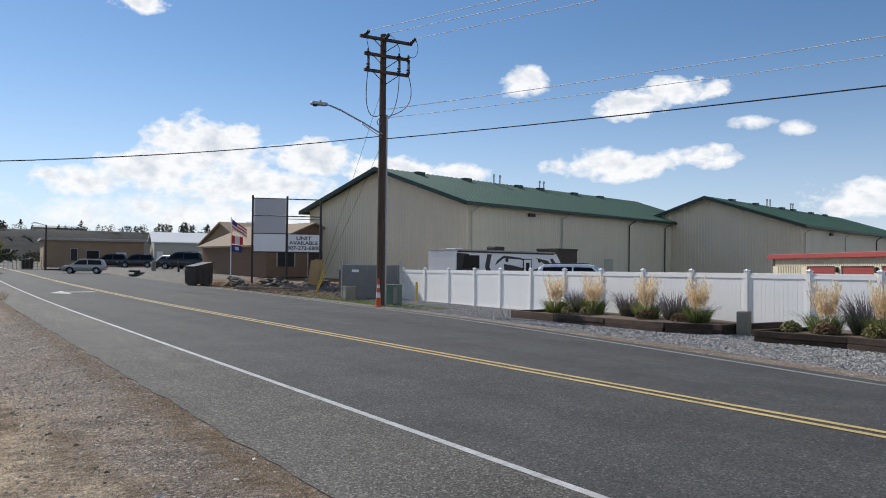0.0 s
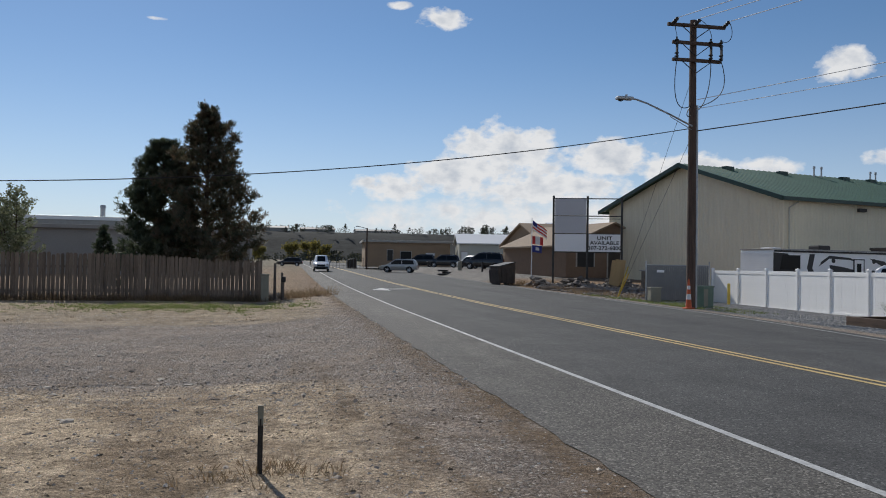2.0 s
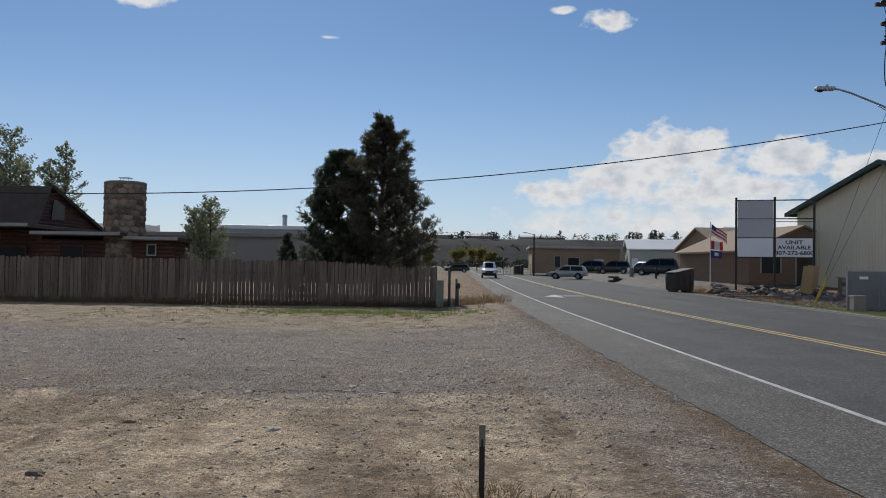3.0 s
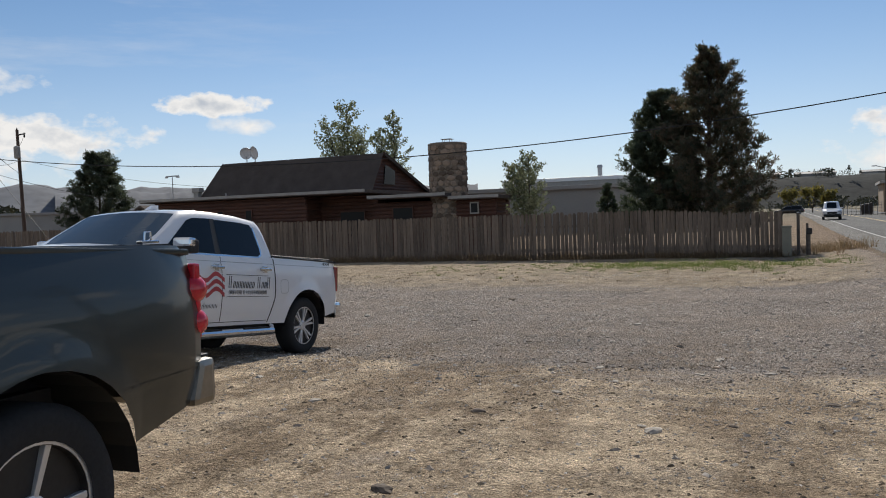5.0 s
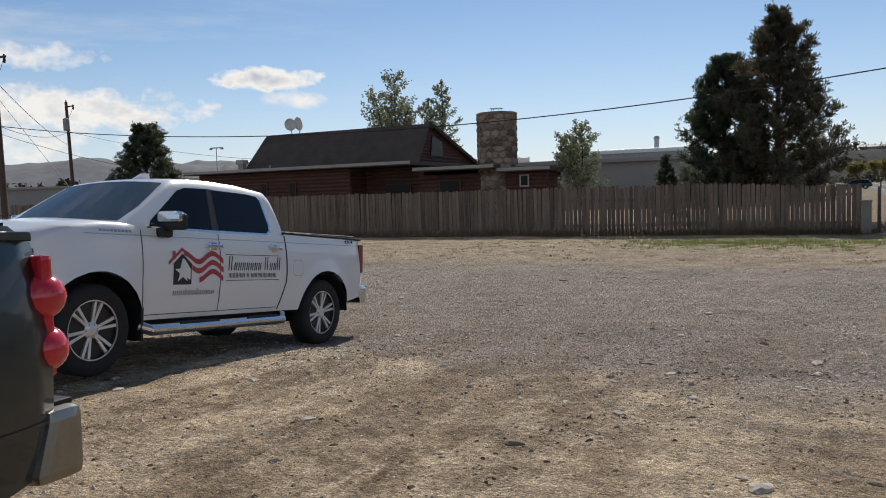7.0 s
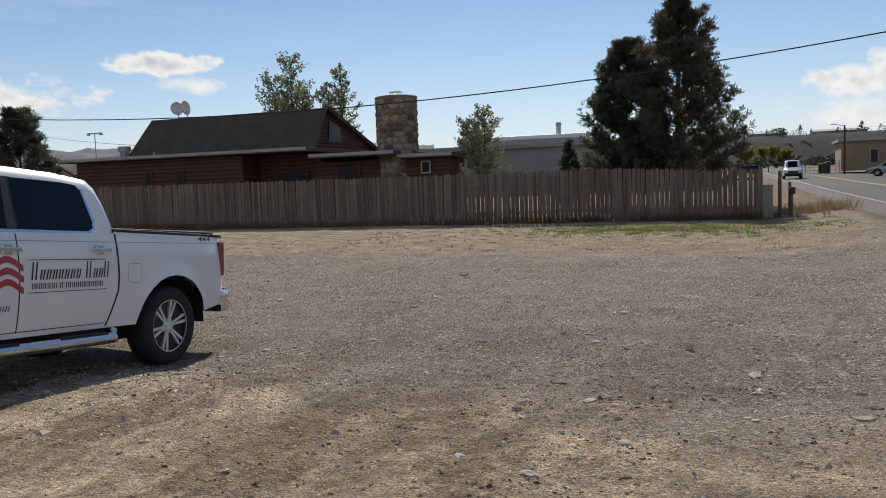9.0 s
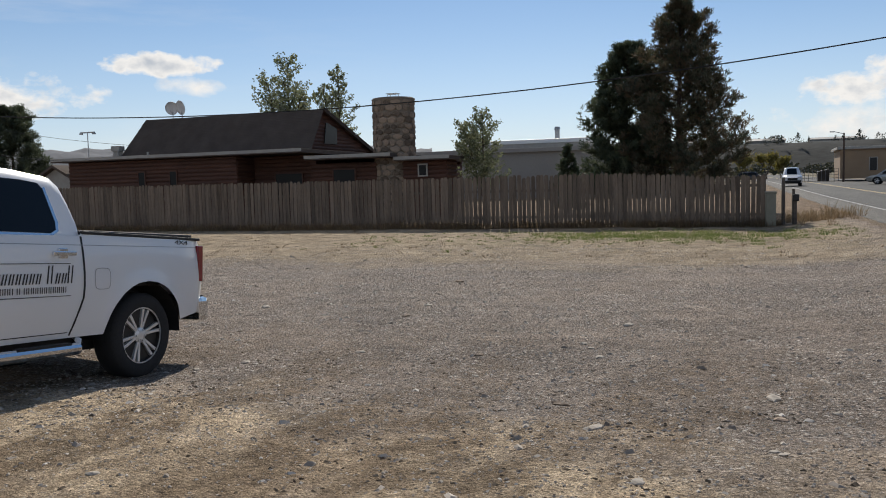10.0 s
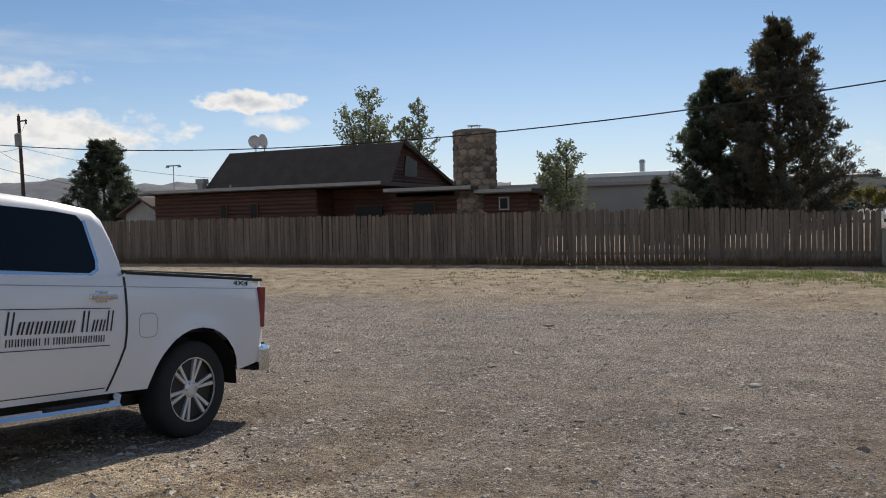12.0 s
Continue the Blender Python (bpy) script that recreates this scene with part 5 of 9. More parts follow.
class Spec:
    """Side outline of a vehicle: x forward from the rear axle, z up from the ground."""

    def __init__(self, wheelbase, tail, nose, half, top, bottom, green, belt, roof_half, wheel_r, arch_r, bulge=0.05, shoulder=0.9):
        self.wheelbase, self.tail, self.nose, self.half, self.top, self.bottom, self.green = wheelbase, tail, nose, half, top, bottom, green
        self.belt, self.roof_half, self.wheel_r, self.arch_r, self.bulge, self.shoulder = belt, roof_half, wheel_r, arch_r, bulge, shoulder

    def low(self, x):
        z = poly_at(x, self.bottom)
        for c in (0, self.wheelbase):
            d = abs(x - c)
            if d < self.arch_r:
                z = max(z, self.wheel_r + math.sqrt(self.arch_r ** 2 - d * d) * 0.98)
        return z

    def wide(self, x, z):
        y = self.half
        t = z - self.shoulder
        y -= self.bulge * 1.7 * (t / 0.5) ** 2 if t > 0 else self.bulge * 1.2 * (t / 0.45) ** 2
        if x > self.nose - 0.85:
            y -= 0.20 * ((x - self.nose + 0.85) / 0.85) ** 2
        if x < self.tail + 0.35:
            y -= 0.05 * ((self.tail + 0.35 - x) / 0.35) ** 2
        for c in (0, self.wheelbase):
            d = math.hypot(x - c, z - self.wheel_r)
            if d < self.arch_r + 0.12:
                y += 0.025 * (1 - max(0.0, d - self.arch_r) / 0.12)
        return y


def vehicle_shell(s, rows=9):
    bm = bmesh.new()
    xs = set(np.linspace(s.tail, s.nose, 36))
    for c in (0, s.wheelbase):
        for k in range(15):
            xs.add(c - s.arch_r * math.cos(math.pi * k / 14))
    for x, _ in s.top:
        xs.add(x)
    xs = sorted(xs)
    keep = []
    for x in xs:
        if not keep or x - keep[-1] > 0.012:
            keep.append(x)
    cols = {}
    for side in (1, -1):
        prev = None
        for x in keep:
            lo, hi = s.low(x), poly_at(x, s.top)
            col = []
            for r in range(rows + 1):
                z = lo + (hi - lo) * r / rows
                col.append(bm.verts.new((x, side * s.wide(x, z), z)))
            cols.setdefault(x, {})[side] = col
            if prev:
                for r in range(rows):
                    q = (prev[r], col[r], col[r + 1], prev[r + 1])
                    bm.faces.new(q if side == -1 else q[::-1])
            prev = col
    return bm, keep, cols


def add_lid(bm, keep, cols, x0, x1, crown=0.03, drop=0.0, inset=0.0, n=6):
    prev = None
    for x in keep:
        if x < x0 - 1e-6 or x > x1 + 1e-6:
            continue
        a, b = cols[x][1][-1], cols[x][-1][-1]
        row = [a]
        for k in range(1, n):
            f = k / n
            p = a.co.lerp(b.co, f)
            row.append(bm.verts.new((p.x, p.y, p.z + crown * 4 * f * (1 - f))))
        row.append(b)
        if prev:
            for k in range(n):
                bm.faces.new((prev[k], row[k], row[k + 1], prev[k + 1]))
        prev = row


def cap_end(bm, keep, cols, x):
    l, r = cols[x][1], cols[x][-1]
    for k in range(len(l) - 1):
        q = (l[k], r[k], r[k + 1], l[k + 1])
        bm.faces.new(q)


def greenhouse(s, parent, paint, rows=6):
    bm = bmesh.new()
    x0, x1 = s.green[0][0], s.green[-1][0]
    xs = sorted(set(list(np.linspace(x0, x1, 22)) + [p[0] for p in s.green]))
    hi = max(p[1] for p in s.green)
    base_half = s.wide((x0 + x1) / 2, s.belt) - 0.035
    yw = lambda z: base_half - (base_half - s.roof_half) * max(0, (z - s.belt)) / (hi - s.belt)
    prev = None
    for x in xs:
        t = poly_at(x, s.green)
        colL = [bm.verts.new((x, yw(s.belt + (t - s.belt) * r / rows), s.belt + (t - s.belt) * r / rows)) for r in range(rows + 1)]
        colR = [bm.verts.new((v.co.x, -v.co.y, v.co.z)) for v in colL]
        mid = []
        for k in range(1, 6):
            f = k / 6
            p = colL[-1].co.lerp(colR[-1].co, f)
            mid.append(bm.verts.new((p.x, p.y, p.z + 0.035 * 4 * f * (1 - f))))
        ring = colL + mid + colR[::-1]
        if prev:
            for k in range(len(ring) - 1):
                bm.faces.new((prev[k], prev[k + 1], ring[k + 1], ring[k]))
        prev = ring
    bmesh.ops.recalc_face_normals(bm, faces=bm.faces[:])
    part("cab", bm, paint, parent, smooth=True)
    return yw


def side_panel(pts, yfun, off, thick=0.006, side=1):
    """A flat panel by (x, z) corners laid on the side at yfun(z) + off."""
    bm = bmesh.new()
    o = [bm.verts.new((x, side * (yfun(z) + off), z)) for x, z in pts]
    i = [bm.verts.new((x, side * (yfun(z) + off - thick), z)) for x, z in pts]
    bm.faces.new(o)
    bm.faces.new(i[::-1])
    n = len(pts)
    for k in range(n):
        bm.faces.new((o[k], i[k], i[(k + 1) % n], o[(k + 1) % n]))
    bmesh.ops.recalc_face_normals(bm, faces=bm.faces[:])
    return bm


def cross_panel(x0z0, x1z1, half0, half1, off, crown=0.03):
    """A glass across the car between two (x, z) edges, raised by off."""
    (xa, za), (xb, zb) = x0z0, x1z1
    d = Vector((xb - xa, 0, zb - za)).normalized()
    nrm = Vector((-d.z, 0, d.x))
    if nrm.z < 0:
        nrm = -nrm
    bm = bmesh.new()
    rows = []
    for r in range(5):
        f = r / 4
        row = []
        for k in range(9):
            g = k / 8
            h = half0 + (half1 - half0) * f
            p = Vector((xa + (xb - xa) * f, h - 2 * h * g, za + (zb - za) * f)) + nrm * (off + crown * 4 * g * (1 - g))
            row.append(bm.verts.new(p))
        rows.append(row)
    for a, b in zip(rows, rows[1:]):
        for k in range(8):
            bm.faces.new((a[k], a[k + 1], b[k + 1], b[k]))
    bmesh.ops.recalc_face_normals(bm, faces=bm.faces[:])
    return bm


def make_wheel(parent, x, y, r, width, side, rim_m, spokes=12, hub_dark=False, detail=True):
    m = Matrix.Translation((x, y, r))
    bm = bmesh.new()
    w = width / 2
    prof = [(r * 0.66, -w * 0.9), (r * 0.78, -w), (r * 0.93, -w * 0.96), (r, -w * 0.7), (r, w * 0.7), (r * 0.93, w * 0.96), (r * 0.78, w), (r * 0.66, w * 0.9)]
    lathe(bm, prof, 36, "Y", None, False)
    tyre = part("wheel", bm, RUBBER, parent, "black rubber tyre on an alloy rim", True)
    tyre.matrix_basis = m
    bm = bmesh.new()
    o = side * w * 0.72
    rr = r * 0.68
    lathe(bm, [(rr, o - 0.02), (rr, o + 0.015), (rr * 0.92, o + 0.015), (rr * 0.90, o - 0.05), (rr * 0.05, o - 0.06)] if side > 0 else [(rr * 0.05, o + 0.06), (rr * 0.90, o + 0.05), (rr * 0.92, o - 0.015), (rr, o - 0.015), (rr, o + 0.02)], 36, "Y")
    part("rim_barrel", bm, BLACK if hub_dark else DARK, tyre)
    bm = bmesh.new()
    lathe(bm, [(rr * 1.0, o + side * 0.0), (rr * 1.0, o + side * 0.018), (rr * 0.93, o + side * 0.018), (rr * 0.93, o)], 36, "Y", None, False)
    for i in range(spokes):
        t = 2 * math.pi * i / spokes + (0.125 if i % 2 else -0.125) * (12 / spokes)
        a = 0.017
        vs = box(bm, -a * 0.8, a * 0.8, min(o - side * 0.02, o + side * 0.012), max(o - side * 0.02, o + side * 0.012), rr * 0.10, rr * 0.95, 0.004)
        for v in vs:
            f = v.co.z / rr
            v.co.x *= 0.85 + 0.35 * f
            v.co.y -= side * 0.02 * (1 - f)
        bmesh.ops.rotate(bm, verts=vs, cent=(0, 0, 0), matrix=Matrix.Rotation(t, 3, "Y"))
    lathe(bm, [(rr * 0.27, o - side * 0.03), (rr * 0.27, o - side * 0.005), (rr * 0.14, o + side * 0.01), (rr * 0.01, o + side * 0.012)] if side > 0 else [(rr * 0.01, o + side * 0.012), (rr * 0.14, o + side * 0.01), (rr * 0.27, o - side * 0.005), (rr * 0.27, o - side * 0.03)], 20, "Y")
    for i in range(6):
        t = 2 * math.pi * i / 6
        tube(bm, (rr * 0.2 * math.cos(t), o - side * 0.01, rr * 0.2 * math.sin(t)), (rr * 0.2 * math.cos(t), o + side * 0.014, rr * 0.2 * math.sin(t)), 0.011, n=6)
    bmesh.ops.recalc_face_normals(bm, faces=bm.faces[:])
    part("rim", bm, rim_m, tyre, "bright split-spoke alloy rim")
    return tyre


def wheel_wells(s, parent):
    for c in (0, s.wheelbase):
        for side in (1, -1):
            bm = bmesh.new()
            n = 14
            ys = (side * (s.half - 0.03), side * (s.half - 0.40))
            prev = None
            for k in range(n + 1):
                t = math.pi * k / n
                x, z = c - (s.arch_r - 0.004) * math.cos(t), s.wheel_r + (s.arch_r - 0.004) * math.sin(t) * 0.98
                cur = [bm.verts.new((x, y, z)) for y in ys]
                if prev:
                    bm.faces.new((prev[0], prev[1], cur[1], cur[0]))
                prev = cur
            inner = [bm.verts.new((c - s.arch_r * math.cos(math.pi * k / n), ys[1], s.wheel_r + s.arch_r * math.sin(math.pi * k / n))) for k in range(n + 1)]
            bm.faces.new(inner)
            part("wheel_well", bm, BLACK, parent)
    bm = bmesh.new()
    box(bm, s.tail + 0.72, s.nose - 0.2, -s.half + 0.32, s.half - 0.32, s.wheel_r * 0.75, s.wheel_r + 0.42)
    part("chassis", bm, BLACK, parent)


def bed_walls(s, parent, x0, x1, material, depth=0.5):
    """The inside of a pickup bed and its rail caps."""
    z = poly_at((x0 + x1) / 2, s.top)
    y = s.wide(0.3, z)
    bm = bmesh.new()
    box(bm, x0 + 0.06, x1 - 0.03, -y + 0.10, y - 0.10, z - depth, z - depth + 0.03)
    for sd in (1, -1):
        box(bm, x0 + 0.06, x1 - 0.03, min(sd * (y - 0.10), sd * (y - 0.07)), max(sd * (y - 0.10), sd * (y - 0.07)), z - depth, z - 0.01)
    box(bm, x1 - 0.05, x1 - 0.02, -y + 0.1, y - 0.1, z - depth, z - 0.01)
    box(bm, x0 + 0.03, x0 + 0.07, -y + 0.1, y - 0.1, z - depth, z - 0.01)
    part("bed_liner", bm, BLACK, parent)
    for sd in (1, -1):
        bm = bmesh.new()
        v = box(bm, x0 + 0.02, x1, min(sd * (y - 0.12), sd * (y + 0.012)), max(sd * (y - 0.12), sd * (y + 0.012)), z - 0.012, z + 0.016, 0.008)
        for p in v:
            p.co.z += poly_at(p.co.x, s.top) - z
        part("bed_rail", bm, material, parent)


def strip_along(x0, x1, z, h, s, off, side, n=16, dz=0.0):
    bm = bmesh.new()
    prev = None
    for k in range(n + 1):
        x = x0 + (x1 - x0) * k / n
        zz = z + dz * k / n
        cur = [bm.verts.new((x, side * (s.wide(x, q) + off), q)) for q in (zz, zz + h)]
        if prev:
            q = (prev[0], cur[0], cur[1], prev[1])
            bm.faces.new(q if side < 0 else q[::-1])
        prev = cur
    return bm


def wave_decal(s, x0, z0, side):
    """Red stripes of a waving banner on the door: plain shapes."""
    out = []
    for i in range(3):
        bm = bmesh.new()
        prev = None
        for k in range(21):
            f = 0.19 * i + (1 - 0.19 * i) * k / 20
            x = x0 - 0.58 * f
            zc = z0 + 0.045 * math.cos(2 * math.pi * f / 0.72) - 0.095 * i
            cur = [bm.verts.new((x, side * (s.wide(x, q) + 0.004), q)) for q in (zc - 0.028, zc + 0.028)]
            if prev:
                bm.faces.new((prev[0], cur[0], cur[1], prev[1]))
            prev = cur
        out.append(bm)
    return out


def frame_matrix(hub_r, hub_f, side_y, hub_z):
    X = (Vector(hub_f) - Vector(hub_r)).normalized()
    Y = Vector((0, 0, 1)).cross(X).normalized()
    Z = X.cross(Y).normalized()
    o = Vector(hub_r) - Y * side_y - Z * hub_z
    return Matrix(((X.x, Y.x, Z.x, o.x), (X.y, Y.y, Z.y, o.y), (X.z, Y.z, Z.z, o.z), (0, 0, 0, 1)))


def white_pickup():
    s = Spec(3.575, -0.93, 4.47, 1.0,
             [(-0.93, 1.375), (-0.86, 1.405), (0.80, 1.412), (0.84, 1.385), (2.0, 1.37), (2.95, 1.38), (3.25, 1.41), (3.5, 1.405), (3.95, 1.35), (4.3, 1.25), (4.47, 1.08)],
             [(-0.93, 0.60), (-0.5, 0.54), (0.5, 0.48), (3.05, 0.48), (4.1, 0.45), (4.47, 0.47)],
             [(0.79, 1.37), (0.80, 1.50), (0.84, 1.68), (0.89, 1.82), (0.97, 1.895), (1.4, 1.935), (1.9, 1.945), (2.2, 1.935), (2.46, 1.90), (2.58, 1.845), (3.24, 1.40)],
             1.366, 0.70, 0.42, 0.55, 0.045, 0.95)
    m = frame_matrix((-7.93, 13.31, 0.05), (-7.95, 9.59, 0.40), 0.955, 0.42)
    t = base("pickup_truck", m, "white crew-cab pickup with red and black door graphics, parked on gravel", "pickup truck")
    bm, keep, cols = vehicle_shell(s)
    xs_hood = min(keep, key=lambda v: abs(v - 3.18))
    add_lid(bm, keep, cols, xs_hood, s.nose, 0.06)
    cap_end(bm, keep, cols, keep[-1])
    cap_end(bm, keep, cols, keep[0])
    bmesh.ops.recalc_face_normals(bm, faces=bm.faces[:])
    part("body", bm, PAINT_WHITE, t, "glossy white body", True)
    yw = greenhouse(s, t, PAINT_WHITE)
    wheel_wells(s, t)
    bed_walls(s, t, -0.93, 0.80, BLACK)
    bm = bmesh.new()
    box(bm, -0.88, 0.78, -0.86, 0.86, 1.40, 1.44, 0.015)
    part("tonneau_cover", bm, BLACK, t, "flat black bed cover")
    for side in (1, -1):
        part("window", side_panel([(2.90, 1.40), (2.87, 1.455), (2.40, 1.80), (2.28, 1.84), (2.05, 1.853), (1.95, 1.855), (2.02, 1.40)], yw, 0.006, 0.006, side), GLASS, t)
        part("window", side_panel([(1.90, 1.40), (1.86, 1.853), (1.30, 1.853), (1.12, 1.84), (1.075, 1.79), (1.035, 1.50), (1.05, 1.43), (1.12, 1.40)], yw, 0.006, 0.006, side), GLASS, t)
        part("pillar", side_panel([(2.022, 1.395), (1.952, 1.858), (1.858, 1.858), (1.898, 1.395)], yw, 0.005, 0.006, side), BLACK, t)
        part("window_trim", side_panel([(2.96, 1.372), (2.93, 1.397), (1.12, 1.397), (1.10, 1.372)], yw, 0.009, 0.008, side), CHROME, t)
        part("window_trim", side_panel([(1.12, 1.372), (1.025, 1.42), (1.005, 1.50), (1.05, 1.81), (1.078, 1.80), (1.037, 1.50), (1.052, 1.432), (1.12, 1.398)], yw, 0.009, 0.008, side), CHROME, t)
        # seams
        for x, z0, z1, dx in ((3.06, 0.52, 1.36, 0.0), (1.98, 0.52, 1.36, 0.0), (0.82, 0.50, 1.38, 0.0)):
            bm = bmesh.new()
            prev = None
            for k in range(9):
                z = z0 + (z1 - z0) * k / 8
                xx = x + (0.10 * max(0, (0.85 - z)) / 0.3 * (-1 if x > 1.0 else 1.1) if x < 1 else 0)
                wdt = 0.012 if x < 1 else 0.006
                cur = [bm.verts.new((xx + q, side * (s.wide(xx, z) + 0.002), z)) for q in (-wdt, wdt)]
                if prev:
                    bm.faces.new((prev[0], cur[0], cur[1], prev[1]))
                prev = cur
            part("seam", bm, BLACK, t)
        part("seam", strip_along(0.97, 3.06, 0.525, 0.008, s, 0.002, side), BLACK, t)
        part("crease", strip_along(-0.85, 3.72, 1.298, 0.007, s, 0.002, side, 40), GALV, t)
        for x in (2.09, 1.06):
            bm = bmesh.new()
            y = side * (s.wide(x, 1.225) + 0.03)
            box(bm, x - 0.13, x + 0.13, y - 0.012, y + 0.012, 1.205, 1.245, 0.01)
            box(bm, x - 0.05, x + 0.05, y - 0.04, y - 0.01, 1.18, 1.27, 0.008) if side > 0 else box(bm, x - 0.05, x + 0.05, y + 0.01, y + 0.04, 1.18, 1.27, 0.008)
            part("handle", bm, CHROME, t, "chrome door handle")
        # mirror
        bm = bmesh.new()
        y = side * 1.10
        box(bm, 2.70, 2.84, y - 0.13, y + 0.13, 1.365, 1.53, 0.035)
        mir = part("mirror", bm, BLACK, t, "black door mirror with chrome cap")
        bm = bmesh.new()
        box(bm, 2.77, 2.87, y - 0.135, y + 0.135, 1.44, 1.55, 0.03)
        part("cap", bm, CHROME, mir)
        bm = bmesh.new()
        box(bm, 2.72, 2.86, min(side * 0.93, side * 1.05), max(side * 0.93, side * 1.05), 1.29, 1.39, 0.03)
        part("arm", bm, BLACK, mir)
        # running board
        bm = bmesh.new()
        y = side * 1.0
        path_tube(bm, [(0.84, y * 0.93, 0.43), (0.90, y, 0.385), (2.96, y, 0.385), (3.04, y * 0.93, 0.43)], 0.055, 12)
        rb = part("running_board", bm, CHROME, t, "chrome tube running board")
        for x in (1.28, 2.30):
            bm = bmesh.new()
            box(bm, x - 0.28, x + 0.28, y - 0.045, y + 0.045, 0.425, 0.446, 0.006)
            part("step_pad", bm, BLACK, rb)
        # tail lamp, fuel door, mud flap
        bm = bmesh.new()
        yy = side * (s.wide(-0.90, 1.1))
        box(bm, -0.95, -0.86, min(yy - side * 0.14, yy + side * 0.012), max(yy - side * 0.14, yy + side * 0.012), 0.93, 1.32, 0.012)
        part("tail_lamp", bm, LAMP_DEEP, t, "tall deep red tail lamp")
        bm = bmesh.new()
        ring = []
        for k in range(20):
            a = 2 * math.pi * k / 20
            ca, sa = math.cos(a), math.sin(a)
            q = (abs(ca) ** 0.5 * (1 if ca > 0 else -1), abs(sa) ** 0.5 * (1 if sa > 0 else -1))
            ring.append((0.596 + 0.10 * q[0], 0.996 + 0.10 * q[1], 0.596 + 0.094 * q[0], 0.996 + 0.094 * q[1]))
        for k in range(20):
            a, b = ring[k], ring[(k + 1) % 20]
            bm.faces.new([bm.verts.new((p, side * (s.wide(p, q) + 0.002), q)) for p, q in ((a[0], a[1]), (b[0], b[1]), (b[2], b[3]), (a[2], a[3]))])
        part("fuel_door", bm, GALV, t)
        bm = bmesh.new()
        box(bm, 3.03, 3.06, min(side * 0.72, side * 0.99), max(side * 0.72, side * 0.99), 0.28, 0.62, 0.006)
        part("mud_flap", bm, BLACK, t)
        bm = bmesh.new()
        yh = side * 0.80
        box(bm, 4.16, 4.45, min(yh, yh + side * 0.12), max(yh, yh + side * 0.12), 0.98, 1.16, 0.04)
        part("head_lamp", bm, BLACK, t)
        bm = bmesh.new()
        yl = side * (s.wide(4.2, 1.05) + 0.004)
        box(bm, 4.09, 4.20, yl - 0.008, yl + 0.008, 1.0, 1.10, 0.006)
        part("marker_lamp", bm, ORANGE, t)
        for c in (0, 3.575):
            make_wheel(t, c, side * 0.83, 0.42, 0.27, side, ALLOY)
    part("windshield", cross_panel((3.18, 1.43), (2.55, 1.862), 0.86, 0.70, 0.008, 0.04), SCREEN, t)
    part("rear_window", cross_panel((0.805, 1.50), (0.88, 1.79), 0.80, 0.68, 0.008, 0.01), GLASS, t)
    bm = bmesh.new()
    box(bm, 4.41, 4.53, -0.72, 0.72, 0.72, 1.10, 0.03)
    part("grille", bm, BLACK, t)
    bm = bmesh.new()
    box(bm, 4.34, 4.62, -0.93, 0.93, 0.48, 0.72, 0.05)
    part("front_bumper", bm, CHROME, t)
    # rear bumper: chrome wrap with dark step
    bm = bmesh.new()
    box(bm, -1.06, -0.88, -0.97, 0.97, 0.50, 0.76, 0.05)
    rb = part("rear_bumper", bm, CHROME, t, "chrome rear bumper with dark step pads")
    bm = bmesh.new()
    box(bm, -1.04, -0.90, -0.90, 0.90, 0.755, 0.78, 0.01)
    box(bm, -1.12, -1.0, -0.10, 0.10, 0.46, 0.54, 0.01)
    part("step_pad", bm, BLACK, rb)
    bm = bmesh.new()
    box(bm, -0.95, -0.905, -0.78, 0.78, 0.80, 1.35, 0.02)
    part("tailgate", bm, PAINT_WHITE, t)
    bm = bmesh.new()
    prism(bm, [(2.08, 1.965), (2.28, 1.965), (2.16, 2.035), (2.09, 2.04)], -0.03, 0.03)
    part("roof_fin", bm, PAINT_WHITE, t)
    # door graphics: plain shapes, bars for the lettering
    side = 1
    bm = bmesh.new()
    cx, cz = 2.54, 0.95
    for z0, z1 in ((cz - 0.13, cz + 0.085),):
        bm.faces.new([bm.verts.new((x, s.wide(x, z) + 0.0035, z)) for x, z in ((cx + 0.126, z0), (cx - 0.126, z0), (cx - 0.126, z1), (cx, z1 + 0.10), (cx + 0.126, z1))])
    part("graphic_house", bm, INK, t)
    bm = bmesh.new()
    star = []
    for k in range(10):
        a = math.pi / 2 + k * math.pi / 5
        r = 0.115 if k % 2 == 0 else 0.046
        star.append(bm.verts.new((cx + r * math.cos(a), 0, cz - 0.005 + r * math.sin(a))))
    ctr = bm.verts.new((cx, 0, cz - 0.005))
    for k in range(10):
        bm.faces.new((star[k], star[(k + 1) % 10], ctr))
    for v in bm.verts:
        v.co.y = s.wide(v.co.x, v.co.z) + 0.006
    part("graphic_star", bm, PAINT_WHITE, t)
    bm = bmesh.new()
    for a, b in (((cx + 0.19, cz + 0.07), (cx + 0.0, cz + 0.215)), ((cx - 0.0, cz + 0.215), (cx - 0.17, cz + 0.10))):
        bm.faces.new([bm.verts.new((x, s.wide(x, z) + 0.0045, z)) for x, z in ((a[0], a[1]), (b[0], b[1]), (b[0], b[1] + 0.035), (a[0], a[1] + 0.035))])
    box(bm, cx + 0.105, cx + 0.14, s.wide(cx, cz) + 0.001, s.wide(cx, cz) + 0.004, cz + 0.13, cz + 0.21)
    part("graphic_roof", bm, INK_RED, t)
    for w in wave_decal(s, 2.52, 1.10, 1):
        part("graphic_stripe", w, INK_RED, t)
    rnd = random.Random(3)
    # lettering as plain strokes and bars
    bm = bmesh.new()

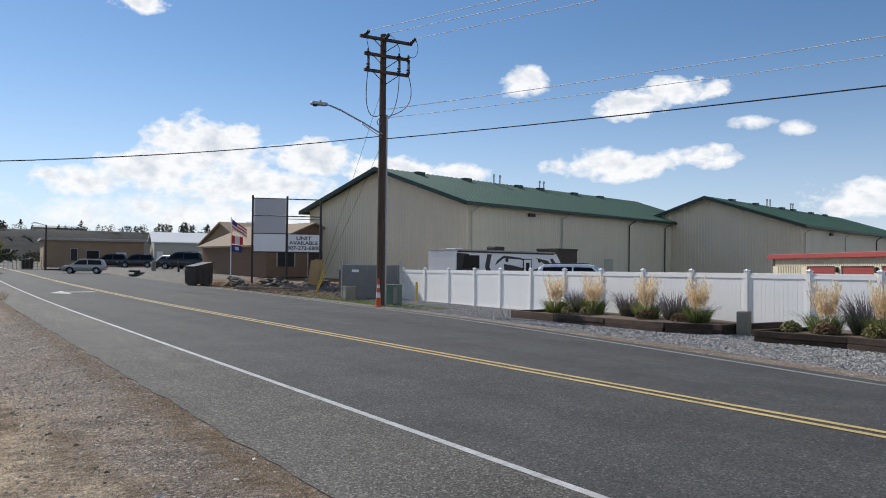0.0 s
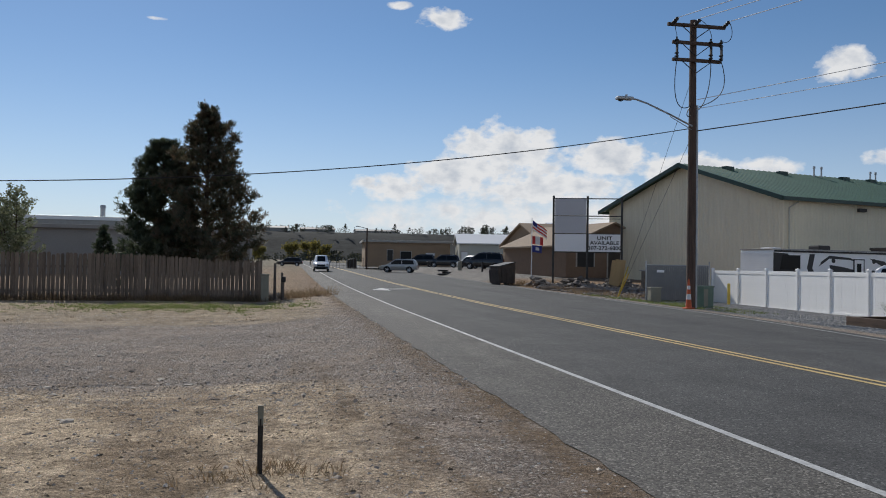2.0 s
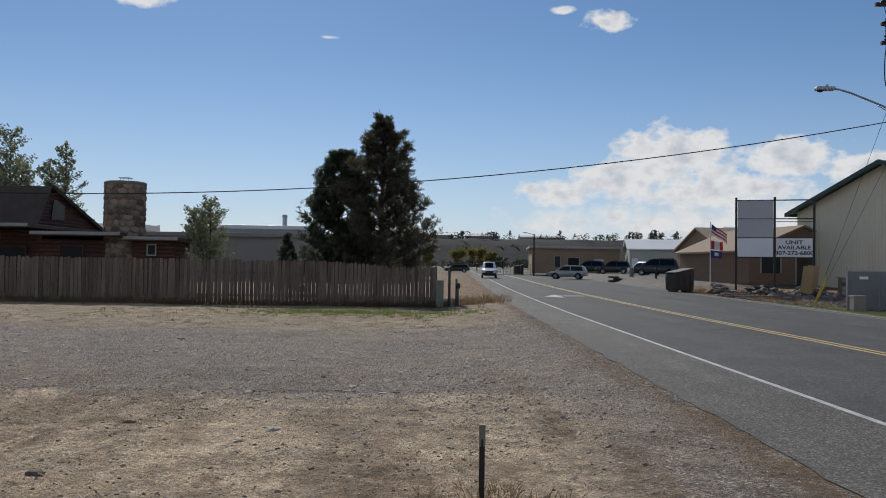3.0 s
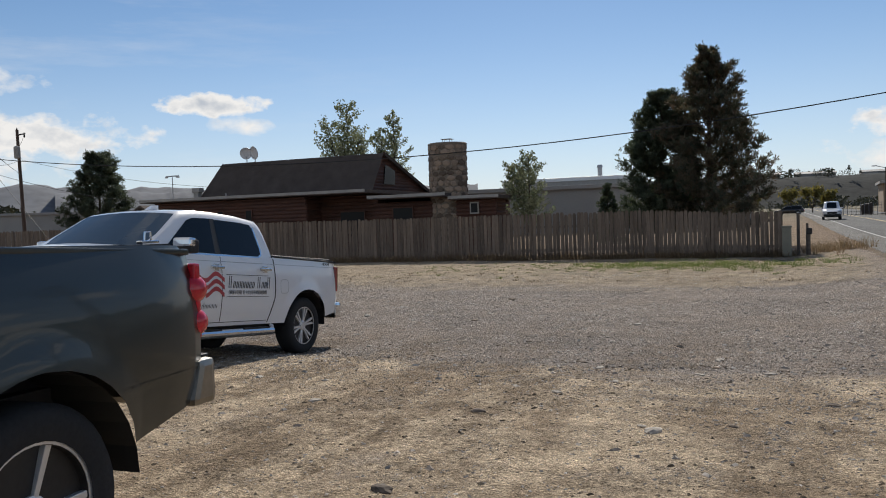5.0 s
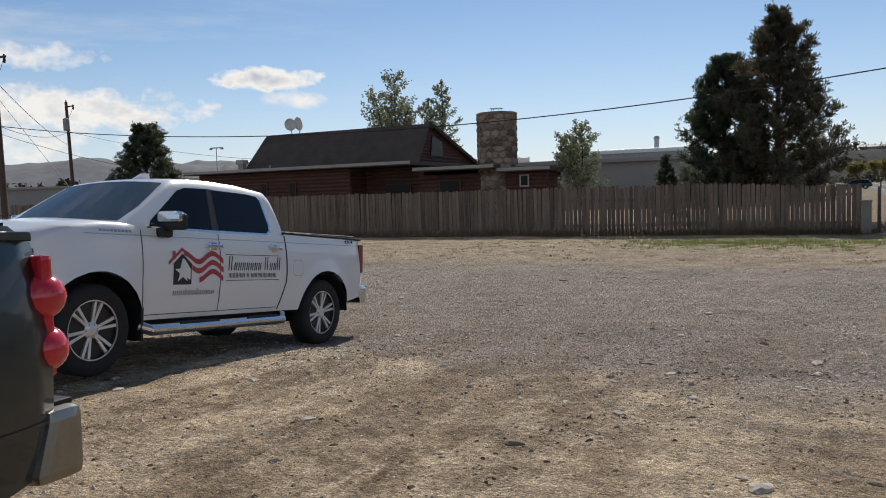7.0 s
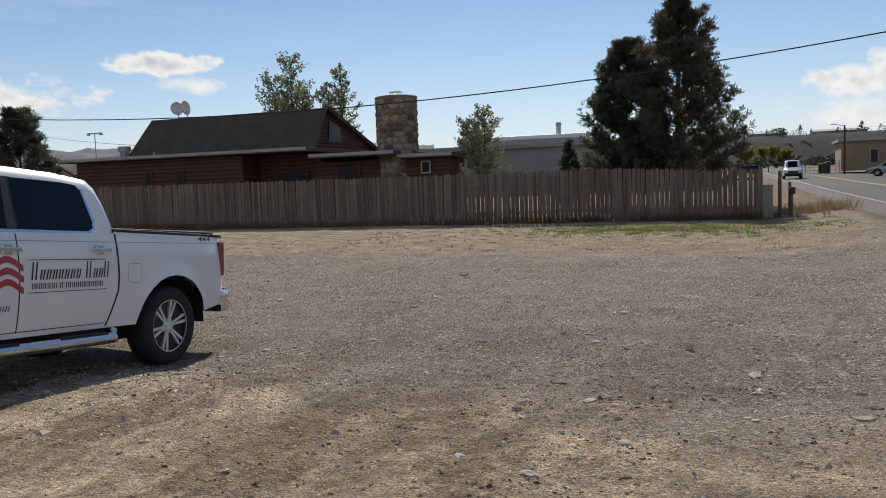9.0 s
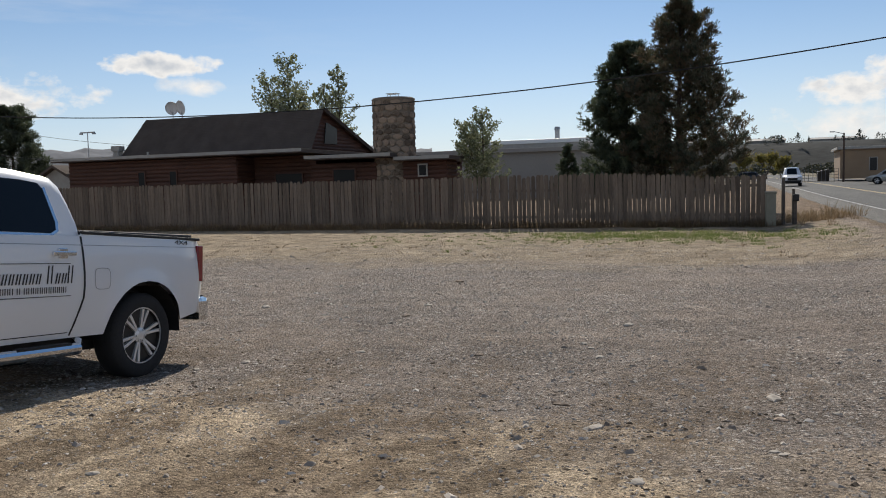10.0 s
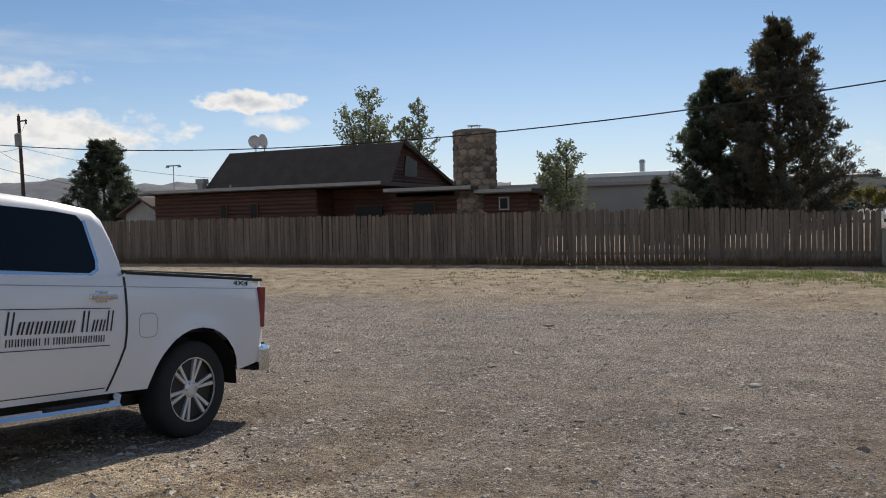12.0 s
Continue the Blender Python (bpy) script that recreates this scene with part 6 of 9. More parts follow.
    def bar(x0, x1, z0, z1, slant=0.0):
        bm.faces.new([bm.verts.new((x, s.wide(x, z) + 0.004, z)) for x, z in ((x0, z0), (x1, z0), (x1 - slant, z1), (x0 - slant, z1))])
    x = 1.865
    for word, tall in ((8, (0,)), (4, (0, 3))):
        for k in range(word):
            big = k in tall
            h, wdt = (0.155, 0.080) if big else (0.088, 0.060)
            bar(x, x - 0.016, 0.965, 0.965 + h, 0.024)
            bar(x - wdt * 0.52, x - wdt * 0.52 - 0.015, 0.965, 0.965 + h, 0.024)
            x -= wdt + 0.008
        x -= 0.05
        part("lettering_bar", bm, INK, t)
        bm = bmesh.new()
    x = 1.855
    for word in (6, 1, 10):
        for k in range(word):
            bar(x, x - 0.010, 0.885, 0.937)
            bar(x - 0.026, x - 0.035, 0.885, 0.937)
            x -= 0.046
        x -= 0.024
        part("lettering_bar", bm, INK, t)
        bm = bmesh.new()
    bar(1.90, 0.98, 1.134, 1.140)
    bar(1.90, 0.98, 0.853, 0.859)
    part("graphic_rule", bm, INK, t)
    bm = bmesh.new()
    x = 2.665
    for k in range(11):
        bar(x, x - 0.009, 0.712, 0.760 + (0.022 if k in (3, 6) else 0), 0.008)
        bar(x - 0.028, x - 0.037, 0.712, 0.757, 0.008)
        x -= 0.055
    part("lettering_bar", bm, INK, t)
    me = text_mesh("4X4", 0.085, 0.002)
    o = new("badge", me)
    me.materials.append(INK)
    o.parent = t
    o.matrix_basis = Matrix.Translation((-0.58, s.wide(-0.58, 1.345) + 0.003, 1.348)) @ Euler((math.pi / 2, 0, math.pi)).to_matrix().to_4x4() @ Matrix.Diagonal((1.5, 0.75, 1, 1))
    bm = bmesh.new()
    for k in range(9):
        bm.faces.new([bm.verts.new((x, s.wide(x, z) + 0.004, z)) for x, z in ((3.55 - k * 0.043, 1.325), (3.517 - k * 0.043, 1.325), (3.517 - k * 0.043, 1.347), (3.55 - k * 0.043, 1.347))])
    part("badge", bm, GALV, t)
    return t


white_pickup()


def grey_pickup():
    s = Spec(3.57, -1.080, 4.55, 1.0,
             [(-1.080, 1.42), (-1.000, 1.475), (-0.45, 1.49), (0.75, 1.51), (0.80, 1.49), (2.9, 1.49), (3.3, 1.49), (4.2, 1.39), (4.55, 1.19)],
             [(-1.080, 0.69), (-0.5, 0.58), (0.55, 0.54), (3.0, 0.54), (4.55, 0.54)],
             [(0.76, 1.48), (0.90, 1.84), (1.05, 1.95), (1.7, 2.01), (2.1, 1.97), (2.95, 1.49)],
             1.475, 0.70, 0.45, 0.57, 0.06, 1.0)
    heading = Vector((0.06, -0.998, 0.01)).normalized()
    Y = Vector((0, 0, 1)).cross(heading).normalized()
    tail = Vector((-4.11, 6.33, 0))
    o = tail + heading * 1.05 - Y * 0.97
    m = frame_matrix((o.x, o.y, -0.02), (o.x + heading.x, o.y + heading.y, -0.02 + heading.z), 0.0, 0.0)
    t = base("pickup_truck", m, "dark grey-green metallic pickup with red tail lamps, parked on packed sand", "pickup truck")
    bm, keep, cols = vehicle_shell(s, 14)
    add_lid(bm, keep, cols, min(keep, key=lambda v: abs(v - 2.9)), s.nose, 0.08)
    cap_end(bm, keep, cols, keep[-1])
    cap_end(bm, keep, cols, keep[0])
    bmesh.ops.recalc_face_normals(bm, faces=bm.faces[:])
    part("body", bm, PAINT_GREY, t, "dark grey metallic body", True)
    yw = greenhouse(s, t, PAINT_GREY)
    wheel_wells(s, t)
    bed_walls(s, t, -1.080, 0.76, PAINT_GREY, 0.52)
    for side in (1, -1):
        part("window", side_panel([(2.65, 1.51), (2.05, 1.89), (1.1, 1.89), (1.0, 1.51)], yw, 0.006, 0.006, side), GLASS, t)
        for c in (0, 3.57):
            make_wheel(t, c, side * 0.83, 0.44, 0.28, side, ALLOY, 5)
        # two-lobed tail lamp wrapped round the corner
        for zc in (1.245, 1.075):
            bm = bmesh.new()
            bmesh.ops.create_uvsphere(bm, u_segments=18, v_segments=12, radius=1)
            for v in bm.verts:
                v.co = Vector((-1.092 + v.co.x * 0.085, side * (0.885 + v.co.y * 0.09), zc + v.co.z * 0.08))
            part("tail_lamp", bm, LAMP_RED, t, "round-lobed red tail lamp", True)
        bm = bmesh.new()
        box(bm, -1.105, -1.060, min(side * 0.82, side * 0.945), max(side * 0.82, side * 0.945), 0.99, 1.38, 0.015)
        part("lamp_housing", bm, LAMP_RED, t)
        part("crease", strip_along(-1.050, -0.5, 0.845, 0.014, s, 0.003, side, 10), PAINT_GREY, t)
        bm = bmesh.new()
        zr = 1.485
        yk = side * (s.wide(-0.720, zr) - 0.05)
        box(bm, -0.880, -0.760, yk - 0.02, yk + 0.02, zr + 0.005, zr + 0.02, 0.004)
        path_tube(bm, [(-0.845, yk, zr + 0.02), (-0.840, yk, zr + 0.06), (-0.800, yk, zr + 0.06), (-0.795, yk, zr + 0.02)], 0.006, 6)
        part("tie_down", bm, CHROME, t, "small chrome tie-down loop")
    bm = bmesh.new()
    box(bm, -1.115, -1.070, -0.79, 0.79, 0.89, 1.45, 0.02)
    part("tailgate", bm, PAINT_GREY, t)
    bm = bmesh.new()
    vs = box(bm, -1.180, -1.040, -0.97, 0.97, 0.65, 0.89, 0.04)
    for v in vs:
        if v.co.x > -1.120 and abs(v.co.y) > 0.9 and v.co.z < 0.77:
            v.co.x += 0.05
    rb = part("rear_bumper", bm, BUMPER, t, "chrome rear bumper")
    bm = bmesh.new()
    box(bm, -1.170, -1.060, -0.93, 0.93, 0.885, 0.905, 0.008)
    part("step_pad", bm, BLACK, rb)
    part("windshield", cross_panel((2.88, 1.53), (2.15, 1.955), 0.86, 0.70, 0.008, 0.04), SCREEN, t)
    part("rear_window", cross_panel((0.85, 1.59), (1.0, 1.89), 0.78, 0.66, 0.012, 0.01), GLASS, t)
    bm = bmesh.new()
    box(bm, 4.48, 4.62, -0.75, 0.75, 0.79, 1.19, 0.04)
    part("grille", bm, CHROME, t)
    return t


grey_pickup()


def wagon(m, paint, label, name="suv", h=1.75, length=4.7, group="", pickup=False, rack=True):
    """A parked estate-like vehicle seen from afar."""
    wb = length * 0.58
    tail, nose = -length * 0.2, length * 0.8
    tl = tail + 0.02
    belt = h * 0.60
    green = [(tl + 0.05, belt), (tl + 0.25, h * 0.9), (tl + 0.5, h * 0.985), (wb * 0.55, h), (wb * 0.68, h * 0.96), (wb * 1.0, belt)] if not pickup else [(wb * 0.22, belt), (wb * 0.27, h * 0.95), (wb * 0.45, h), (wb * 0.6, h * 0.97), (wb * 0.85, belt)]
    s = Spec(wb, tail, nose, 0.92, [(tail, belt * 0.9), (tail + 0.1, belt), (wb * 0.98, belt), (nose - 0.35, belt * 0.86), (nose, belt * 0.7)], [(tail, 0.42), (0, 0.3), (wb, 0.3), (nose, 0.36)], green, belt - 0.005, 0.66, 0.35, 0.43, 0.05, 0.75)
    t = base(name, m, label, "car" if name != "pickup_truck" else "pickup truck", group)
    bm, keep, cols = vehicle_shell(s, 5)
    add_lid(bm, keep, cols, tail, nose, 0.03, n=4)
    cap_end(bm, keep, cols, keep[-1])
    cap_end(bm, keep, cols, keep[0])
    bmesh.ops.recalc_face_normals(bm, faces=bm.faces[:])
    part("body", bm, paint, t, "", True)
    yw = greenhouse(s, t, paint, 4)
    wheel_wells(s, t)
    g0, g1 = green[1], green[-2]
    for side in (1, -1):
        x0, x1 = green[0][0] + 0.25, green[-1][0] - 0.25
        zt = h * 0.925
        xm = (x0 + x1) / 2
        part("window", side_panel([(x0 + 0.02, belt + 0.04), (x0 + 0.2, zt), (xm - 0.04, zt + 0.02), (xm - 0.04, belt + 0.04)], yw, 0.006, 0.006, side), GLASS, t)
        part("window", side_panel([(xm + 0.04, belt + 0.04), (xm + 0.04, zt + 0.02), (green[-2][0] - 0.08, zt), (x1 - 0.02, belt + 0.04)], yw, 0.006, 0.006, side), GLASS, t)
        for c in (0, wb):
            make_wheel(t, c, side * 0.78, 0.35, 0.22, side, ALLOY, 10, detail=False)
        bm = bmesh.new()
        box(bm, nose - 0.22, nose - 0.04, min(side * 0.5, side * 0.8), max(side * 0.5, side * 0.8), belt * 0.66, belt * 0.78, 0.03)
        part("head_lamp", bm, FASCIA, t)
        bm = bmesh.new()
        box(bm, tail - 0.02, tail + 0.1, min(side * 0.66, side * 0.86), max(side * 0.66, side * 0.86), belt * 0.68, belt * 0.9, 0.02)
        part("tail_lamp", bm, LAMP_RED, t)
        bm = bmesh.new()
        box(bm, wb * 0.82, wb * 0.88, min(side * 0.88, side * 1.05), max(side * 0.88, side * 1.05), belt + 0.02, belt + 0.16, 0.02)
        part("mirror", bm, paint, t)
        if rack and not pickup:
            bm = bmesh.new()
            tube(bm, (tl + 0.5, side * 0.58, h + 0.05), (wb * 0.55, side * 0.58, h + 0.05), 0.02)
            part("roof_rack", bm, DARK, t)
    part("windshield", cross_panel((green[-1][0] - 0.06, belt + 0.04), (green[-2][0] + 0.03, h * 0.95), 0.78, 0.64, 0.008, 0.03), GLASS, t)
    part("rear_window", cross_panel((green[0][0] + 0.07, belt + 0.08), (green[1][0] + 0.01, h * 0.88), 0.72, 0.62, 0.012, 0.01), GLASS, t)
    bm = bmesh.new()
    box(bm, nose - 0.08, nose + 0.06, -0.8, 0.8, 0.36, 0.58, 0.04)
    part("front_bumper", bm, BLACK, t)
    bm = bmesh.new()
    box(bm, nose - 0.05, nose + 0.03, -0.45, 0.45, 0.6, belt * 0.74, 0.02)
    part("grille", bm, BLACK, t)
    return t


def on_land(x, y, yaw, dz=0.0):
    return pose(x, y, land(x, y) + dz, 0, 0, yaw)

# ---- utility poles and wires ----
def wire(name, pts, r=0.012, label="thin dark overhead cable", material=None):
    bm = bmesh.new()
    path_tube(bm, pts, r, 6)
    return tagged(link(name, bm, material or DARK), label, "cable")


def hang(a, b, sag, n=24):
    a, b = Vector(a), Vector(b)
    return [a.lerp(b, k / n) + Vector((0, 0, -4 * sag * (k / n) * (1 - k / n))) for k in range(n + 1)]


PX, PY, PZ = 14.95, 29.4, -0.24


def main_pole():
    p = base("utility_pole", pose(PX, PY, PZ), "tall brown wooden utility pole with crossarms, switches and street lamp", "utility pole")
    bm = bmesh.new()
    lathe(bm, [(0.175 - 0.0125 * k, k * 2.82 - (0.15 if k == 0 else 0)) for k in range(5)], 16)
    part("shaft", bm, POLE_WOOD, p, "weathered creosoted pole shaft")
    for z, x0, x1, y in ((10.95, -1.15, 1.22, -0.2), (10.28, -0.95, 1.05, -0.2), (9.62, -0.95, 1.05, -0.2)):
        bm = bmesh.new()
        box(bm, x0, x1, y - 0.06, y + 0.06, z, z + 0.12, 0.01)
        arm = part("crossarm", bm, POLE_WOOD, p)
        for s in (-1, 1):
            bm = bmesh.new()
            tube(bm, (s * 0.62, y - 0.07, z + 0.02), (s * 0.02, y - 0.03, z - 0.42), 0.018, n=6)
            part("brace", bm, DARK, arm)
    # fused cutouts between the lower arms
    for x in (-0.85, 0.55, 0.98):
        bm = bmesh.new()
        tube(bm, (x, -0.34, 9.66), (x, -0.34, 10.5), 0.035, n=8)
        for z in (9.72, 9.84, 10.2, 10.34):
            lathe(bm, [(0.035, z), (0.085, z + 0.03), (0.085, z + 0.05), (0.035, z + 0.08)], 10, "Z", Matrix.Translation((x, -0.34, 0)))
        box(bm, x - 0.03, x + 0.03, -0.42, -0.34, 9.68, 10.3)
        part("cutout_switch", bm, DARK, p)
    # strain insulators at the top arm
    for x in (-1.0, -0.1, 1.1):
        bm = bmesh.new()
        for k in range(3):
            y = -0.34 - 0.13 * k
            lathe(bm, [(0.02, y), (0.075, y - 0.02), (0.075, y - 0.05), (0.02, y - 0.08)], 10, "Y", Matrix.Translation((x, 0, 11.02 + 0.03 * k)))
        tube(bm, (x, -0.2, 11.0), (x, -0.72, 11.13), 0.015, n=6)
        bmesh.ops.recalc_face_normals(bm, faces=bm.faces[:])
        part("insulator", bm, DARK, p)
    # loops of lead wire
    def loop(pts, r=0.016):
        bm = bmesh.new()
        path_tube(bm, pts, r, 6)
        part("lead_wire", bm, DARK, p)
    def curve(a, b, c, d, n=14):
        a, b, c, d = (Vector(v) for v in (a, b, c, d))
        return [(1 - t) ** 3 * a + 3 * t * (1 - t) ** 2 * b + 3 * t * t * (1 - t) * c + t ** 3 * d for t in (k / n for k in range(n + 1))]
    loop(curve((-0.85, -0.36, 9.66), (-1.15, -0.4, 7.6), (-0.55, -0.3, 7.7), (-0.15, -0.2, 7.95)))
    loop(curve((0.98, -0.36, 9.66), (1.45, -0.4, 8.3), (0.6, -0.3, 8.1), (0.15, -0.2, 7.9)))
    loop(curve((0.55, -0.36, 9.66), (0.55, -0.4, 8.6), (0.35, -0.3, 8.0), (0.15, -0.2, 7.8)))
    loop(curve((-0.15, -0.2, 7.95), (-0.5, -0.25, 7.6), (-0.3, -0.2, 7.4), (-0.12, -0.15, 7.6)))
    loop(curve((1.1, -0.7, 11.1), (1.5, -0.6, 10.6), (1.2, -0.4, 10.2), (0.98, -0.34, 10.5)), 0.012)
    loop(curve((-0.1, -0.7, 11.1), (0.5, -0.6, 10.9), (0.6, -0.4, 10.3), (0.55, -0.34, 10.5)), 0.012)
    loop(curve((-1.0, -0.5, 11.0), (-1.0, -0.5, 10.6), (-0.85, -0.4, 10.6), (-0.85, -0.34, 10.5)), 0.012)
    # conduit down the shaft
    bm = bmesh.new()
    path_tube(bm, [(0.2, -0.04, 0), (0.17, -0.04, 8.0)], 0.05, 8)
    part("conduit", bm, GALV, p)
    # street lamp
    bm = bmesh.new()
    path_tube(bm, [(0, -0.1, 7.15), (-0.9, -0.1, 7.55), (-1.9, -0.1, 7.95), (-2.35, -0.1, 8.08), (-2.6, -0.1, 8.1)], 0.035, 8)
    arm = part("lamp_arm", bm, GALV, p, "galvanised street lamp arm")
    bm = bmesh.new()
    tube(bm, (0, -0.1, 7.0), (-1.0, -0.1, 7.52), 0.015, n=6)
    part("stay", bm, GALV, arm)
    bm = bmesh.new()
    box(bm, -3.15, -2.5, -0.24, 0.04, 8.04, 8.16, 0.04)
    lathe(bm, [(0.05, 8.16), (0.05, 8.24)], 8, "Z", Matrix.Translation((-2.75, -0.1, 0)))
    head = part("lamp_head", bm, GALV, arm)
    bm = bmesh.new()
    lathe(bm, [(0.02, 7.97), (0.09, 8.0), (0.11, 8.04)], 12, "Z", Matrix.Translation((-2.98, -0.1, 0)))
    part("clamp", bm, DARK, p)


main_pole()
for x, z in ((PX - 1.0, 10.87), (PX - 0.1, 10.9), (PX + 1.1, 10.87)):
    wire("overhead_wire", hang((x, PY - 0.7, z), (x + 16.0, -24.0, 11.2), 0.5), 0.014, "bright bare overhead conductor in sunlight", WIRE_BRIGHT)
wire("overhead_wire", hang((PX + 0.1, PY - 0.2, 7.95), (PX + 16.0, -24.0, 8.2), 0.5), 0.013, "bright bare overhead conductor in sunlight", WIRE_BRIGHT)
wire("overhead_wire", hang((PX + 0.1, PY - 0.2, 7.6), (PX + 17.5, -24.0, 7.75), 0.5), 0.011, "thin twisted overhead cable", WIRE_BRIGHT)
wire("overhead_wire", hang((PX + 0.1, PY - 0.2, 6.75), (PX + 17.5, -24.0, 6.9), 0.45), 0.02, "black bundled overhead cable", DARK)
wire("overhead_wire", hang((PX - 0.15, PY, 6.85), (-36.5, 29.3, 5.35), 2.15, 40), 0.017, "long sagging black service cable", DARK)
wire("overhead_wire", hang((-36.5, 29.3, 5.35), (-75.0, 33.0, 6.5), 0.8), 0.017, "long sagging black service cable", DARK)
# guy wires with yellow guards
for (gx, gy), z in (((16.25, 39.4), 8.9), ((16.6, 40.2), 6.6)):
    wire("guy_wire", [(PX, PY, z), (gx, gy, land(gx, gy))], 0.008, "taut steel guy wire")
    a, b = Vector((gx, gy, land(gx, gy))), Vector((PX, PY, z))
    bm = bmesh.new()
    tube(bm, a, a + (b - a).normalized() * 2.4, 0.032, n=10)
    tagged(link("guy_guard", bm, YELLOW), "yellow plastic guard on a guy wire", "guy guard")


def side_pole(x, y, top, lean, label, can=True):
    g = land(x, y)
    p = base("utility_pole", pose(x, y, g, 0, lean, 0), label, "utility pole")
    h = top - g
    bm = bmesh.new()
    tube(bm, (0, 0, -0.1), (0, 0, h), 0.16, 0.11, 12)
    part("shaft", bm, POLE_WOOD, p)
    if can:
        bm = bmesh.new()
        lathe(bm, [(0.2, h - 2.3), (0.24, h - 2.25), (0.24, h - 1.45), (0.2, h - 1.38), (0.06, h - 1.3)], 16, "Z", Matrix.Translation((0.2 if lean < 0 else -0.22, -0.3, 0)))
        part("transformer", bm, GREY_WALL, p)
    bm = bmesh.new()
    box(bm, -0.1, 0.85, -0.05, 0.05, h - 0.45, h - 0.36, 0.01)
    lathe(bm, [(0.04, h - 0.7), (0.07, h - 0.6), (0.04, h - 0.3)], 10, "Z", Matrix.Translation((0.75, 0, 0)))
    part("bracket", bm, DARK, p)
    bm = bmesh.new()
    lathe(bm, [(0.03, h), (0.06, h + 0.05), (0.03, h + 0.16)], 10, "Z", Matrix.Translation((0, 0, 0)))
    part("insulator", bm, DARK, p)
    bm = bmesh.new()
    path_tube(bm, hang((0.75, 0, h - 0.4), (0.1, -0.2, h - 1.4), 0.25, 8), 0.012, 6)
    part("lead_wire", bm, DARK, p)


side_pole(-36.5, 29.3, 8.85, -1.2, "dark wooden utility pole with transformer beside the fence")
side_pole(-56.3, 49.4, 9.9, -2.2, "farther leaning utility pole with small transformer")
wire("overhead_wire", hang((-36.5, 29.3, 7.3), (-56.3, 49.4, 6.3), 0.3), 0.015)
wire("overhead_wire", hang((-36.5, 29.3, 5.35), (-56.3, 49.4, 7.6), 0.5), 0.015)
wire("overhead_wire", hang((-56.3, 49.4, 7.5), (-36.8, 50.0, 4.4), 0.4), 0.012)
wire("overhead_wire", hang((-36.5, 29.3, 5.0), (-38.0, 43.9, 3.4), 0.4), 0.012)
wire("guy_wire", [(-36.5, 29.3, 6.6), (-31.5, 31.0, land(-31.5, 31.0))], 0.01, "taut steel guy wire")


# ---- sign ----
def pylon_sign():
    ox, oy = 17.85, 54.35
    g = land(ox, oy) + 0.15
    s = base("pylon_sign", pose(ox, oy, g + 0.19, 0, 0, -16.5), "tall dark-framed sign with blank grey panels and a lettered panel", "sign")
    W, H = 2.33, 5.75
    for u in (0, W, 2 * W):
        bm = bmesh.new()
        box(bm, u - 0.07, u + 0.07, -0.07, 0.07, -0.6, H + (0.15 if u < 2 * W else 0), 0.01)
        part("post", bm, DARK, s)
    rows = [(2.05, 3.25), (3.32, 4.48), (4.55, 5.68)]
    for z in (2.0, 3.27, 4.5, 5.70):
        for u in (0, W):
            bm = bmesh.new()
            box(bm, u + 0.072, u + W - 0.072, -0.04, 0.04, z - 0.03, z + 0.04, 0.005)
            part("rail", bm, DARK, s)
    bm = bmesh.new()
    box(bm, W + 0.072, 2 * W - 0.072, -0.03, 0.03, 4.30, 4.34)
    part("rail", bm, DARK, s)
    for k, (a, b) in enumerate(rows):
        bm = bmesh.new()
        box(bm, 0.09, W - 0.09, -0.06, 0.06, a, b, 0.01)
        part("panel", bm, PANEL_GREY if k else PANEL_PALE, s, "blank grey sign panel")
    bm = bmesh.new()
    box(bm, W + 0.09, 2 * W - 0.09, -0.06, 0.06, rows[0][0], rows[0][1], 0.01)
    pan = part("panel", bm, PANEL_PALE, s, "pale panel with black changeable letters")
    for txt, z, sx in (("UNIT", 2.98, 1.25), ("AVAILABLE", 2.65, 1.12), ("307-272-6800", 2.30, 1.12)):
        me = text_mesh(txt, 0.36, 0.004, 0.008)
        me.materials.append(INK)
        o = new("lettering", me)
        o.parent = pan
        o.matrix_basis = Matrix.Translation((1.5 * W, -0.066, z)) @ Euler((math.pi / 2, 0, 0)).to_matrix().to_4x4() @ Matrix.Diagonal((sx, 0.95, 1, 1))


pylon_sign()


# ---- roadside objects across the road ----
def put(name, bm, material, x, y, label, category, yaw=0, group="", dz=0.0):
    o = link(name, bm, material)
    o.matrix_basis = on_land(x, y, yaw, dz)
    return tagged(o, label, category, group)


def traffic_cone():
    c = base("traffic_cone", on_land(14.45, 28.6, 0), "tall orange traffic cone with faded white bands by the pole", "traffic cone")
    bm = bmesh.new()
    box(bm, -0.17, 0.17, -0.17, 0.17, 0, 0.05, 0.02)
    part("foot", bm, ORANGE, c)
    zs = [(0.05, 0.115), (0.35, 0.09), (0.55, 0.075), (0.72, 0.06), (0.86, 0.05), (1.1, 0.03)]
    for k, ((z0, r0), (z1, r1)) in enumerate(zip(zs, zs[1:])):
        bm = bmesh.new()
        tube(bm, (0, 0, z0), (0, 0, z1), r0, r1, 16)
        part("band" if k in (1, 3) else "cone", bm, FLAG_WHITE if k in (1, 3) else ORANGE, c)


traffic_cone()


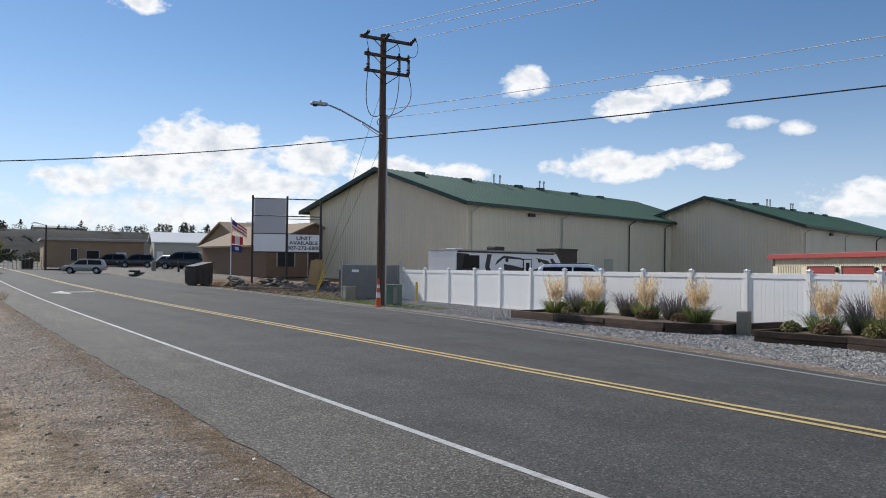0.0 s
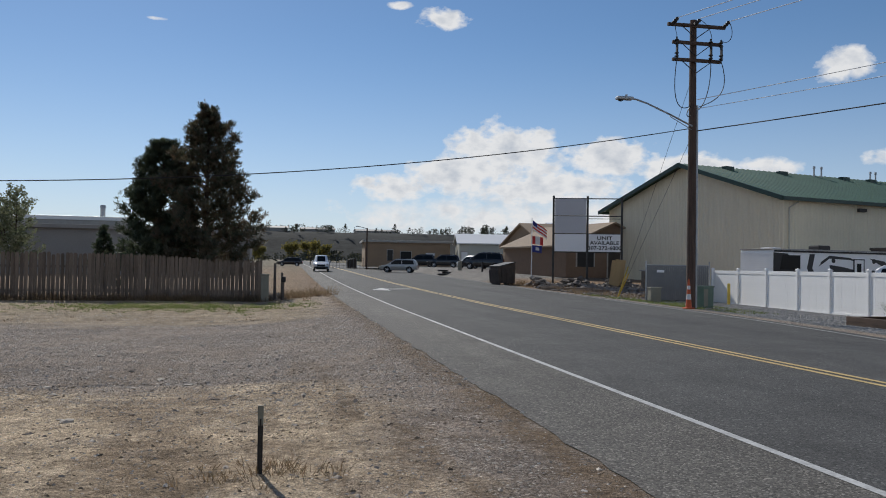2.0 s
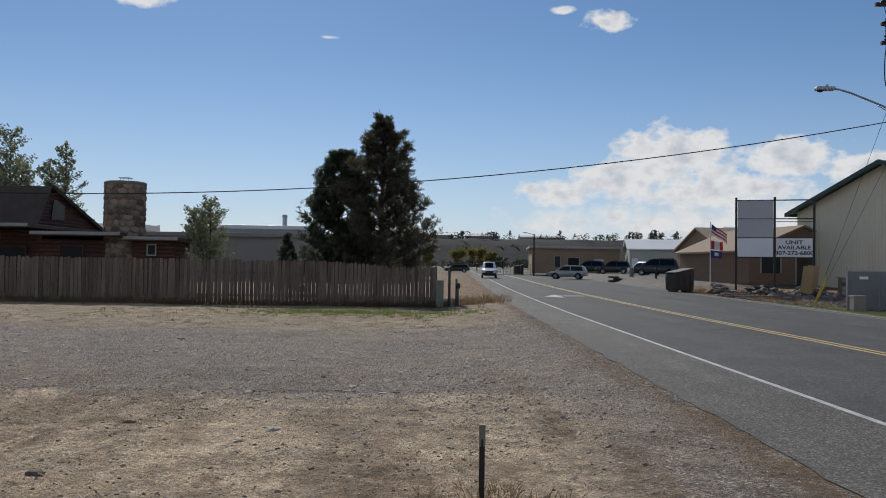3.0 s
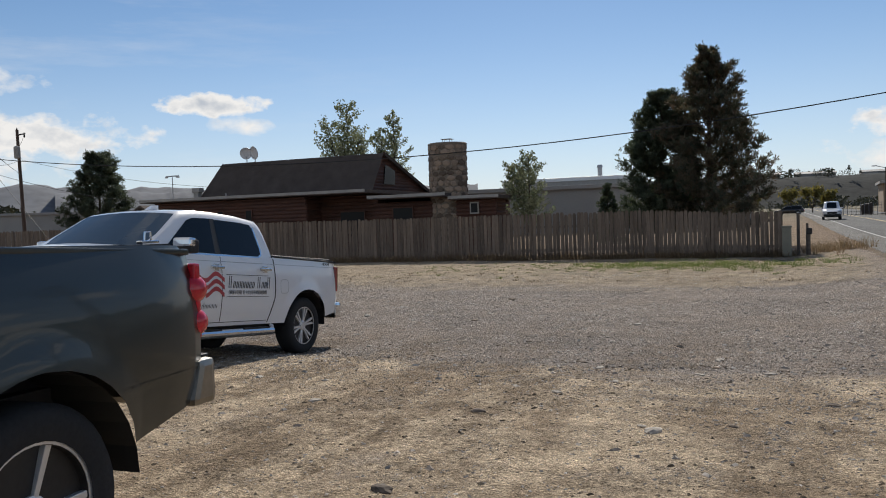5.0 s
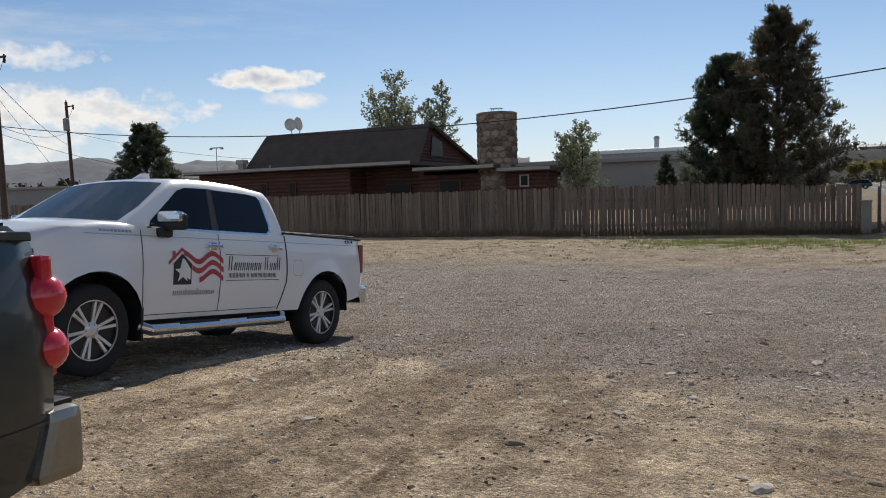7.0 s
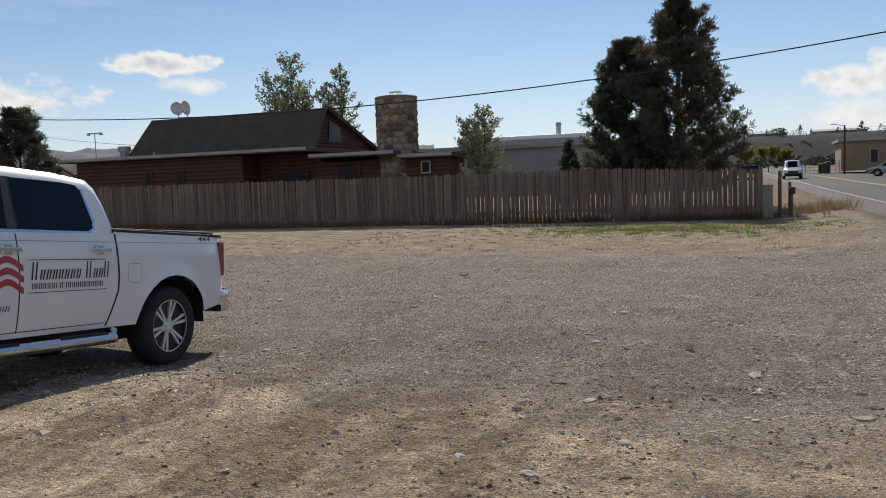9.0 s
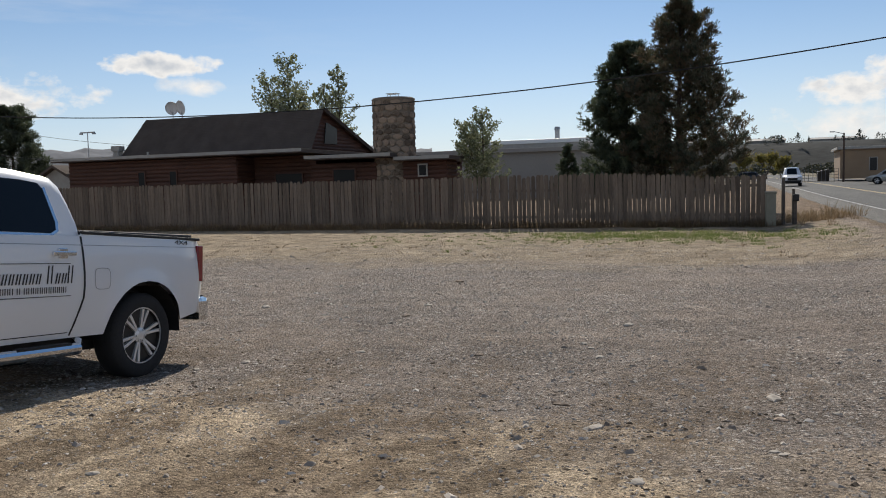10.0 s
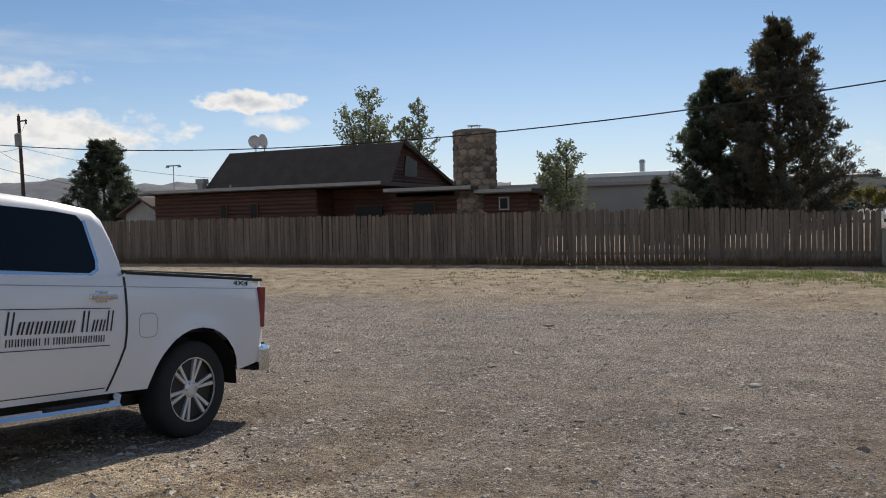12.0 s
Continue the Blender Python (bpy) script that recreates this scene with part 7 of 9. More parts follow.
def transformer_box():
    t = base("utility_cabinet", on_land(17.2, 32.6, 25), "small green metal utility cabinet on a pad", "utility box")
    bm = bmesh.new()
    box(bm, -0.35, 0.35, -0.3, 0.3, 0.06, 0.92, 0.02)
    part("body", bm, BOX_GREEN, t)
    bm = bmesh.new()
    box(bm, -0.38, 0.38, -0.33, 0.33, 0.92, 0.98, 0.015)
    part("lid", bm, BOX_GREEN, t)
    bm = bmesh.new()
    box(bm, -0.33, -0.05, -0.315, -0.3, 0.12, 0.86, 0.004)
    part("door", bm, BOX_BEIGE, t)
    bm = bmesh.new()
    box(bm, -0.5, 0.5, -0.45, 0.45, -0.05, 0.06, 0.01)
    part("pad", bm, FASCIA, t)


transformer_box()
bm = bmesh.new()
box(bm, -0.26, 0.26, -0.2, 0.2, 0, 0.72, 0.02)
box(bm, -0.29, 0.29, -0.23, 0.23, 0.68, 0.75, 0.01)
put("utility_pedestal", bm, BOX_BEIGE, 17.0, 36.8, "weathered beige utility pedestal by the slatted fence", "utility box")
bm = bmesh.new()
box(bm, -0.2, 0.2, -0.15, 0.15, 0, 0.66, 0.03)
box(bm, -0.21, -0.195, -0.1, 0.1, 0.1, 0.5)
put("utility_pedestal", bm, BOX_BEIGE, 18.9, 14.95, "beige utility pedestal between the timber planters", "utility box", 20)
bm = bmesh.new()
tube(bm, (0, 0, 0), (0, 0, 0.95), 0.07, n=12)
lathe(bm, [(0.07, 0.95), (0.06, 1.0), (0.02, 1.02)], 12)
put("bollard", bm, YELLOW, 20.35, 35.9, "short yellow steel marker post", "bollard")


def dumpster(x, y, yaw, label):
    d = base("dumpster", on_land(x, y, yaw) @ Matrix.Diagonal((0.72, 0.8, 1.0, 1)), label, "dumpster")
    bm = bmesh.new()
    prism(bm, [(-0.9, 0.12), (0.9, 0.12), (0.95, 1.15), (0.9, 1.55), (-0.9, 1.25), (-1.0, 1.05)], -0.85, 0.85)
    part("bin", bm, RUST, d)
    bm = bmesh.new()
    prism(bm, [(-1.0, 1.27), (0.92, 1.58), (0.92, 1.64), (-1.0, 1.33)], -0.9, 0.9)
    part("lid", bm, BLACK, d)
    for k in range(3):
        bm = bmesh.new()
        box(bm, -0.6 + 0.6 * k - 0.04, -0.6 + 0.6 * k + 0.04, -0.9, 0.9, 0.12, 1.2)
        part("rib", bm, RUST, d)
    for sx in (-0.7, 0.7):
        bm = bmesh.new()
        box(bm, sx - 0.08, sx + 0.08, -0.7, 0.7, 0, 0.12)
        part("skid", bm, DARK, d)


dumpster(14.9, 56.8, 15, "dark rusty steel dumpster at the lot edge")
dumpster(9.4, 124.0, 0, "small dark dumpster far down the road")


def rubble_bed():
    rnd = random.Random(11)
    verts, faces = [], []
    def rock(x, y, z, sx, sy, sz):
        b = len(verts)
        a = rnd.uniform(0, 3)
        for p in ((1, 0, 0), (0, 1, 0), (-1, 0, 0), (0, -1, 0), (0, 0, 1), (0, 0, -1), (0.6, 0.6, 0.5), (-0.6, -0.5, 0.6)):
            px, py = p[0] * sx * rnd.uniform(0.7, 1.2), p[1] * sy * rnd.uniform(0.7, 1.2)
            verts.append((x + px * math.cos(a) - py * math.sin(a), y + px * math.sin(a) + py * math.cos(a), z + p[2] * sz * rnd.uniform(0.7, 1.2)))
        for f in ((0, 6, 4), (6, 1, 4), (0, 1, 6), (1, 2, 4), (2, 7, 4), (7, 3, 4), (2, 3, 7), (3, 0, 4), (1, 0, 5), (2, 1, 5), (3, 2, 5), (0, 3, 5)):
            faces.append(tuple(b + i for i in f))
    for _ in range(700):
        x, y = rnd.uniform(15.6, 23.5), rnd.gauss(51.5, 1.2)
        z = land(x, y) + 0.75 * math.exp(-((y - 52.0) / 1.0) ** 2) * rnd.random() * (0.6 + 0.4 * math.sin(x * 2.1))
        rock(x, y, z, rnd.uniform(0.12, 0.4), rnd.uniform(0.1, 0.3), rnd.uniform(0.06, 0.2))
    for _ in range(900):
        x, y = rnd.uniform(15.3, 21.0), rnd.uniform(38.8, 50.5)
        rock(x, y, land(x, y) + 0.02, rnd.uniform(0.06, 0.22), rnd.uniform(0.05, 0.18), rnd.uniform(0.03, 0.1))
    me = bpy.data.meshes.new("rubble")
    me.from_pydata(verts, [], faces)
    me.materials.append(RUBBLE)
    tagged(new("rubble", me), "heap of dark broken stone and earth", "rubble", kind="stuff")


rubble_bed()
for x, y, l, yaw in ((16.6, 47.6, 3.6, 12), (17.6, 46.9, 2.6, 4), (16.0, 49.0, 2.2, 30)):
    bm = bmesh.new()
    box(bm, -l / 2, l / 2, -0.09, 0.09, 0.0, 0.12, 0.01)
    put("timber", bm, BOARD, x, y, "loose weathered timber lying on dirt", "timber", yaw, "loose timbers", 0.06)
for k, (x, y, yaw, lean) in enumerate(((20.9, 51.3, -12, 20), (21.35, 51.6, -18, 14))):
    bm = bmesh.new()
    box(bm, -0.33, 0.33, -0.01, 0.01, 0, 1.75)
    o = link("plywood_sheet", bm, PLYWOOD)
    o.matrix_basis = pose(x, y - 0.3, land(x, y) + 0.25, -lean, 12 - 5 * k, yaw)
    tagged(o, "plywood sheet leaning by the rubble heap", "plywood", "plywood sheets")


def stone_wall():
    w = base("stone_wall", on_land(22.6, 50.2, 4), "low dark stone retaining wall with pale cap", "wall")
    bm = bmesh.new()
    box(bm, 0, 3.6, -0.2, 0.2, 0, 1.25)
    part("core", bm, MORTAR, w)
    rnd = random.Random(5)
    for r in range(5):
        u = 0.0
        while u < 3.5:
            l = rnd.uniform(0.25, 0.5)
            bm = bmesh.new()
            box(bm, u, min(3.6, u + l - 0.03), -0.26, -0.2, r * 0.25 + 0.01, r * 0.25 + 0.23, 0.03)
            part("stone", bm, STONE, w)
            u += l
    bm = bmesh.new()
    box(bm, -0.1, 3.7, -0.3, 0.3, 1.25, 1.33, 0.02)
    part("cap", bm, FASCIA, w)


stone_wall()


# ---- trailer and vehicles behind the fence ----
def travel_trailer():
    t = base("travel_trailer", pose(25.7, 40.6, -0.38, 0, 0, 12), "white travel trailer with black and grey graphics, parked by the warehouse", "travel trailer")
    L, W, z0, z1 = 10.2, 2.4, 0.65, 2.98
    bm = bmesh.new()
    prism(bm, [(0, z0), (L - 0.9, z0), (L, z0 + 0.5), (L - 0.1, z0 + 1.5), (L - 0.7, z1 - 0.1), (L - 1.0, z1), (0.05, z1), (0, z1 - 0.1)], 0, W)
    part("body", bm, VINYL, t, "white ribbed trailer body")
    z = z0 + 0.1
    bm = bmesh.new()
    while z < z1 - 0.15:
        box(bm, -0.02, -0.001, 0.05, W - 0.05, z, z + 0.09, 0.005)
        z += 0.11
    part("end_siding", bm, VINYL, t)
    bm = bmesh.new()
    box(bm, -0.05, L - 0.9, -0.03, W + 0.03, z1, z1 + 0.06, 0.02)
    part("roof", bm, FASCIA, t)
    bm = bmesh.new()
    box(bm, 0.1, L - 1.0, -0.06, -0.002, z1 - 0.12, z1 - 0.02, 0.01)
    part("awning", bm, DARK, t)
    def panel(pts, off, material, name):
        bm = bmesh.new()
        bm.faces.new([bm.verts.new((x, -off, z)) for x, z in pts])
        bmesh.ops.recalc_face_normals(bm, faces=bm.faces[:])
        return part(name, bm, material, t)
    panel([(0.05, z0), (2.2, z0), (1.7, 1.75), (1.1, z1 - 0.2), (0.05, z1 - 0.15)], 0.004, DARK, "graphic_panel")
    panel([(0.5, 1.9), (2.0, 1.9), (2.0, 2.7), (0.7, 2.7)], 0.012, WINDOW, "window")
    panel([(3.2, z0), (3.8, z0), (2.9, 2.0), (3.1, z1 - 0.2), (2.7, z1 - 0.2), (2.5, 2.0)], 0.004, INK, "graphic_swoosh")
    panel([(3.4, 2.1), (4.2, 2.55), (5.8, 2.5), (6.8, 2.3), (5.8, 2.62), (4.2, 2.72), (3.6, 2.4)], 0.005, INK, "graphic_swoosh")
    panel([(4.0, 1.4), (5.2, 1.9), (8.6, 1.7), (8.9, 1.35), (6.5, 1.4)], 0.004, SLATE, "graphic_swoosh")
    panel([(7.3, 2.62), (8.6, 2.45), (9.1, 1.9), (8.3, 2.2)], 0.006, INK, "graphic_swoosh")
    panel([(4.4, 1.2), (9.2, 1.2), (9.0, 1.75), (7.5, 1.95), (6.9, 1.8), (5.2, 2.1), (4.2, 2.2)], 0.0045, INK, "graphic_swoosh")
    panel([(9.0, 1.3), (9.7, 1.4), (9.6, 2.1), (9.1, 2.6), (8.8, 2.6), (9.2, 2.0)], 0.0055, INK, "graphic_swoosh")
    for x in (4.5, 7.7):
        bm = bmesh.new()
        lathe(bm, [(0.14, -0.02), (0.14, -0.004)], 14, "Y", Matrix.Translation((x, 0, 2.45)))
        bmesh.ops.recalc_face_normals(bm, faces=bm.faces[:])
        part("speaker", bm, DARK, t)
    bm = bmesh.new()
    box(bm, 6.1, 6.85, -0.04, -0.008, z0, 2.5, 0.01)
    dr = part("door", bm, VINYL, t)
    panel([(6.3, 1.5), (6.65, 1.5), (6.65, 2.3), (6.3, 2.3)], 0.05, WINDOW, "window")
    bm = bmesh.new()
    for q in ((6.05, 6.11, z0, 2.56), (6.84, 6.90, z0, 2.56)):
        box(bm, q[0], q[1], -0.05, -0.008, q[2], q[3])
    box(bm, 6.11, 6.84, -0.05, -0.008, 2.5, 2.56)
    part("frame", bm, DARK, dr)
    bm = bmesh.new()
    box(bm, 4.3, 5.2, 0.8, 1.6, z1 + 0.06, z1 + 0.34, 0.08)
    part("roof_unit", bm, DARK, t)
    bm = bmesh.new()
    box(bm, 0.6, 1.3, 0.7, 1.5, z1 + 0.06, z1 + 0.14, 0.03)
    part("roof_hatch", bm, VINYL, t)
    for x in (4.6, 5.5):
        for y in (0.08, W - 0.3):
            bm = bmesh.new()
            lathe(bm, [(0.2, y), (0.36, y), (0.36, y + 0.22), (0.2, y + 0.22)], 20, "Y", Matrix.Translation((x, 0, 0.36)))
            bmesh.ops.recalc_face_normals(bm, faces=bm.faces[:])
            part("wheel", bm, RUBBER, t)
    bm = bmesh.new()
    box(bm, L, L + 1.2, W / 2 - 0.06, W / 2 + 0.06, 0.5, 0.62)
    box(bm, 0.2, L - 0.2, 0.3, W - 0.3, 0.45, z0)
    part("frame", bm, DARK, t)


travel_trailer()
bm = bmesh.new()
box(bm, -1.1, 1.1, -0.9, 0.9, 0, 3.0, 0.03)
box(bm, -1.15, 1.15, -0.95, 0.95, 2.9, 3.05, 0.03)
put("steel_container", bm, RUST, 36.4, 44.2, "tall dark steel bin beside the warehouse wall", "container", 13)
wagon(on_land(26.2, 32.0, -50), PAINT_WHITE, "white van-roofed wagon parked behind the vinyl fence", h=2.0, length=5.0)

# ---- cars along and beyond the road ----
wagon(on_land(14.2, 96.2, 163), PAINT_SILVER, "silver estate car parked on gravel facing the road", h=1.6, length=4.6, group="parked cars")
wagon(on_land(22.2, 109.5, 165), PAINT_BLACK, "dark estate car parked in the far lot", h=1.7, length=4.6, group="parked cars")
wagon(on_land(23.4, 99.0, 120), PAINT_WHITE, "white car parked between dark cars in the far lot", h=1.6, length=4.5, group="parked cars")
wagon(on_land(24.0, 93.5, 160), PAINT_BLACK, "large black car parked in the far lot", h=1.95, length=5.2, group="parked cars")
wagon(on_land(24.6, 77.0, 165), PAINT_BLACK, "low black car parked by the porch", h=1.4, length=4.6, group="parked cars")
wagon(on_land(19.5, 113.0, 165), PAINT_BLACK, "dark car parked by the tan block building", h=1.7, length=4.5, group="parked cars")
wagon(pose(3.75, 98.0, road_z(3.75, 98.0), 0, 0, -92), PAINT_WHITE, "white pickup coming along the road", "pickup_truck", h=1.85, length=5.4, pickup=True)
wagon(on_land(1.6, 150.0, 175), PAINT_BLACK, "dark car standing across the far junction", h=1.5, length=4.6, group="parked cars")

# ---- far side buildings ----
simple_house("block_building", pose(11.3, 123.0, 1.0, 0, 0, -3), 13.0, 12.0, 3.75, 0, BRICK_TAN, FASCIA, "tan block building with pale flat roof edge", openings=(("door", 5.4, 7.0, 0.1, 2.4, WINDOW), ("window", 9.3, 10.6, 0.9, 2.2, PANEL_PALE), ("window", 3.4, 4.2, 1.0, 2.6, DARK)))
simple_house("metal_barn", pose(24.6, 117.0, 1.1, 0, 0, -8), 20.0, 9.0, 3.6, 1.4, BARN_PALE, ROOF_PALE, "pale sheet-metal barn with bright white roof", openings=(("door", 0.3, 1.2, 0.0, 2.3, ROOF_PALE),))
simple_house("porch_house", pose(26.5, 83.0, 0.9, 0, 0, 6), 12.0, 12.0, 3.0, 2.3, BRICK_TAN, mat("tan_shingle", (0.30, 0.22, 0.15), 0.9, var=0.15), "low building with tan shingle roof and dark porch")
simple_house("porch", pose(25.2, 79.0, 0.9, 0, 0, 6), 4.5, 3.6, 2.5, 0.9, TIMBER, SHINGLE, "dark timber porch with small gable", ridge_x=False)
simple_house("office_building", pose(22.6, 65.0, 0.6, 0, 0, 10), 9.0, 12.0, 2.7, 1.9, mat("tan_stucco", (0.20, 0.13, 0.085), 0.85, var=0.1), mat("tan_roof_shingle", (0.26, 0.195, 0.135), 0.9, var=0.2), "tan stucco office with dark gable and brick base", ridge_x=False, openings=(("door", 4.0, 5.4, 0.0, 2.3, RUST), ("window", 1.0, 2.6, 0.9, 2.2, DARK), ("window", 6.4, 8.2, 0.9, 2.3, PANEL_PALE)))
simple_house("white_roof_building", pose(30.0, 86.0, 1.0, 0, 0, 6), 14.0, 9.0, 4.2, 1.2, BARN_PALE, ROOF_PALE, "farther building with white sheet roof")
# flagpole
fp = base("flagpole", on_land(20.3, 67.3, 0), "white flagpole with two hanging flags", "flagpole")
bm = bmesh.new()
tube(bm, (0, 0, 0), (0, 0, 5.0), 0.05, 0.03)
part("pole", bm, FLAG_WHITE, fp)
def flag_panel(u0, u1, z0, z1, droop, material):
    bm = bmesh.new()
    prev = None
    for i in range(7):
        u = u0 + (u1 - u0) * i / 6
        y = 0.07 * math.sin(u * 7 + z0)
        cur = [bm.verts.new((u, y, z - droop * u)) for z in (z1, z0)]
        if prev:
            bm.faces.new((prev[0], cur[0], cur[1], prev[1]))
        prev = cur
    part("flag_field", bm, material, fp)


flag_panel(0.05, 0.50, 4.45, 4.85, 0.62, FLAG_BLUE)
for k in range(6):
    flag_panel(0.502 if k < 3 else 0.05, 1.35, 4.718 - k * 0.132, 4.846 - k * 0.132, 0.62, FLAG_RED if k % 2 == 0 else FLAG_WHITE)
for u0, u1, mm in ((0.05, 0.30, FLAG_RED), (0.302, 0.76, FLAG_WHITE), (0.762, 1.0, FLAG_RED)):
    flag_panel(u0, u1, 2.78, 3.48, 0.12, mm)
for u0, u1, z0, z1, mm in ((0.05, 0.32, 2.1, 2.7, FLAG_BLUE), (0.322, 0.68, 2.28, 2.55, FLAG_WHITE), (0.322, 0.68, 2.1, 2.278, FLAG_BLUE), (0.322, 0.68, 2.552, 2.7, FLAG_BLUE), (0.682, 0.92, 2.1, 2.7, FLAG_BLUE)):
    flag_panel(u0, u1, z0, z1, 0.1, mm)
# far street lamp
sl = base("street_lamp", on_land(11.1, 118.0, 0), "slim far street lamp on a wooden pole", "street lamp")
bm = bmesh.new()
tube(bm, (0, 0, 0), (0, 0, 6.0), 0.14, 0.1)
part("pole", bm, POLE_WOOD, sl)
bm = bmesh.new()
path_tube(bm, [(0, 0, 5.9), (-1.1, 0, 6.2)], 0.04, 6)
box(bm, -1.6, -1.0, -0.12, 0.12, 6.14, 6.26, 0.03)
part("lamp_head", bm, GALV, sl)
# mesh enclosure beside the block building
ce = base("yard_fence", on_land(5.5, 122.0, 0), "dark wire yard fence beside the block building", "fence")
for k in range(12):
    bm = bmesh.new()
    tube(bm, (k * 0.5, 0, 0), (k * 0.5, 0, 1.7), 0.028, n=6)
    part("post", bm, SLATE, ce)
bm = bmesh.new()
for z in (0.1, 0.5, 0.9, 1.3, 1.65):
    tube(bm, (0, 0, z), (5.5, 0, z), 0.018, n=6)
part("rail", bm, DARK, ce)
# small things in the far lot
for x, y, m_, nm, lb in ((15.8, 84.0, DARK, "tyre_stack", "dark low heap beside the lot entrance"), (17.4, 83.0, BOX_BEIGE, "concrete_post", "stubby pale concrete post by the lot entrance"), (18.6, 78.0, DARK, "short_post", "dark short post by the lot entrance")):
    bm = bmesh.new()
    if nm == "tyre_stack":
        for k in range(3):
            lathe(bm, [(0.25, 0.2 * k), (0.55, 0.2 * k + 0.02), (0.55, 0.2 * k + 0.18), (0.25, 0.2 * k + 0.2)], 14, "Z", Matrix.Translation((0.5 * (k % 2), 0, 0)))
    else:
        tube(bm, (0, 0, 0), (0, 0, 0.95), 0.22 if nm == "concrete_post" else 0.1, n=12)
        lathe(bm, [(0.2 if nm == "concrete_post" else 0.1, 0.95), (0.05, 1.0)], 12)
    put(nm, bm, m_, x, y, lb, "post" if "post" in nm else "tyres")
for k, (x0, w, yy) in enumerate(((-26.0, 26.0, 520.0), (8.0, 22.0, 530.0), (44.0, 30.0, 540.0), (-70.0, 24.0, 540.0))):
    simple_house("bench_house", pose(x0, yy, 20.6), w, 10.0, 2.6, 1.2, GREY_WALL, FASCIA, "long pale house far off on top of the bench")


# ---- house extras ----
an = base("tv_antenna", pose(-36.85, 44.0, 2.9), "thin rooftop television antenna beside the log house", "antenna")
bm = bmesh.new()
tube(bm, (0, 0, 0.3), (0, 0, 2.1), 0.025, n=6)
part("mast", bm, GALV, an)
bm = bmesh.new()
box(bm, -0.5, 0.5, -0.04, 0.04, 2.06, 2.13, 0.01)
box(bm, -0.55, -0.35, -0.05, 0.05, 1.98, 2.07, 0.02)
box(bm, 0.35, 0.55, -0.05, 0.05, 1.98, 2.07, 0.02)
part("crossbar", bm, GALV, an)
for x, r in ((-33.9, 0.40), (-33.25, 0.44)):
    d = base("satellite_dish", pose(x, 47.85, 5.88), "grey satellite dish on the dark roof ridge", "satellite dish", "roof dishes")
    bm = bmesh.new()
    tube(bm, (0, 0, 0), (0, 0, 0.42), 0.03, n=8)
    part("mast", bm, GALV, d)
    bm = bmesh.new()
    mm = Matrix.Translation((0, -0.08, 0.62)) @ Euler((radians(12), 0, radians(20 if r < 0.42 else -20))).to_matrix().to_4x4()
    lathe(bm, [(0.02, 0.1), (r * 0.6, 0.06), (r, -0.02), (r, -0.04), (r * 0.6, 0.035), (0.02, 0.075)], 20, "Y", mm)
    bmesh.ops.recalc_face_normals(bm, faces=bm.faces[:])
    part("reflector", bm, DISH, d)
    bm = bmesh.new()
    tube(bm, mm @ Vector((0, 0, -r * 0.9)), mm @ Vector((0, -0.35, -0.1)), 0.015, n=6)
    part("feed_arm", bm, GALV, d)


# ---- stake by the track ----
st = base("marker_stake", on_land(-0.394, 6.69, 0), "thin dark steel marker stake with grey wooden top", "stake")
bm = bmesh.new()
box(bm, -0.018, 0.018, -0.006, 0.006, -0.1, 0.40)
box(bm, -0.006, 0.006, -0.02, 0.02, -0.1, 0.40)
part("post", bm, DARK, st)
bm = bmesh.new()
box(bm, -0.02, 0.02, -0.012, 0.012, 0.35, 0.49, 0.003)
part("top", bm, BOX_BEIGE, st)

# ---- planters ----
def planter(corners, seed, label):
    """Two courses of timbers along a line of corners, open to the fence."""
    z = -0.22
    x0, y0 = corners[0]
    p = base("timber_planter", pose(0, 0, 0), label, "planter", "timber planters")
    rnd = random.Random(seed)
    for (ax, ay), (bx, by) in zip(corners, corners[1:]):
        d = Vector((bx - ax, by - ay, 0))
        n = max(1, round(d.length / 2.4))
        yaw = math.degrees(math.atan2(d.y, d.x))
        for c in range(2):
            for k in range(n):
                a = Vector((ax, ay, 0)) + d * (k / n)
                bm = bmesh.new()
                box(bm, 0.01, d.length / n - 0.012, -0.075, 0.075, 0, 0.155, 0.012)
                o = part("timber", bm, TIMBER, p)
                g = land(a.x, a.y)
                o.matrix_basis = pose(a.x, a.y, g - 0.03 + 0.16 * c, 0, rnd.uniform(-0.3, 0.3), yaw + rnd.uniform(-0.4, 0.4))
    bm = bmesh.new()
    pts = list(corners) + [(20.95, corners[-1][1]), (20.95, corners[0][1])]
    bm.faces.new([bm.verts.new((x, y, land(17.5, y) + 0.20)) for x, y in pts])
    bmesh.ops.recalc_face_normals(bm, faces=bm.faces[:])
    for f in bm.faces:
        if f.normal.z < 0:
            f.normal_flip()
    r = bmesh.ops.triangulate(bm, faces=bm.faces[:])
    bmesh.ops.subdivide_edges(bm, edges=bm.edges[:], cuts=5, use_grid_fill=True)
    for v in bm.verts:
        v.co.z += 0.05 * noise.noise(v.co * 1.3)
    part("soil", bm, SOIL, p)


SOIL = mat("planter_soil", (0.13, 0.095, 0.065), 0.95, var=0.4, scale=4, fine=30, bump=0.8, bump_dist=0.03)
planter([(20.9, 23.85), (17.4, 23.75), (17.45, 16.5), (18.3, 15.5), (18.35, 15.2), (20.9, 15.2)], 1, "low planter of dark landscape timbers with dry plants")
planter([(20.9, 13.55), (17.35, 13.4), (17.8, 11.2), (17.6, 8.0), (17.6, 2.0)], 2, "second low planter of dark timbers with dry plants")


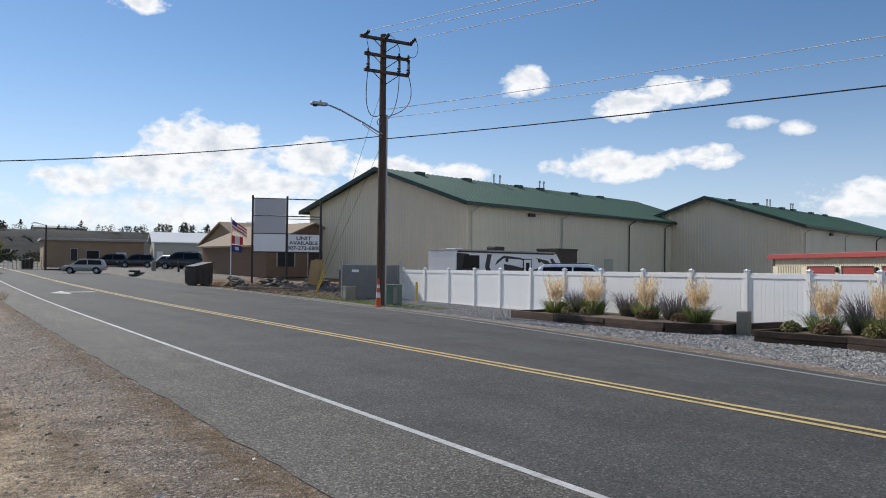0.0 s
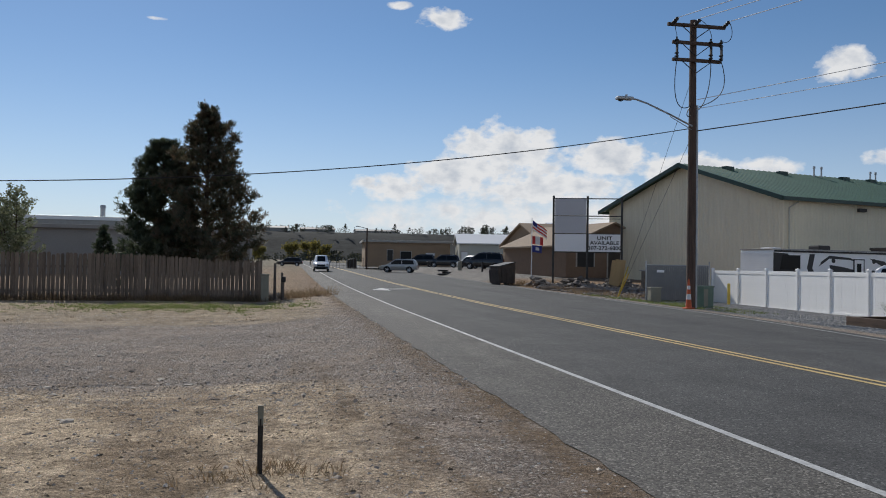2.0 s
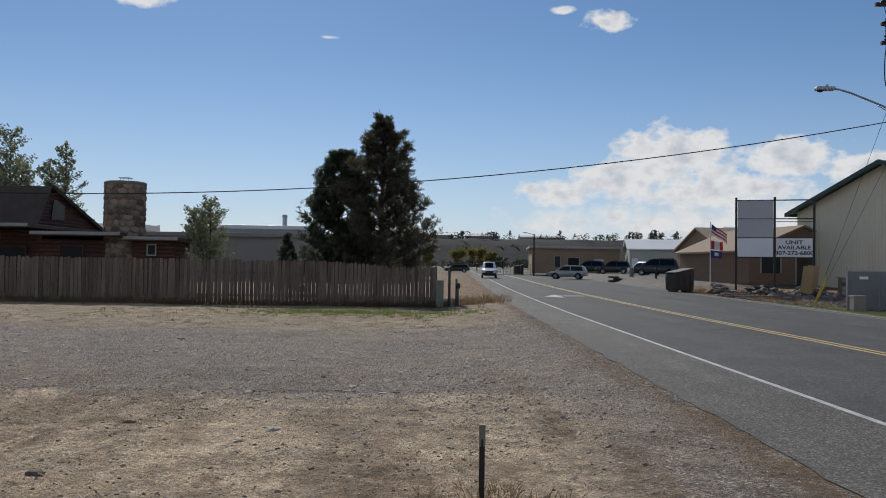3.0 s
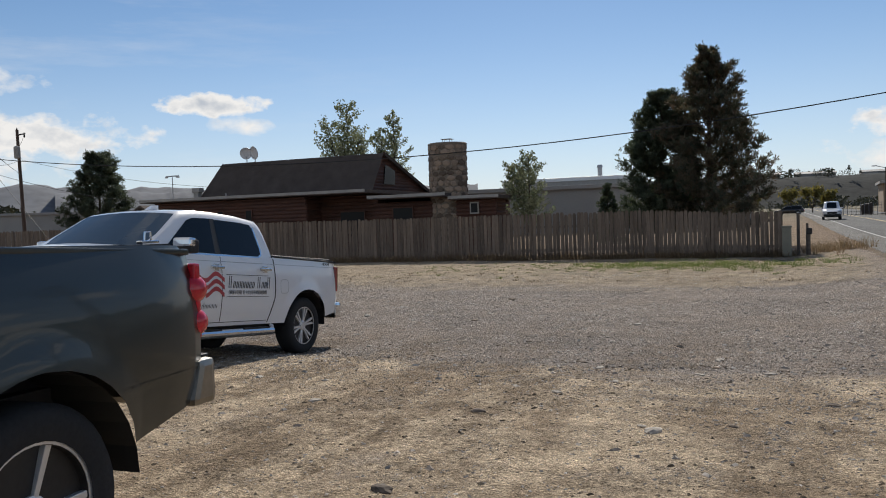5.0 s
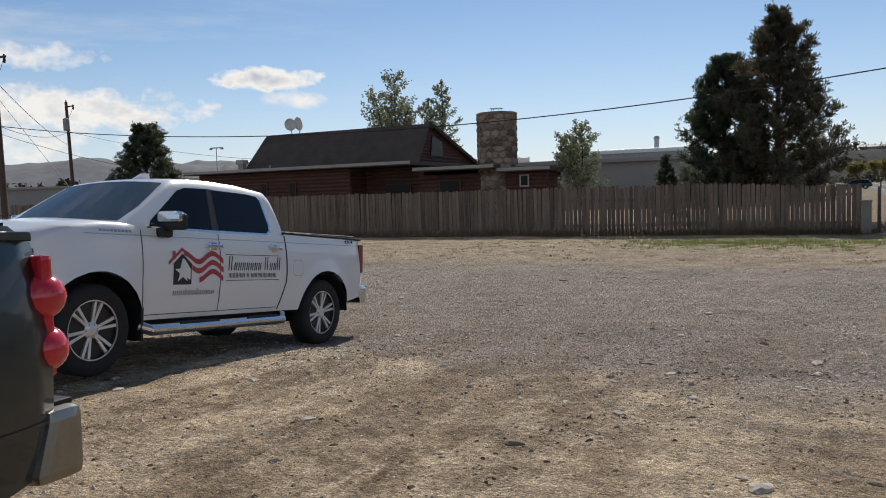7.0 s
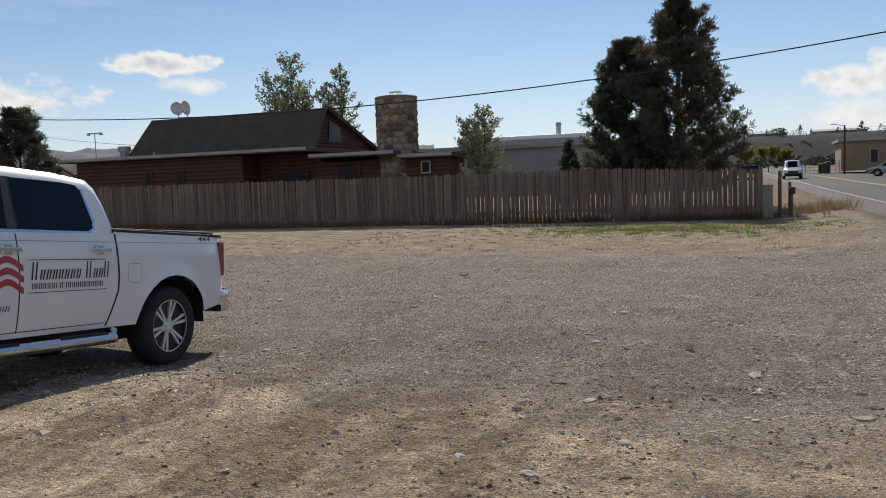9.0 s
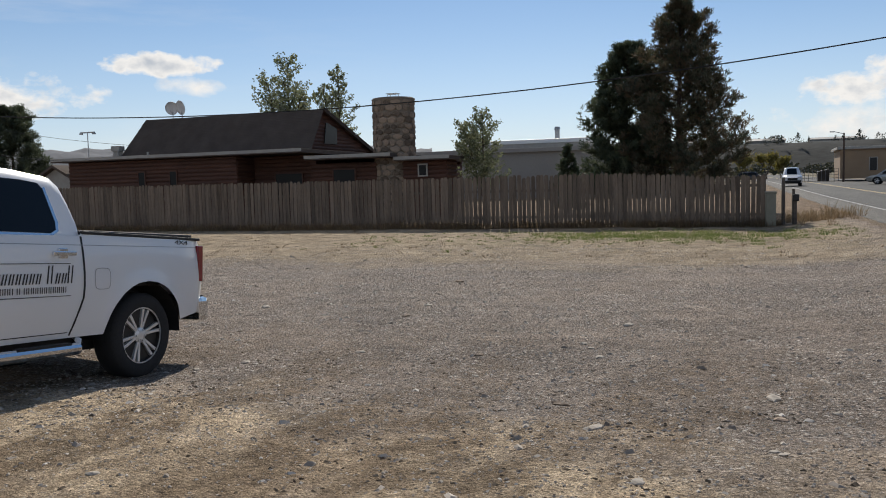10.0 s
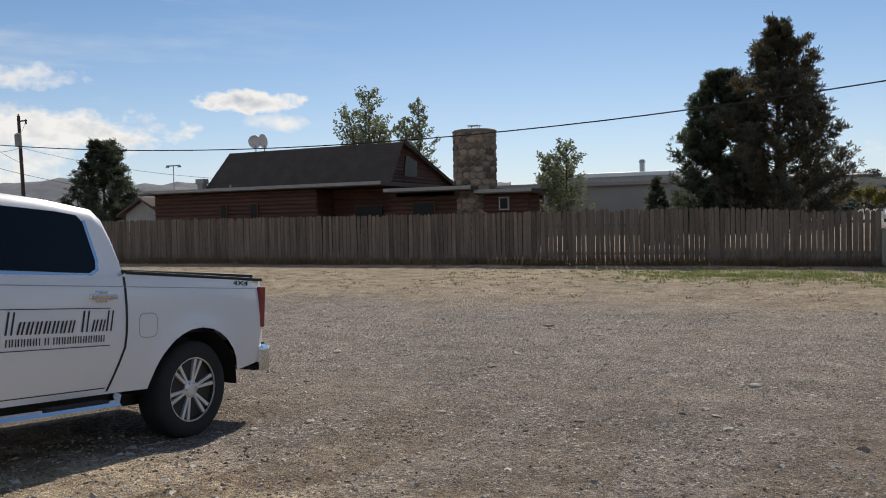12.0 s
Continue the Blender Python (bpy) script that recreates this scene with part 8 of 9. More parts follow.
def blades(n, seed, spread, height, width, lean, curl=0.0):
    """A tuft of thin blades: verts and faces."""
    rnd = random.Random(seed)
    verts, faces = [], []
    for _ in range(n):
        a = rnd.uniform(0, 2 * math.pi)
        r = spread * math.sqrt(rnd.random())
        h = height * rnd.uniform(0.55, 1.0)
        l = lean * rnd.uniform(0.2, 1.0) * (0.3 + r / max(spread, 1e-3))
        x, y = r * math.cos(a), r * math.sin(a)
        dx, dy = math.cos(a + rnd.uniform(-0.6, 0.6)) * l * h, math.sin(a + rnd.uniform(-0.6, 0.6)) * l * h
        t = rnd.uniform(0, math.pi)
        wx, wy = math.cos(t) * width, math.sin(t) * width
        b = len(verts)
        verts += [(x - wx, y - wy, 0), (x + wx, y + wy, 0), (x + dx * 0.4 + wx * 0.7, y + dy * 0.4 + wy * 0.7, h * 0.6), (x + dx * 0.4 - wx * 0.7, y + dy * 0.4 - wy * 0.7, h * 0.6), (x + dx, y + dy, h * (1 - curl * rnd.random()))]
        faces += [(b, b + 1, b + 2, b + 3), (b + 3, b + 2, b + 4)]
    return verts, faces


def raw(name, vf, material, parent=None):
    me = bpy.data.meshes.new(name)
    me.from_pydata(vf[0], [], vf[1])
    me.materials.append(material)
    o = new(name, me)
    o.parent = parent
    return o


def plume_grass(x, y, s, seed):
    g = base("ornamental_grass", pose(x, y, land(17.5, y) + 0.2), "feather grass with straw plumes above green blades in a planter", "ornamental grass", "planter plants")
    raw("blades", blades(520, seed, 0.30 * s, 0.60 * s, 0.007, 1.0, 0.3), GRASS, g)
    rnd = random.Random(seed + 1)
    verts, faces = [], []
    for _ in range(115):
        a, r, h = rnd.uniform(0, 6.28), 0.16 * s * math.sqrt(rnd.random()), s * rnd.uniform(0.5, 1.12)
        lean = rnd.uniform(0.0, 0.32)
        o = Vector((r * math.cos(a), r * math.sin(a), 0.1))
        d = Vector((math.cos(a) * lean, math.sin(a) * lean, 1.0)) * h
        b = len(verts)
        verts += [tuple(o), tuple(o + Vector((0.006, 0.004, 0))), tuple(o + d)]
        faces.append((b, b + 1, b + 2))
        for _k in range(14):
            q = 1.0 - 0.5 * rnd.random()
            c = o + d * q + Vector((rnd.gauss(0, 0.013), rnd.gauss(0, 0.013), 0))
            w = Vector((rnd.uniform(-1, 1), rnd.uniform(-1, 1), 0)).normalized() * 0.013
            b = len(verts)
            verts += [tuple(c - w), tuple(c + w), tuple(c + Vector((rnd.gauss(0, 0.015), rnd.gauss(0, 0.015), 0.085)))]
            faces.append((b, b + 1, b + 2))
    raw("plumes", (verts, faces), STRAW, g)


def sage_bush(x, y, s, seed):
    g = base("sage_shrub", pose(x, y, land(17.5, y) + 0.2), "dusty purple-grey sage shrub in a planter", "shrub", "planter plants")
    raw("foliage_mass", blades(330, seed, 0.24 * s, 0.85 * s, 0.011, 0.95), SAGE, g)
    raw("foliage", blades(160, seed + 3, 0.25 * s, 0.4 * s, 0.012, 0.9), GRASS, g)


def mum(x, y, s, seed, brown=False):
    g = base("mum_plant", pose(x, y, land(17.5, y) + 0.2), "rounded clump of %s faded flower heads in a planter" % ("brown" if brown else "ochre green"), "flower clump", "planter plants")
    rnd = random.Random(seed)
    verts, faces = [], []
    for _ in range(420):
        u, a = rnd.random(), rnd.uniform(0, 2 * math.pi)
        ph = math.acos(1 - u)
        r = 0.27 * s * rnd.uniform(0.8, 1.05)
        p = Vector((r * math.sin(ph) * math.cos(a), r * math.sin(ph) * math.sin(a), 0.05 + r * 0.95 * math.cos(ph)))
        t1 = Vector((rnd.uniform(-1, 1), rnd.uniform(-1, 1), rnd.uniform(-1, 1))).normalized() * 0.034 * s
        t2 = t1.orthogonal().normalized() * 0.034 * s
        b = len(verts)
        verts += [tuple(p + t1), tuple(p + t2), tuple(p - t1), tuple(p - t2)]
        faces.append((b, b + 1, b + 2, b + 3))
    raw("bloom_mass", (verts, faces), MUMS_BROWN if brown else MUMS, g)


for i, (x, y, s) in enumerate(((18.9, 23.1, 1.15), (19.6, 21.9, 1.2), (19.5, 19.2, 1.2), (19.6, 17.2, 1.15), (19.2, 12.7, 1.15), (19.4, 11.2, 1.2), (19.3, 9.0, 1.2))):
    plume_grass(x, y, s, 40 + i * 7)
for i, (x, y, s) in enumerate(((19.9, 22.9, 1.15), (19.9, 20.4, 1.1), (19.7, 18.2, 1.15), (19.9, 12.0, 1.4))):
    sage_bush(x, y, s, 90 + i * 5)
for i, (x, y, s, b) in enumerate(((18.6, 22.1, 0.9, False), (18.7, 21.2, 1.0, False), (18.8, 18.6, 1.05, True), (18.8, 17.2, 0.95, True), (18.5, 13.2, 1.0, False), (18.6, 12.3, 1.05, True), (18.9, 11.2, 1.1, False))):
    mum(x, y, s, 140 + i, b)


# ---- trees ----
def pine(x, y, g, height, spread, seed, material, label, limbs=70, tufts=30, lean=(0, 0), taper=0.85, skirt=0.12, ragged=0.3, needle=0.2):
    """Trunk, drooping limbs, and tufts of needles along each limb."""
    t = base("pine_tree", pose(x, y, g), label, "tree", "pines")
    rnd = random.Random(seed)
    top = Vector((lean[0], lean[1], height))
    bm = bmesh.new()
    for k in range(8):
        a, b = top * (k / 8), top * ((k + 1) / 8)
        tube(bm, a, b, 0.22 * (1 - k / 8.6) * height / 10, 0.22 * (1 - (k + 1) / 8.6) * height / 10, 10, False)
    part("trunk", bm, BARK, t)
    bml = bmesh.new()
    verts, faces = [], []
    for i in range(limbs):
        f = skirt + (1 - skirt) * (i + rnd.random()) / limbs
        a = i * 2.399 + rnd.uniform(-0.5, 0.5)
        prof = (1 - f) ** taper * (0.75 + 0.25 * min(1.0, (f - skirt) * 5 + 0.4))
        ln = spread * max(0.09, prof) * rnd.uniform(1 - ragged, 1 + ragged * 0.6)
        o = top * f
        up = 0.10 + 0.55 * f
        pts = []
        for k in range(6):
            q = k / 5
            pts.append(o + Vector((math.cos(a) * ln * q, math.sin(a) * ln * q, ln * (up * q - 0.18 * q * (1 - q) + 0.25 * q * q * (0.4 + f)))))
        for k in range(5):
            tube(bml, pts[k], pts[k + 1], 0.035 * (1 - k / 6) * height / 10, 0.035 * (1 - (k + 1) / 6) * height / 10, 5, False)
        n = int(tufts * (0.35 + ln / spread))
        for _ in range(n):
            q = 0.18 + 0.82 * math.sqrt(rnd.random())
            k = min(4, int(q * 5))
            c = pts[k].lerp(pts[k + 1], q * 5 - k) + Vector((rnd.gauss(0, 1), rnd.gauss(0, 1), rnd.gauss(0, 0.7))) * (0.06 + 0.05 * ln * (0.4 + 0.6 * q))
            d = (pts[k + 1] - pts[k]).normalized() + Vector((rnd.uniform(-0.7, 0.7), rnd.uniform(-0.7, 0.7), rnd.uniform(0.0, 0.9)))
            d.normalize()
            u = d.orthogonal().normalized()
            w = d.cross(u)
            b0 = len(verts)
            m = 9
            verts.append(tuple(c - d * 0.05))
            for j in range(m):
                th = 2 * math.pi * j / m + rnd.uniform(-0.3, 0.3)
                r = needle * rnd.uniform(0.7, 1.2)
                s_ = u * math.cos(th) + w * math.sin(th)
                e = c + s_ * r * 0.75 + d * r * rnd.uniform(0.3, 1.0)
                sd = s_.cross(d) * 0.026
                verts += [tuple(e + sd), tuple(e - sd)]
                faces.append((b0, b0 + 1 + 2 * j, b0 + 2 + 2 * j))
    part("branchwork", bml, BARK, t)
    raw("crown", (verts, faces), material, t)
    return t


def leafy(x, y, g, height, spread, seed, material, label, leaf=0.09, count=2600, stems=5, trunk_h=0.14, category="tree", bare=False):
    t = base("leafy_tree" if not bare else "bare_tree", pose(x, y, g), label, category)
    rnd = random.Random(seed)
    bm = bmesh.new()
    verts, faces = [], []
    tips = []
    tube(bm, (0, 0, -0.1), (0, 0, height * trunk_h), 0.022 * height, 0.017 * height, 8, False)
    def grow(p, d, ln, r, depth):
        q = p + d * ln
        tube(bm, p, q, r, r * 0.65, 5, False)
        if depth == 0:
            tips.append((q, d))
            return
        tips.append((q, d))
        for _ in range(3 if depth > 1 else 4):
            nd = (d + Vector((rnd.uniform(-0.42, 0.42), rnd.uniform(-0.42, 0.42), rnd.uniform(0.1, 0.5)))).normalized()
            grow(q, nd, ln * rnd.uniform(0.55, 0.8), r * 0.6, depth - 1)
    for k in range(stems):
        a = k * 2.4 + rnd.uniform(-0.4, 0.4)
        d = Vector((math.cos(a) * spread / height * 0.38, math.sin(a) * spread / height * 0.38, 1.0)).normalized()
        grow(Vector((0, 0, height * trunk_h * rnd.uniform(0.7, 1.0))), d, height * rnd.uniform(0.24, 0.34), 0.010 * height, 3)
    part("trunk", bm, BARK, t)
    if not bare:
        for _ in range(count):
            q, d = tips[rnd.randrange(len(tips))]
            c = q + Vector((rnd.gauss(0, 1), rnd.gauss(0, 1), rnd.gauss(0, 1))) * spread * 0.055
            a = Vector((rnd.uniform(-1, 1), rnd.uniform(-1, 1), rnd.uniform(-1, 1))).normalized()
            b = a.orthogonal().normalized()
            s = leaf * rnd.uniform(0.6, 1.3)
            k = len(verts)
            verts += [tuple(c - a * s), tuple(c + b * s * 0.45), tuple(c + a * s), tuple(c - b * s * 0.45)]
            faces.append((k, k + 1, k + 2, k + 3))
        raw("crown", (verts, faces), material, t)
    return t


def spire(x, y, g, height, spread, seed, material, label, leaf=0.08, limbs=34, leaves=110, tops=1):
    """A leafy tree with one or more leaders, short rising limbs and small leaves in uneven clusters."""
    t = base("leafy_tree", pose(x, y, g), label, "tree")
    rnd = random.Random(seed)
    bm = bmesh.new()
    verts, faces = [], []
    tube(bm, (0, 0, -0.1), (0, 0, height * 0.2), 0.018 * height, 0.013 * height, 8, False)
    for k in range(tops):
        a0 = k * 2.6 + 0.3
        tip = Vector((math.cos(a0) * spread * 0.32 * (k > 0), math.sin(a0) * spread * 0.2 * (k > 0), height * (1.0 - 0.14 * k)))
        foot = Vector((0, 0, height * 0.15))
        tube(bm, foot, foot.lerp(tip, 0.5), 0.011 * height, 0.007 * height, 6, False)
        tube(bm, foot.lerp(tip, 0.5), tip, 0.007 * height, 0.002 * height, 5, False)
        for i in range(limbs):
            f = 0.10 + 0.88 * (i + rnd.random()) / limbs
            o = foot.lerp(tip, f)
            a = i * 2.4 + rnd.uniform(-0.5, 0.5)
            ln = spread * 0.5 * (0.25 + 0.75 * (1 - f) ** 0.75) * rnd.uniform(0.6, 1.15) * (1.0 if tops == 1 else 0.8)
            e = o + Vector((math.cos(a) * ln, math.sin(a) * ln, ln * rnd.uniform(0.55, 1.1)))
            tube(bm, o, e, 0.0035 * height, 0.001 * height, 4, False)
            for _ in range(int(leaves * (0.35 + 0.65 * ln / (spread * 0.5)))):
                q = 0.2 + 0.9 * rnd.random()
                c = o.lerp(e, q) + Vector((rnd.gauss(0, 1), rnd.gauss(0, 1), rnd.gauss(0, 1))) * (0.02 + 0.035 * spread * (1.1 - 0.6 * q))
                u = Vector((rnd.uniform(-1, 1), rnd.uniform(-1, 1), rnd.uniform(-1, 1))).normalized()
                w = u.orthogonal().normalized()
                sz = leaf * rnd.uniform(0.6, 1.3)
                b = len(verts)
                verts += [tuple(c - u * sz), tuple(c + w * sz * 0.5), tuple(c + u * sz), tuple(c - w * sz * 0.5)]
                faces.append((b, b + 1, b + 2, b + 3))
    part("trunk", bm, BARK, t)
    raw("crown", (verts, faces), material, t)
    return t


pine(-4.6, 46.0, -0.15, 9.7, 3.4, 21, NEEDLES_BROWN, "tall dark pine with rusty inner needles behind the fence", 120, 62, (0.1, 0), 0.72, 0.08, 0.34, 0.22)
pine(-7.3, 47.6, -0.15, 8.0, 2.45, 22, NEEDLES, "dense dark green pine behind the fence", 105, 62, (0.3, 0), 0.5, 0.08, 0.2, 0.21)
pine(-9.9, 46.8, -0.15, 3.3, 1.0, 23, NEEDLES, "small blue-green spruce behind the fence", 40, 26, (0, 0), 0.9, 0.05, 0.2, 0.14)
pine(-50.9, 51.8, 0.1, 7.3, 3.0, 24, NEEDLES, "bushy dark green pine beyond the log house", 90, 60, (0, 0), 0.48, 0.08, 0.25, 0.24)
spire(-34.4, 62.5, 0.2, 11.4, 6.6, 31, LEAF_GREEN, "grey-green leafy tree behind the log house", 0.12, 34, 130, 3)
spire(-30.6, 63.5, 0.2, 10.2, 4.6, 32, LEAF_GREEN, "thinner grey-green tree behind the log house", 0.12, 32, 120, 2)
spire(-14.1, 46.3, -0.15, 5.3, 3.3, 33, LEAF_GREEN, "young leafy tree with open crown behind the fence", 0.075, 34, 125, 2)
leafy(-25.8, 82.0, 0.2, 6.5, 4.0, 34, LEAF_GREEN, "small leafy tree beyond the chimney", 0.16, 900, 5)
leafy(-62.0, 43.0, 0.0, 9.0, 6.0, 35, LEAF_GREEN, "bare pale-branched tree beyond the utility poles", 0.1, 10, 6, bare=True)
for i, (x, y, h) in enumerate(((4.5, 170.0, 5.5), (0.5, 176.0, 4.8), (7.5, 180.0, 4.2), (-6.0, 172.0, 3.6))):
    leafy(x, y, 1.2, h, h * 1.2, 60 + i, LEAF_YELLOW, "yellowing leafy tree at the far end of the road", 0.3, 900, 6)
for i, (x, y, h) in enumerate(((27.2, 82.0, 3.6), (28.2, 81.6, 3.0), (30.4, 80.5, 2.2))):
    pine(x, y, 0.9, h, 1.1, 80 + i, NEEDLES, "dark clipped conifer by the porch", 34, 26, (0, 0), 0.8, 0.04, 0.15, 0.2)


def skyline():
    """The broken line of trees along the top of the bench and the far plain."""
    rnd = random.Random(77)
    verts, faces = [], []
    def clump(x, y, z, w, h, conifer):
        for _ in range(90):
            if conifer:
                f = rnd.random()
                r = w * 0.35 * (1 - f)
                p = (x + rnd.gauss(0, 1) * r, y, z + f * h)
            else:
                a, q = rnd.uniform(0, 6.28), math.sqrt(rnd.random())
                p = (x + math.cos(a) * w * 0.5 * q, y + rnd.uniform(-1, 1), z + h * 0.55 + math.sin(a) * h * 0.45 * q)
            s = w * rnd.uniform(0.05, 0.13)
            b = len(verts)
            for k in range(3):
                t = rnd.uniform(0, 6.28)
                verts.append((p[0] + math.cos(t) * s, p[1] + rnd.uniform(-s, s), p[2] + math.sin(t) * s))
            faces.append((b, b + 1, b + 2))
    for _ in range(230):
        yaw = radians(rnd.uniform(-47, 12))
        d = rnd.uniform(500, 560)
        h = rnd.uniform(2.5, 6.5)
        clump(-math.sin(yaw) * d, math.cos(yaw) * d, 20.3, h * rnd.uniform(0.7, 1.6), h, rnd.random() < 0.5)
    for _ in range(160):
        yaw = radians(rnd.uniform(38, 64))
        d = rnd.uniform(260, 420)
        h = rnd.uniform(4, 9)
        clump(-math.sin(yaw) * d, math.cos(yaw) * d, 1.2, h * rnd.uniform(0.8, 1.8), h, rnd.random() < 0.4)
    for _ in range(90):
        yaw = radians(rnd.uniform(-14, 10))
        d = rnd.uniform(250, 430)
        h = rnd.uniform(2, 5)
        clump(-math.sin(yaw) * d, math.cos(yaw) * d, 1.6, h * rnd.uniform(1.0, 2.2), h, False)
    me = bpy.data.meshes.new("far_trees")
    me.from_pydata(verts, [], faces)
    me.materials.append(FARTREE)
    tagged(new("far_trees", me), "broken line of dark trees on the far bench", "trees", kind="stuff")


FARTREE = island_mat("far_foliage", [(0.04, 0.05, 0.035), (0.07, 0.075, 0.05), (0.12, 0.105, 0.05)], 0.9, 0)
skyline()


# ---- weeds, grass and loose stones ----
def scatter_tufts(name, spots, material, label, category, seed, n, height, width, lean):
    rnd = random.Random(seed)
    verts, faces = [], []
    for x, y, s in spots:
        v, f = blades(n, rnd.randrange(10 ** 6), 0.16 * s, height * s * rnd.uniform(0.6, 1.2), width, lean, 0.3)
        b = len(verts)
        z = land(x, y) - 0.01
        verts += [(p[0] + x, p[1] + y, p[2] + z) for p in v]
        faces += [tuple(i + b for i in q) for q in f]
    me = bpy.data.meshes.new(name)
    me.from_pydata(verts, [], faces)
    me.materials.append(material)
    return tagged(new(name, me), label, category, kind="stuff")


rnd = random.Random(12)
scatter_tufts("dry_weeds", [(rnd.uniform(-44, -0.9), FENCE_Y - 0.06 - abs(rnd.gauss(0.0, 0.3)), rnd.uniform(0.6, 1.5)) for _ in range(1500)], DRYWEED, "dry brown weeds along the foot of the board fence", "weeds", 1, 14, 0.34, 0.007, 1.1)
scatter_tufts("grass", [(x, y, rnd.uniform(0.5, 1.3)) for x, y in ((rnd.gauss(-4.0, 2.4), rnd.gauss(31.2, 1.0)) for _ in range(520)) if x < 1.2 and y < 35] + [(rnd.uniform(-14, 0.8), rnd.gauss(30.5, 1.8), rnd.uniform(0.4, 0.9)) for _ in range(150)], GRASS, "sparse low green grass in front of the fence", "grass", 2, 18, 0.13, 0.006, 1.3)
scatter_tufts("dry_weeds", [(rnd.gauss(1.25, 0.42), rnd.gauss(38.2, 0.6), rnd.uniform(0.5, 1.4)) for _ in range(20)] + [(rnd.gauss(0.2, 0.5), rnd.gauss(37.4, 1.2), rnd.uniform(0.4, 1.0)) for _ in range(50)], DRYWEED, "tall dry weeds beside the road shoulder", "weeds", 3, 20, 0.58, 0.006, 0.9)
scatter_tufts("dry_weeds", [(rnd.uniform(-30, 1.0), rnd.uniform(25, 35), rnd.uniform(0.4, 0.9)) for _ in range(420)], DRYWEED, "scattered dry straw on the packed earth", "weeds", 4, 10, 0.12, 0.006, 1.5)
scatter_tufts("dry_weeds", [(-0.36 + rnd.gauss(0, 0.28), 6.72 + rnd.gauss(0, 0.2), rnd.uniform(0.4, 0.8)) for _ in range(26)], DRYWEED, "dark dry weeds round the marker stake", "weeds", 5, 14, 0.16, 0.004, 1.5)
scatter_tufts("grass", [(rnd.uniform(14.9, 18.5), rnd.uniform(29, 41), rnd.uniform(0.5, 1.2)) for _ in range(420)], GRASS, "sparse green grass on the far verge", "grass", 6, 14, 0.16, 0.008, 1.2)
scatter_tufts("dry_weeds", [(rnd.uniform(15.2, 19.5), rnd.uniform(39, 58), rnd.uniform(0.5, 1.3)) for _ in range(320)], DRYWEED, "dry weeds on the far verge", "weeds", 7, 12, 0.3, 0.009, 1.2)


def stones(name, spots, material, label, seed):
    rnd = random.Random(seed)
    verts, faces = [], []
    for x, y, s in spots:
        b = len(verts)
        a = rnd.uniform(0, 6.28)
        c, sn = math.cos(a), math.sin(a)
        z = land(x, y) + lot_relief(x, y)
        sx, sy, sz = s * rnd.uniform(0.7, 1.4), s * rnd.uniform(0.6, 1.1), s * rnd.uniform(0.25, 0.5)
        for px, py, pz in ((1, 0.1, 0), (0.2, 1, 0.1), (-1, 0.2, 0), (-0.1, -1, 0), (0.35, 0.3, 0.9), (-0.4, -0.25, 1)):
            px, py = px * sx * rnd.uniform(0.75, 1.2), py * sy * rnd.uniform(0.75, 1.2)
            verts.append((x + px * c - py * sn, y + px * sn + py * c, z + (pz * sz * rnd.uniform(0.8, 1.2) if pz > 0.5 else -0.3 * sz)))
        faces += [(b + i, b + j, b + k) for i, j, k in ((0, 1, 4), (1, 5, 4), (1, 2, 5), (2, 3, 5), (3, 4, 5), (3, 0, 4))]
    me = bpy.data.meshes.new(name)
    me.from_pydata(verts, [], faces)
    me.materials.append(material)
    return tagged(new(name, me), label, "stones", kind="stuff")


rnd = random.Random(30)
lot = []
while len(lot) < 130000:
    x, y = rnd.uniform(-15, 2.2), 4.5 + 24 * rnd.random() ** 1.3
    dens = 0.25 + 0.75 * smooth01(y + 0.15 * x, 8.0, 10.5)
    dens *= 0.35 + 1.1 * max(0.0, noise.noise(Vector((x * 0.35, y * 0.35, 7))) + 0.45)
    if y > 24:
        dens *= 0.5
    if rnd.random() < dens:
        lot.append((x, y, 0.006 + 0.013 * rnd.random() ** 2 + (0.035 * rnd.random() ** 1.5 if rnd.random() < 0.03 else 0)))
stones("lot_gravel", lot, STONES_LOT, "loose gravel and pebbles strewn over the lot", 31)
rnd = random.Random(33)
mulch = []
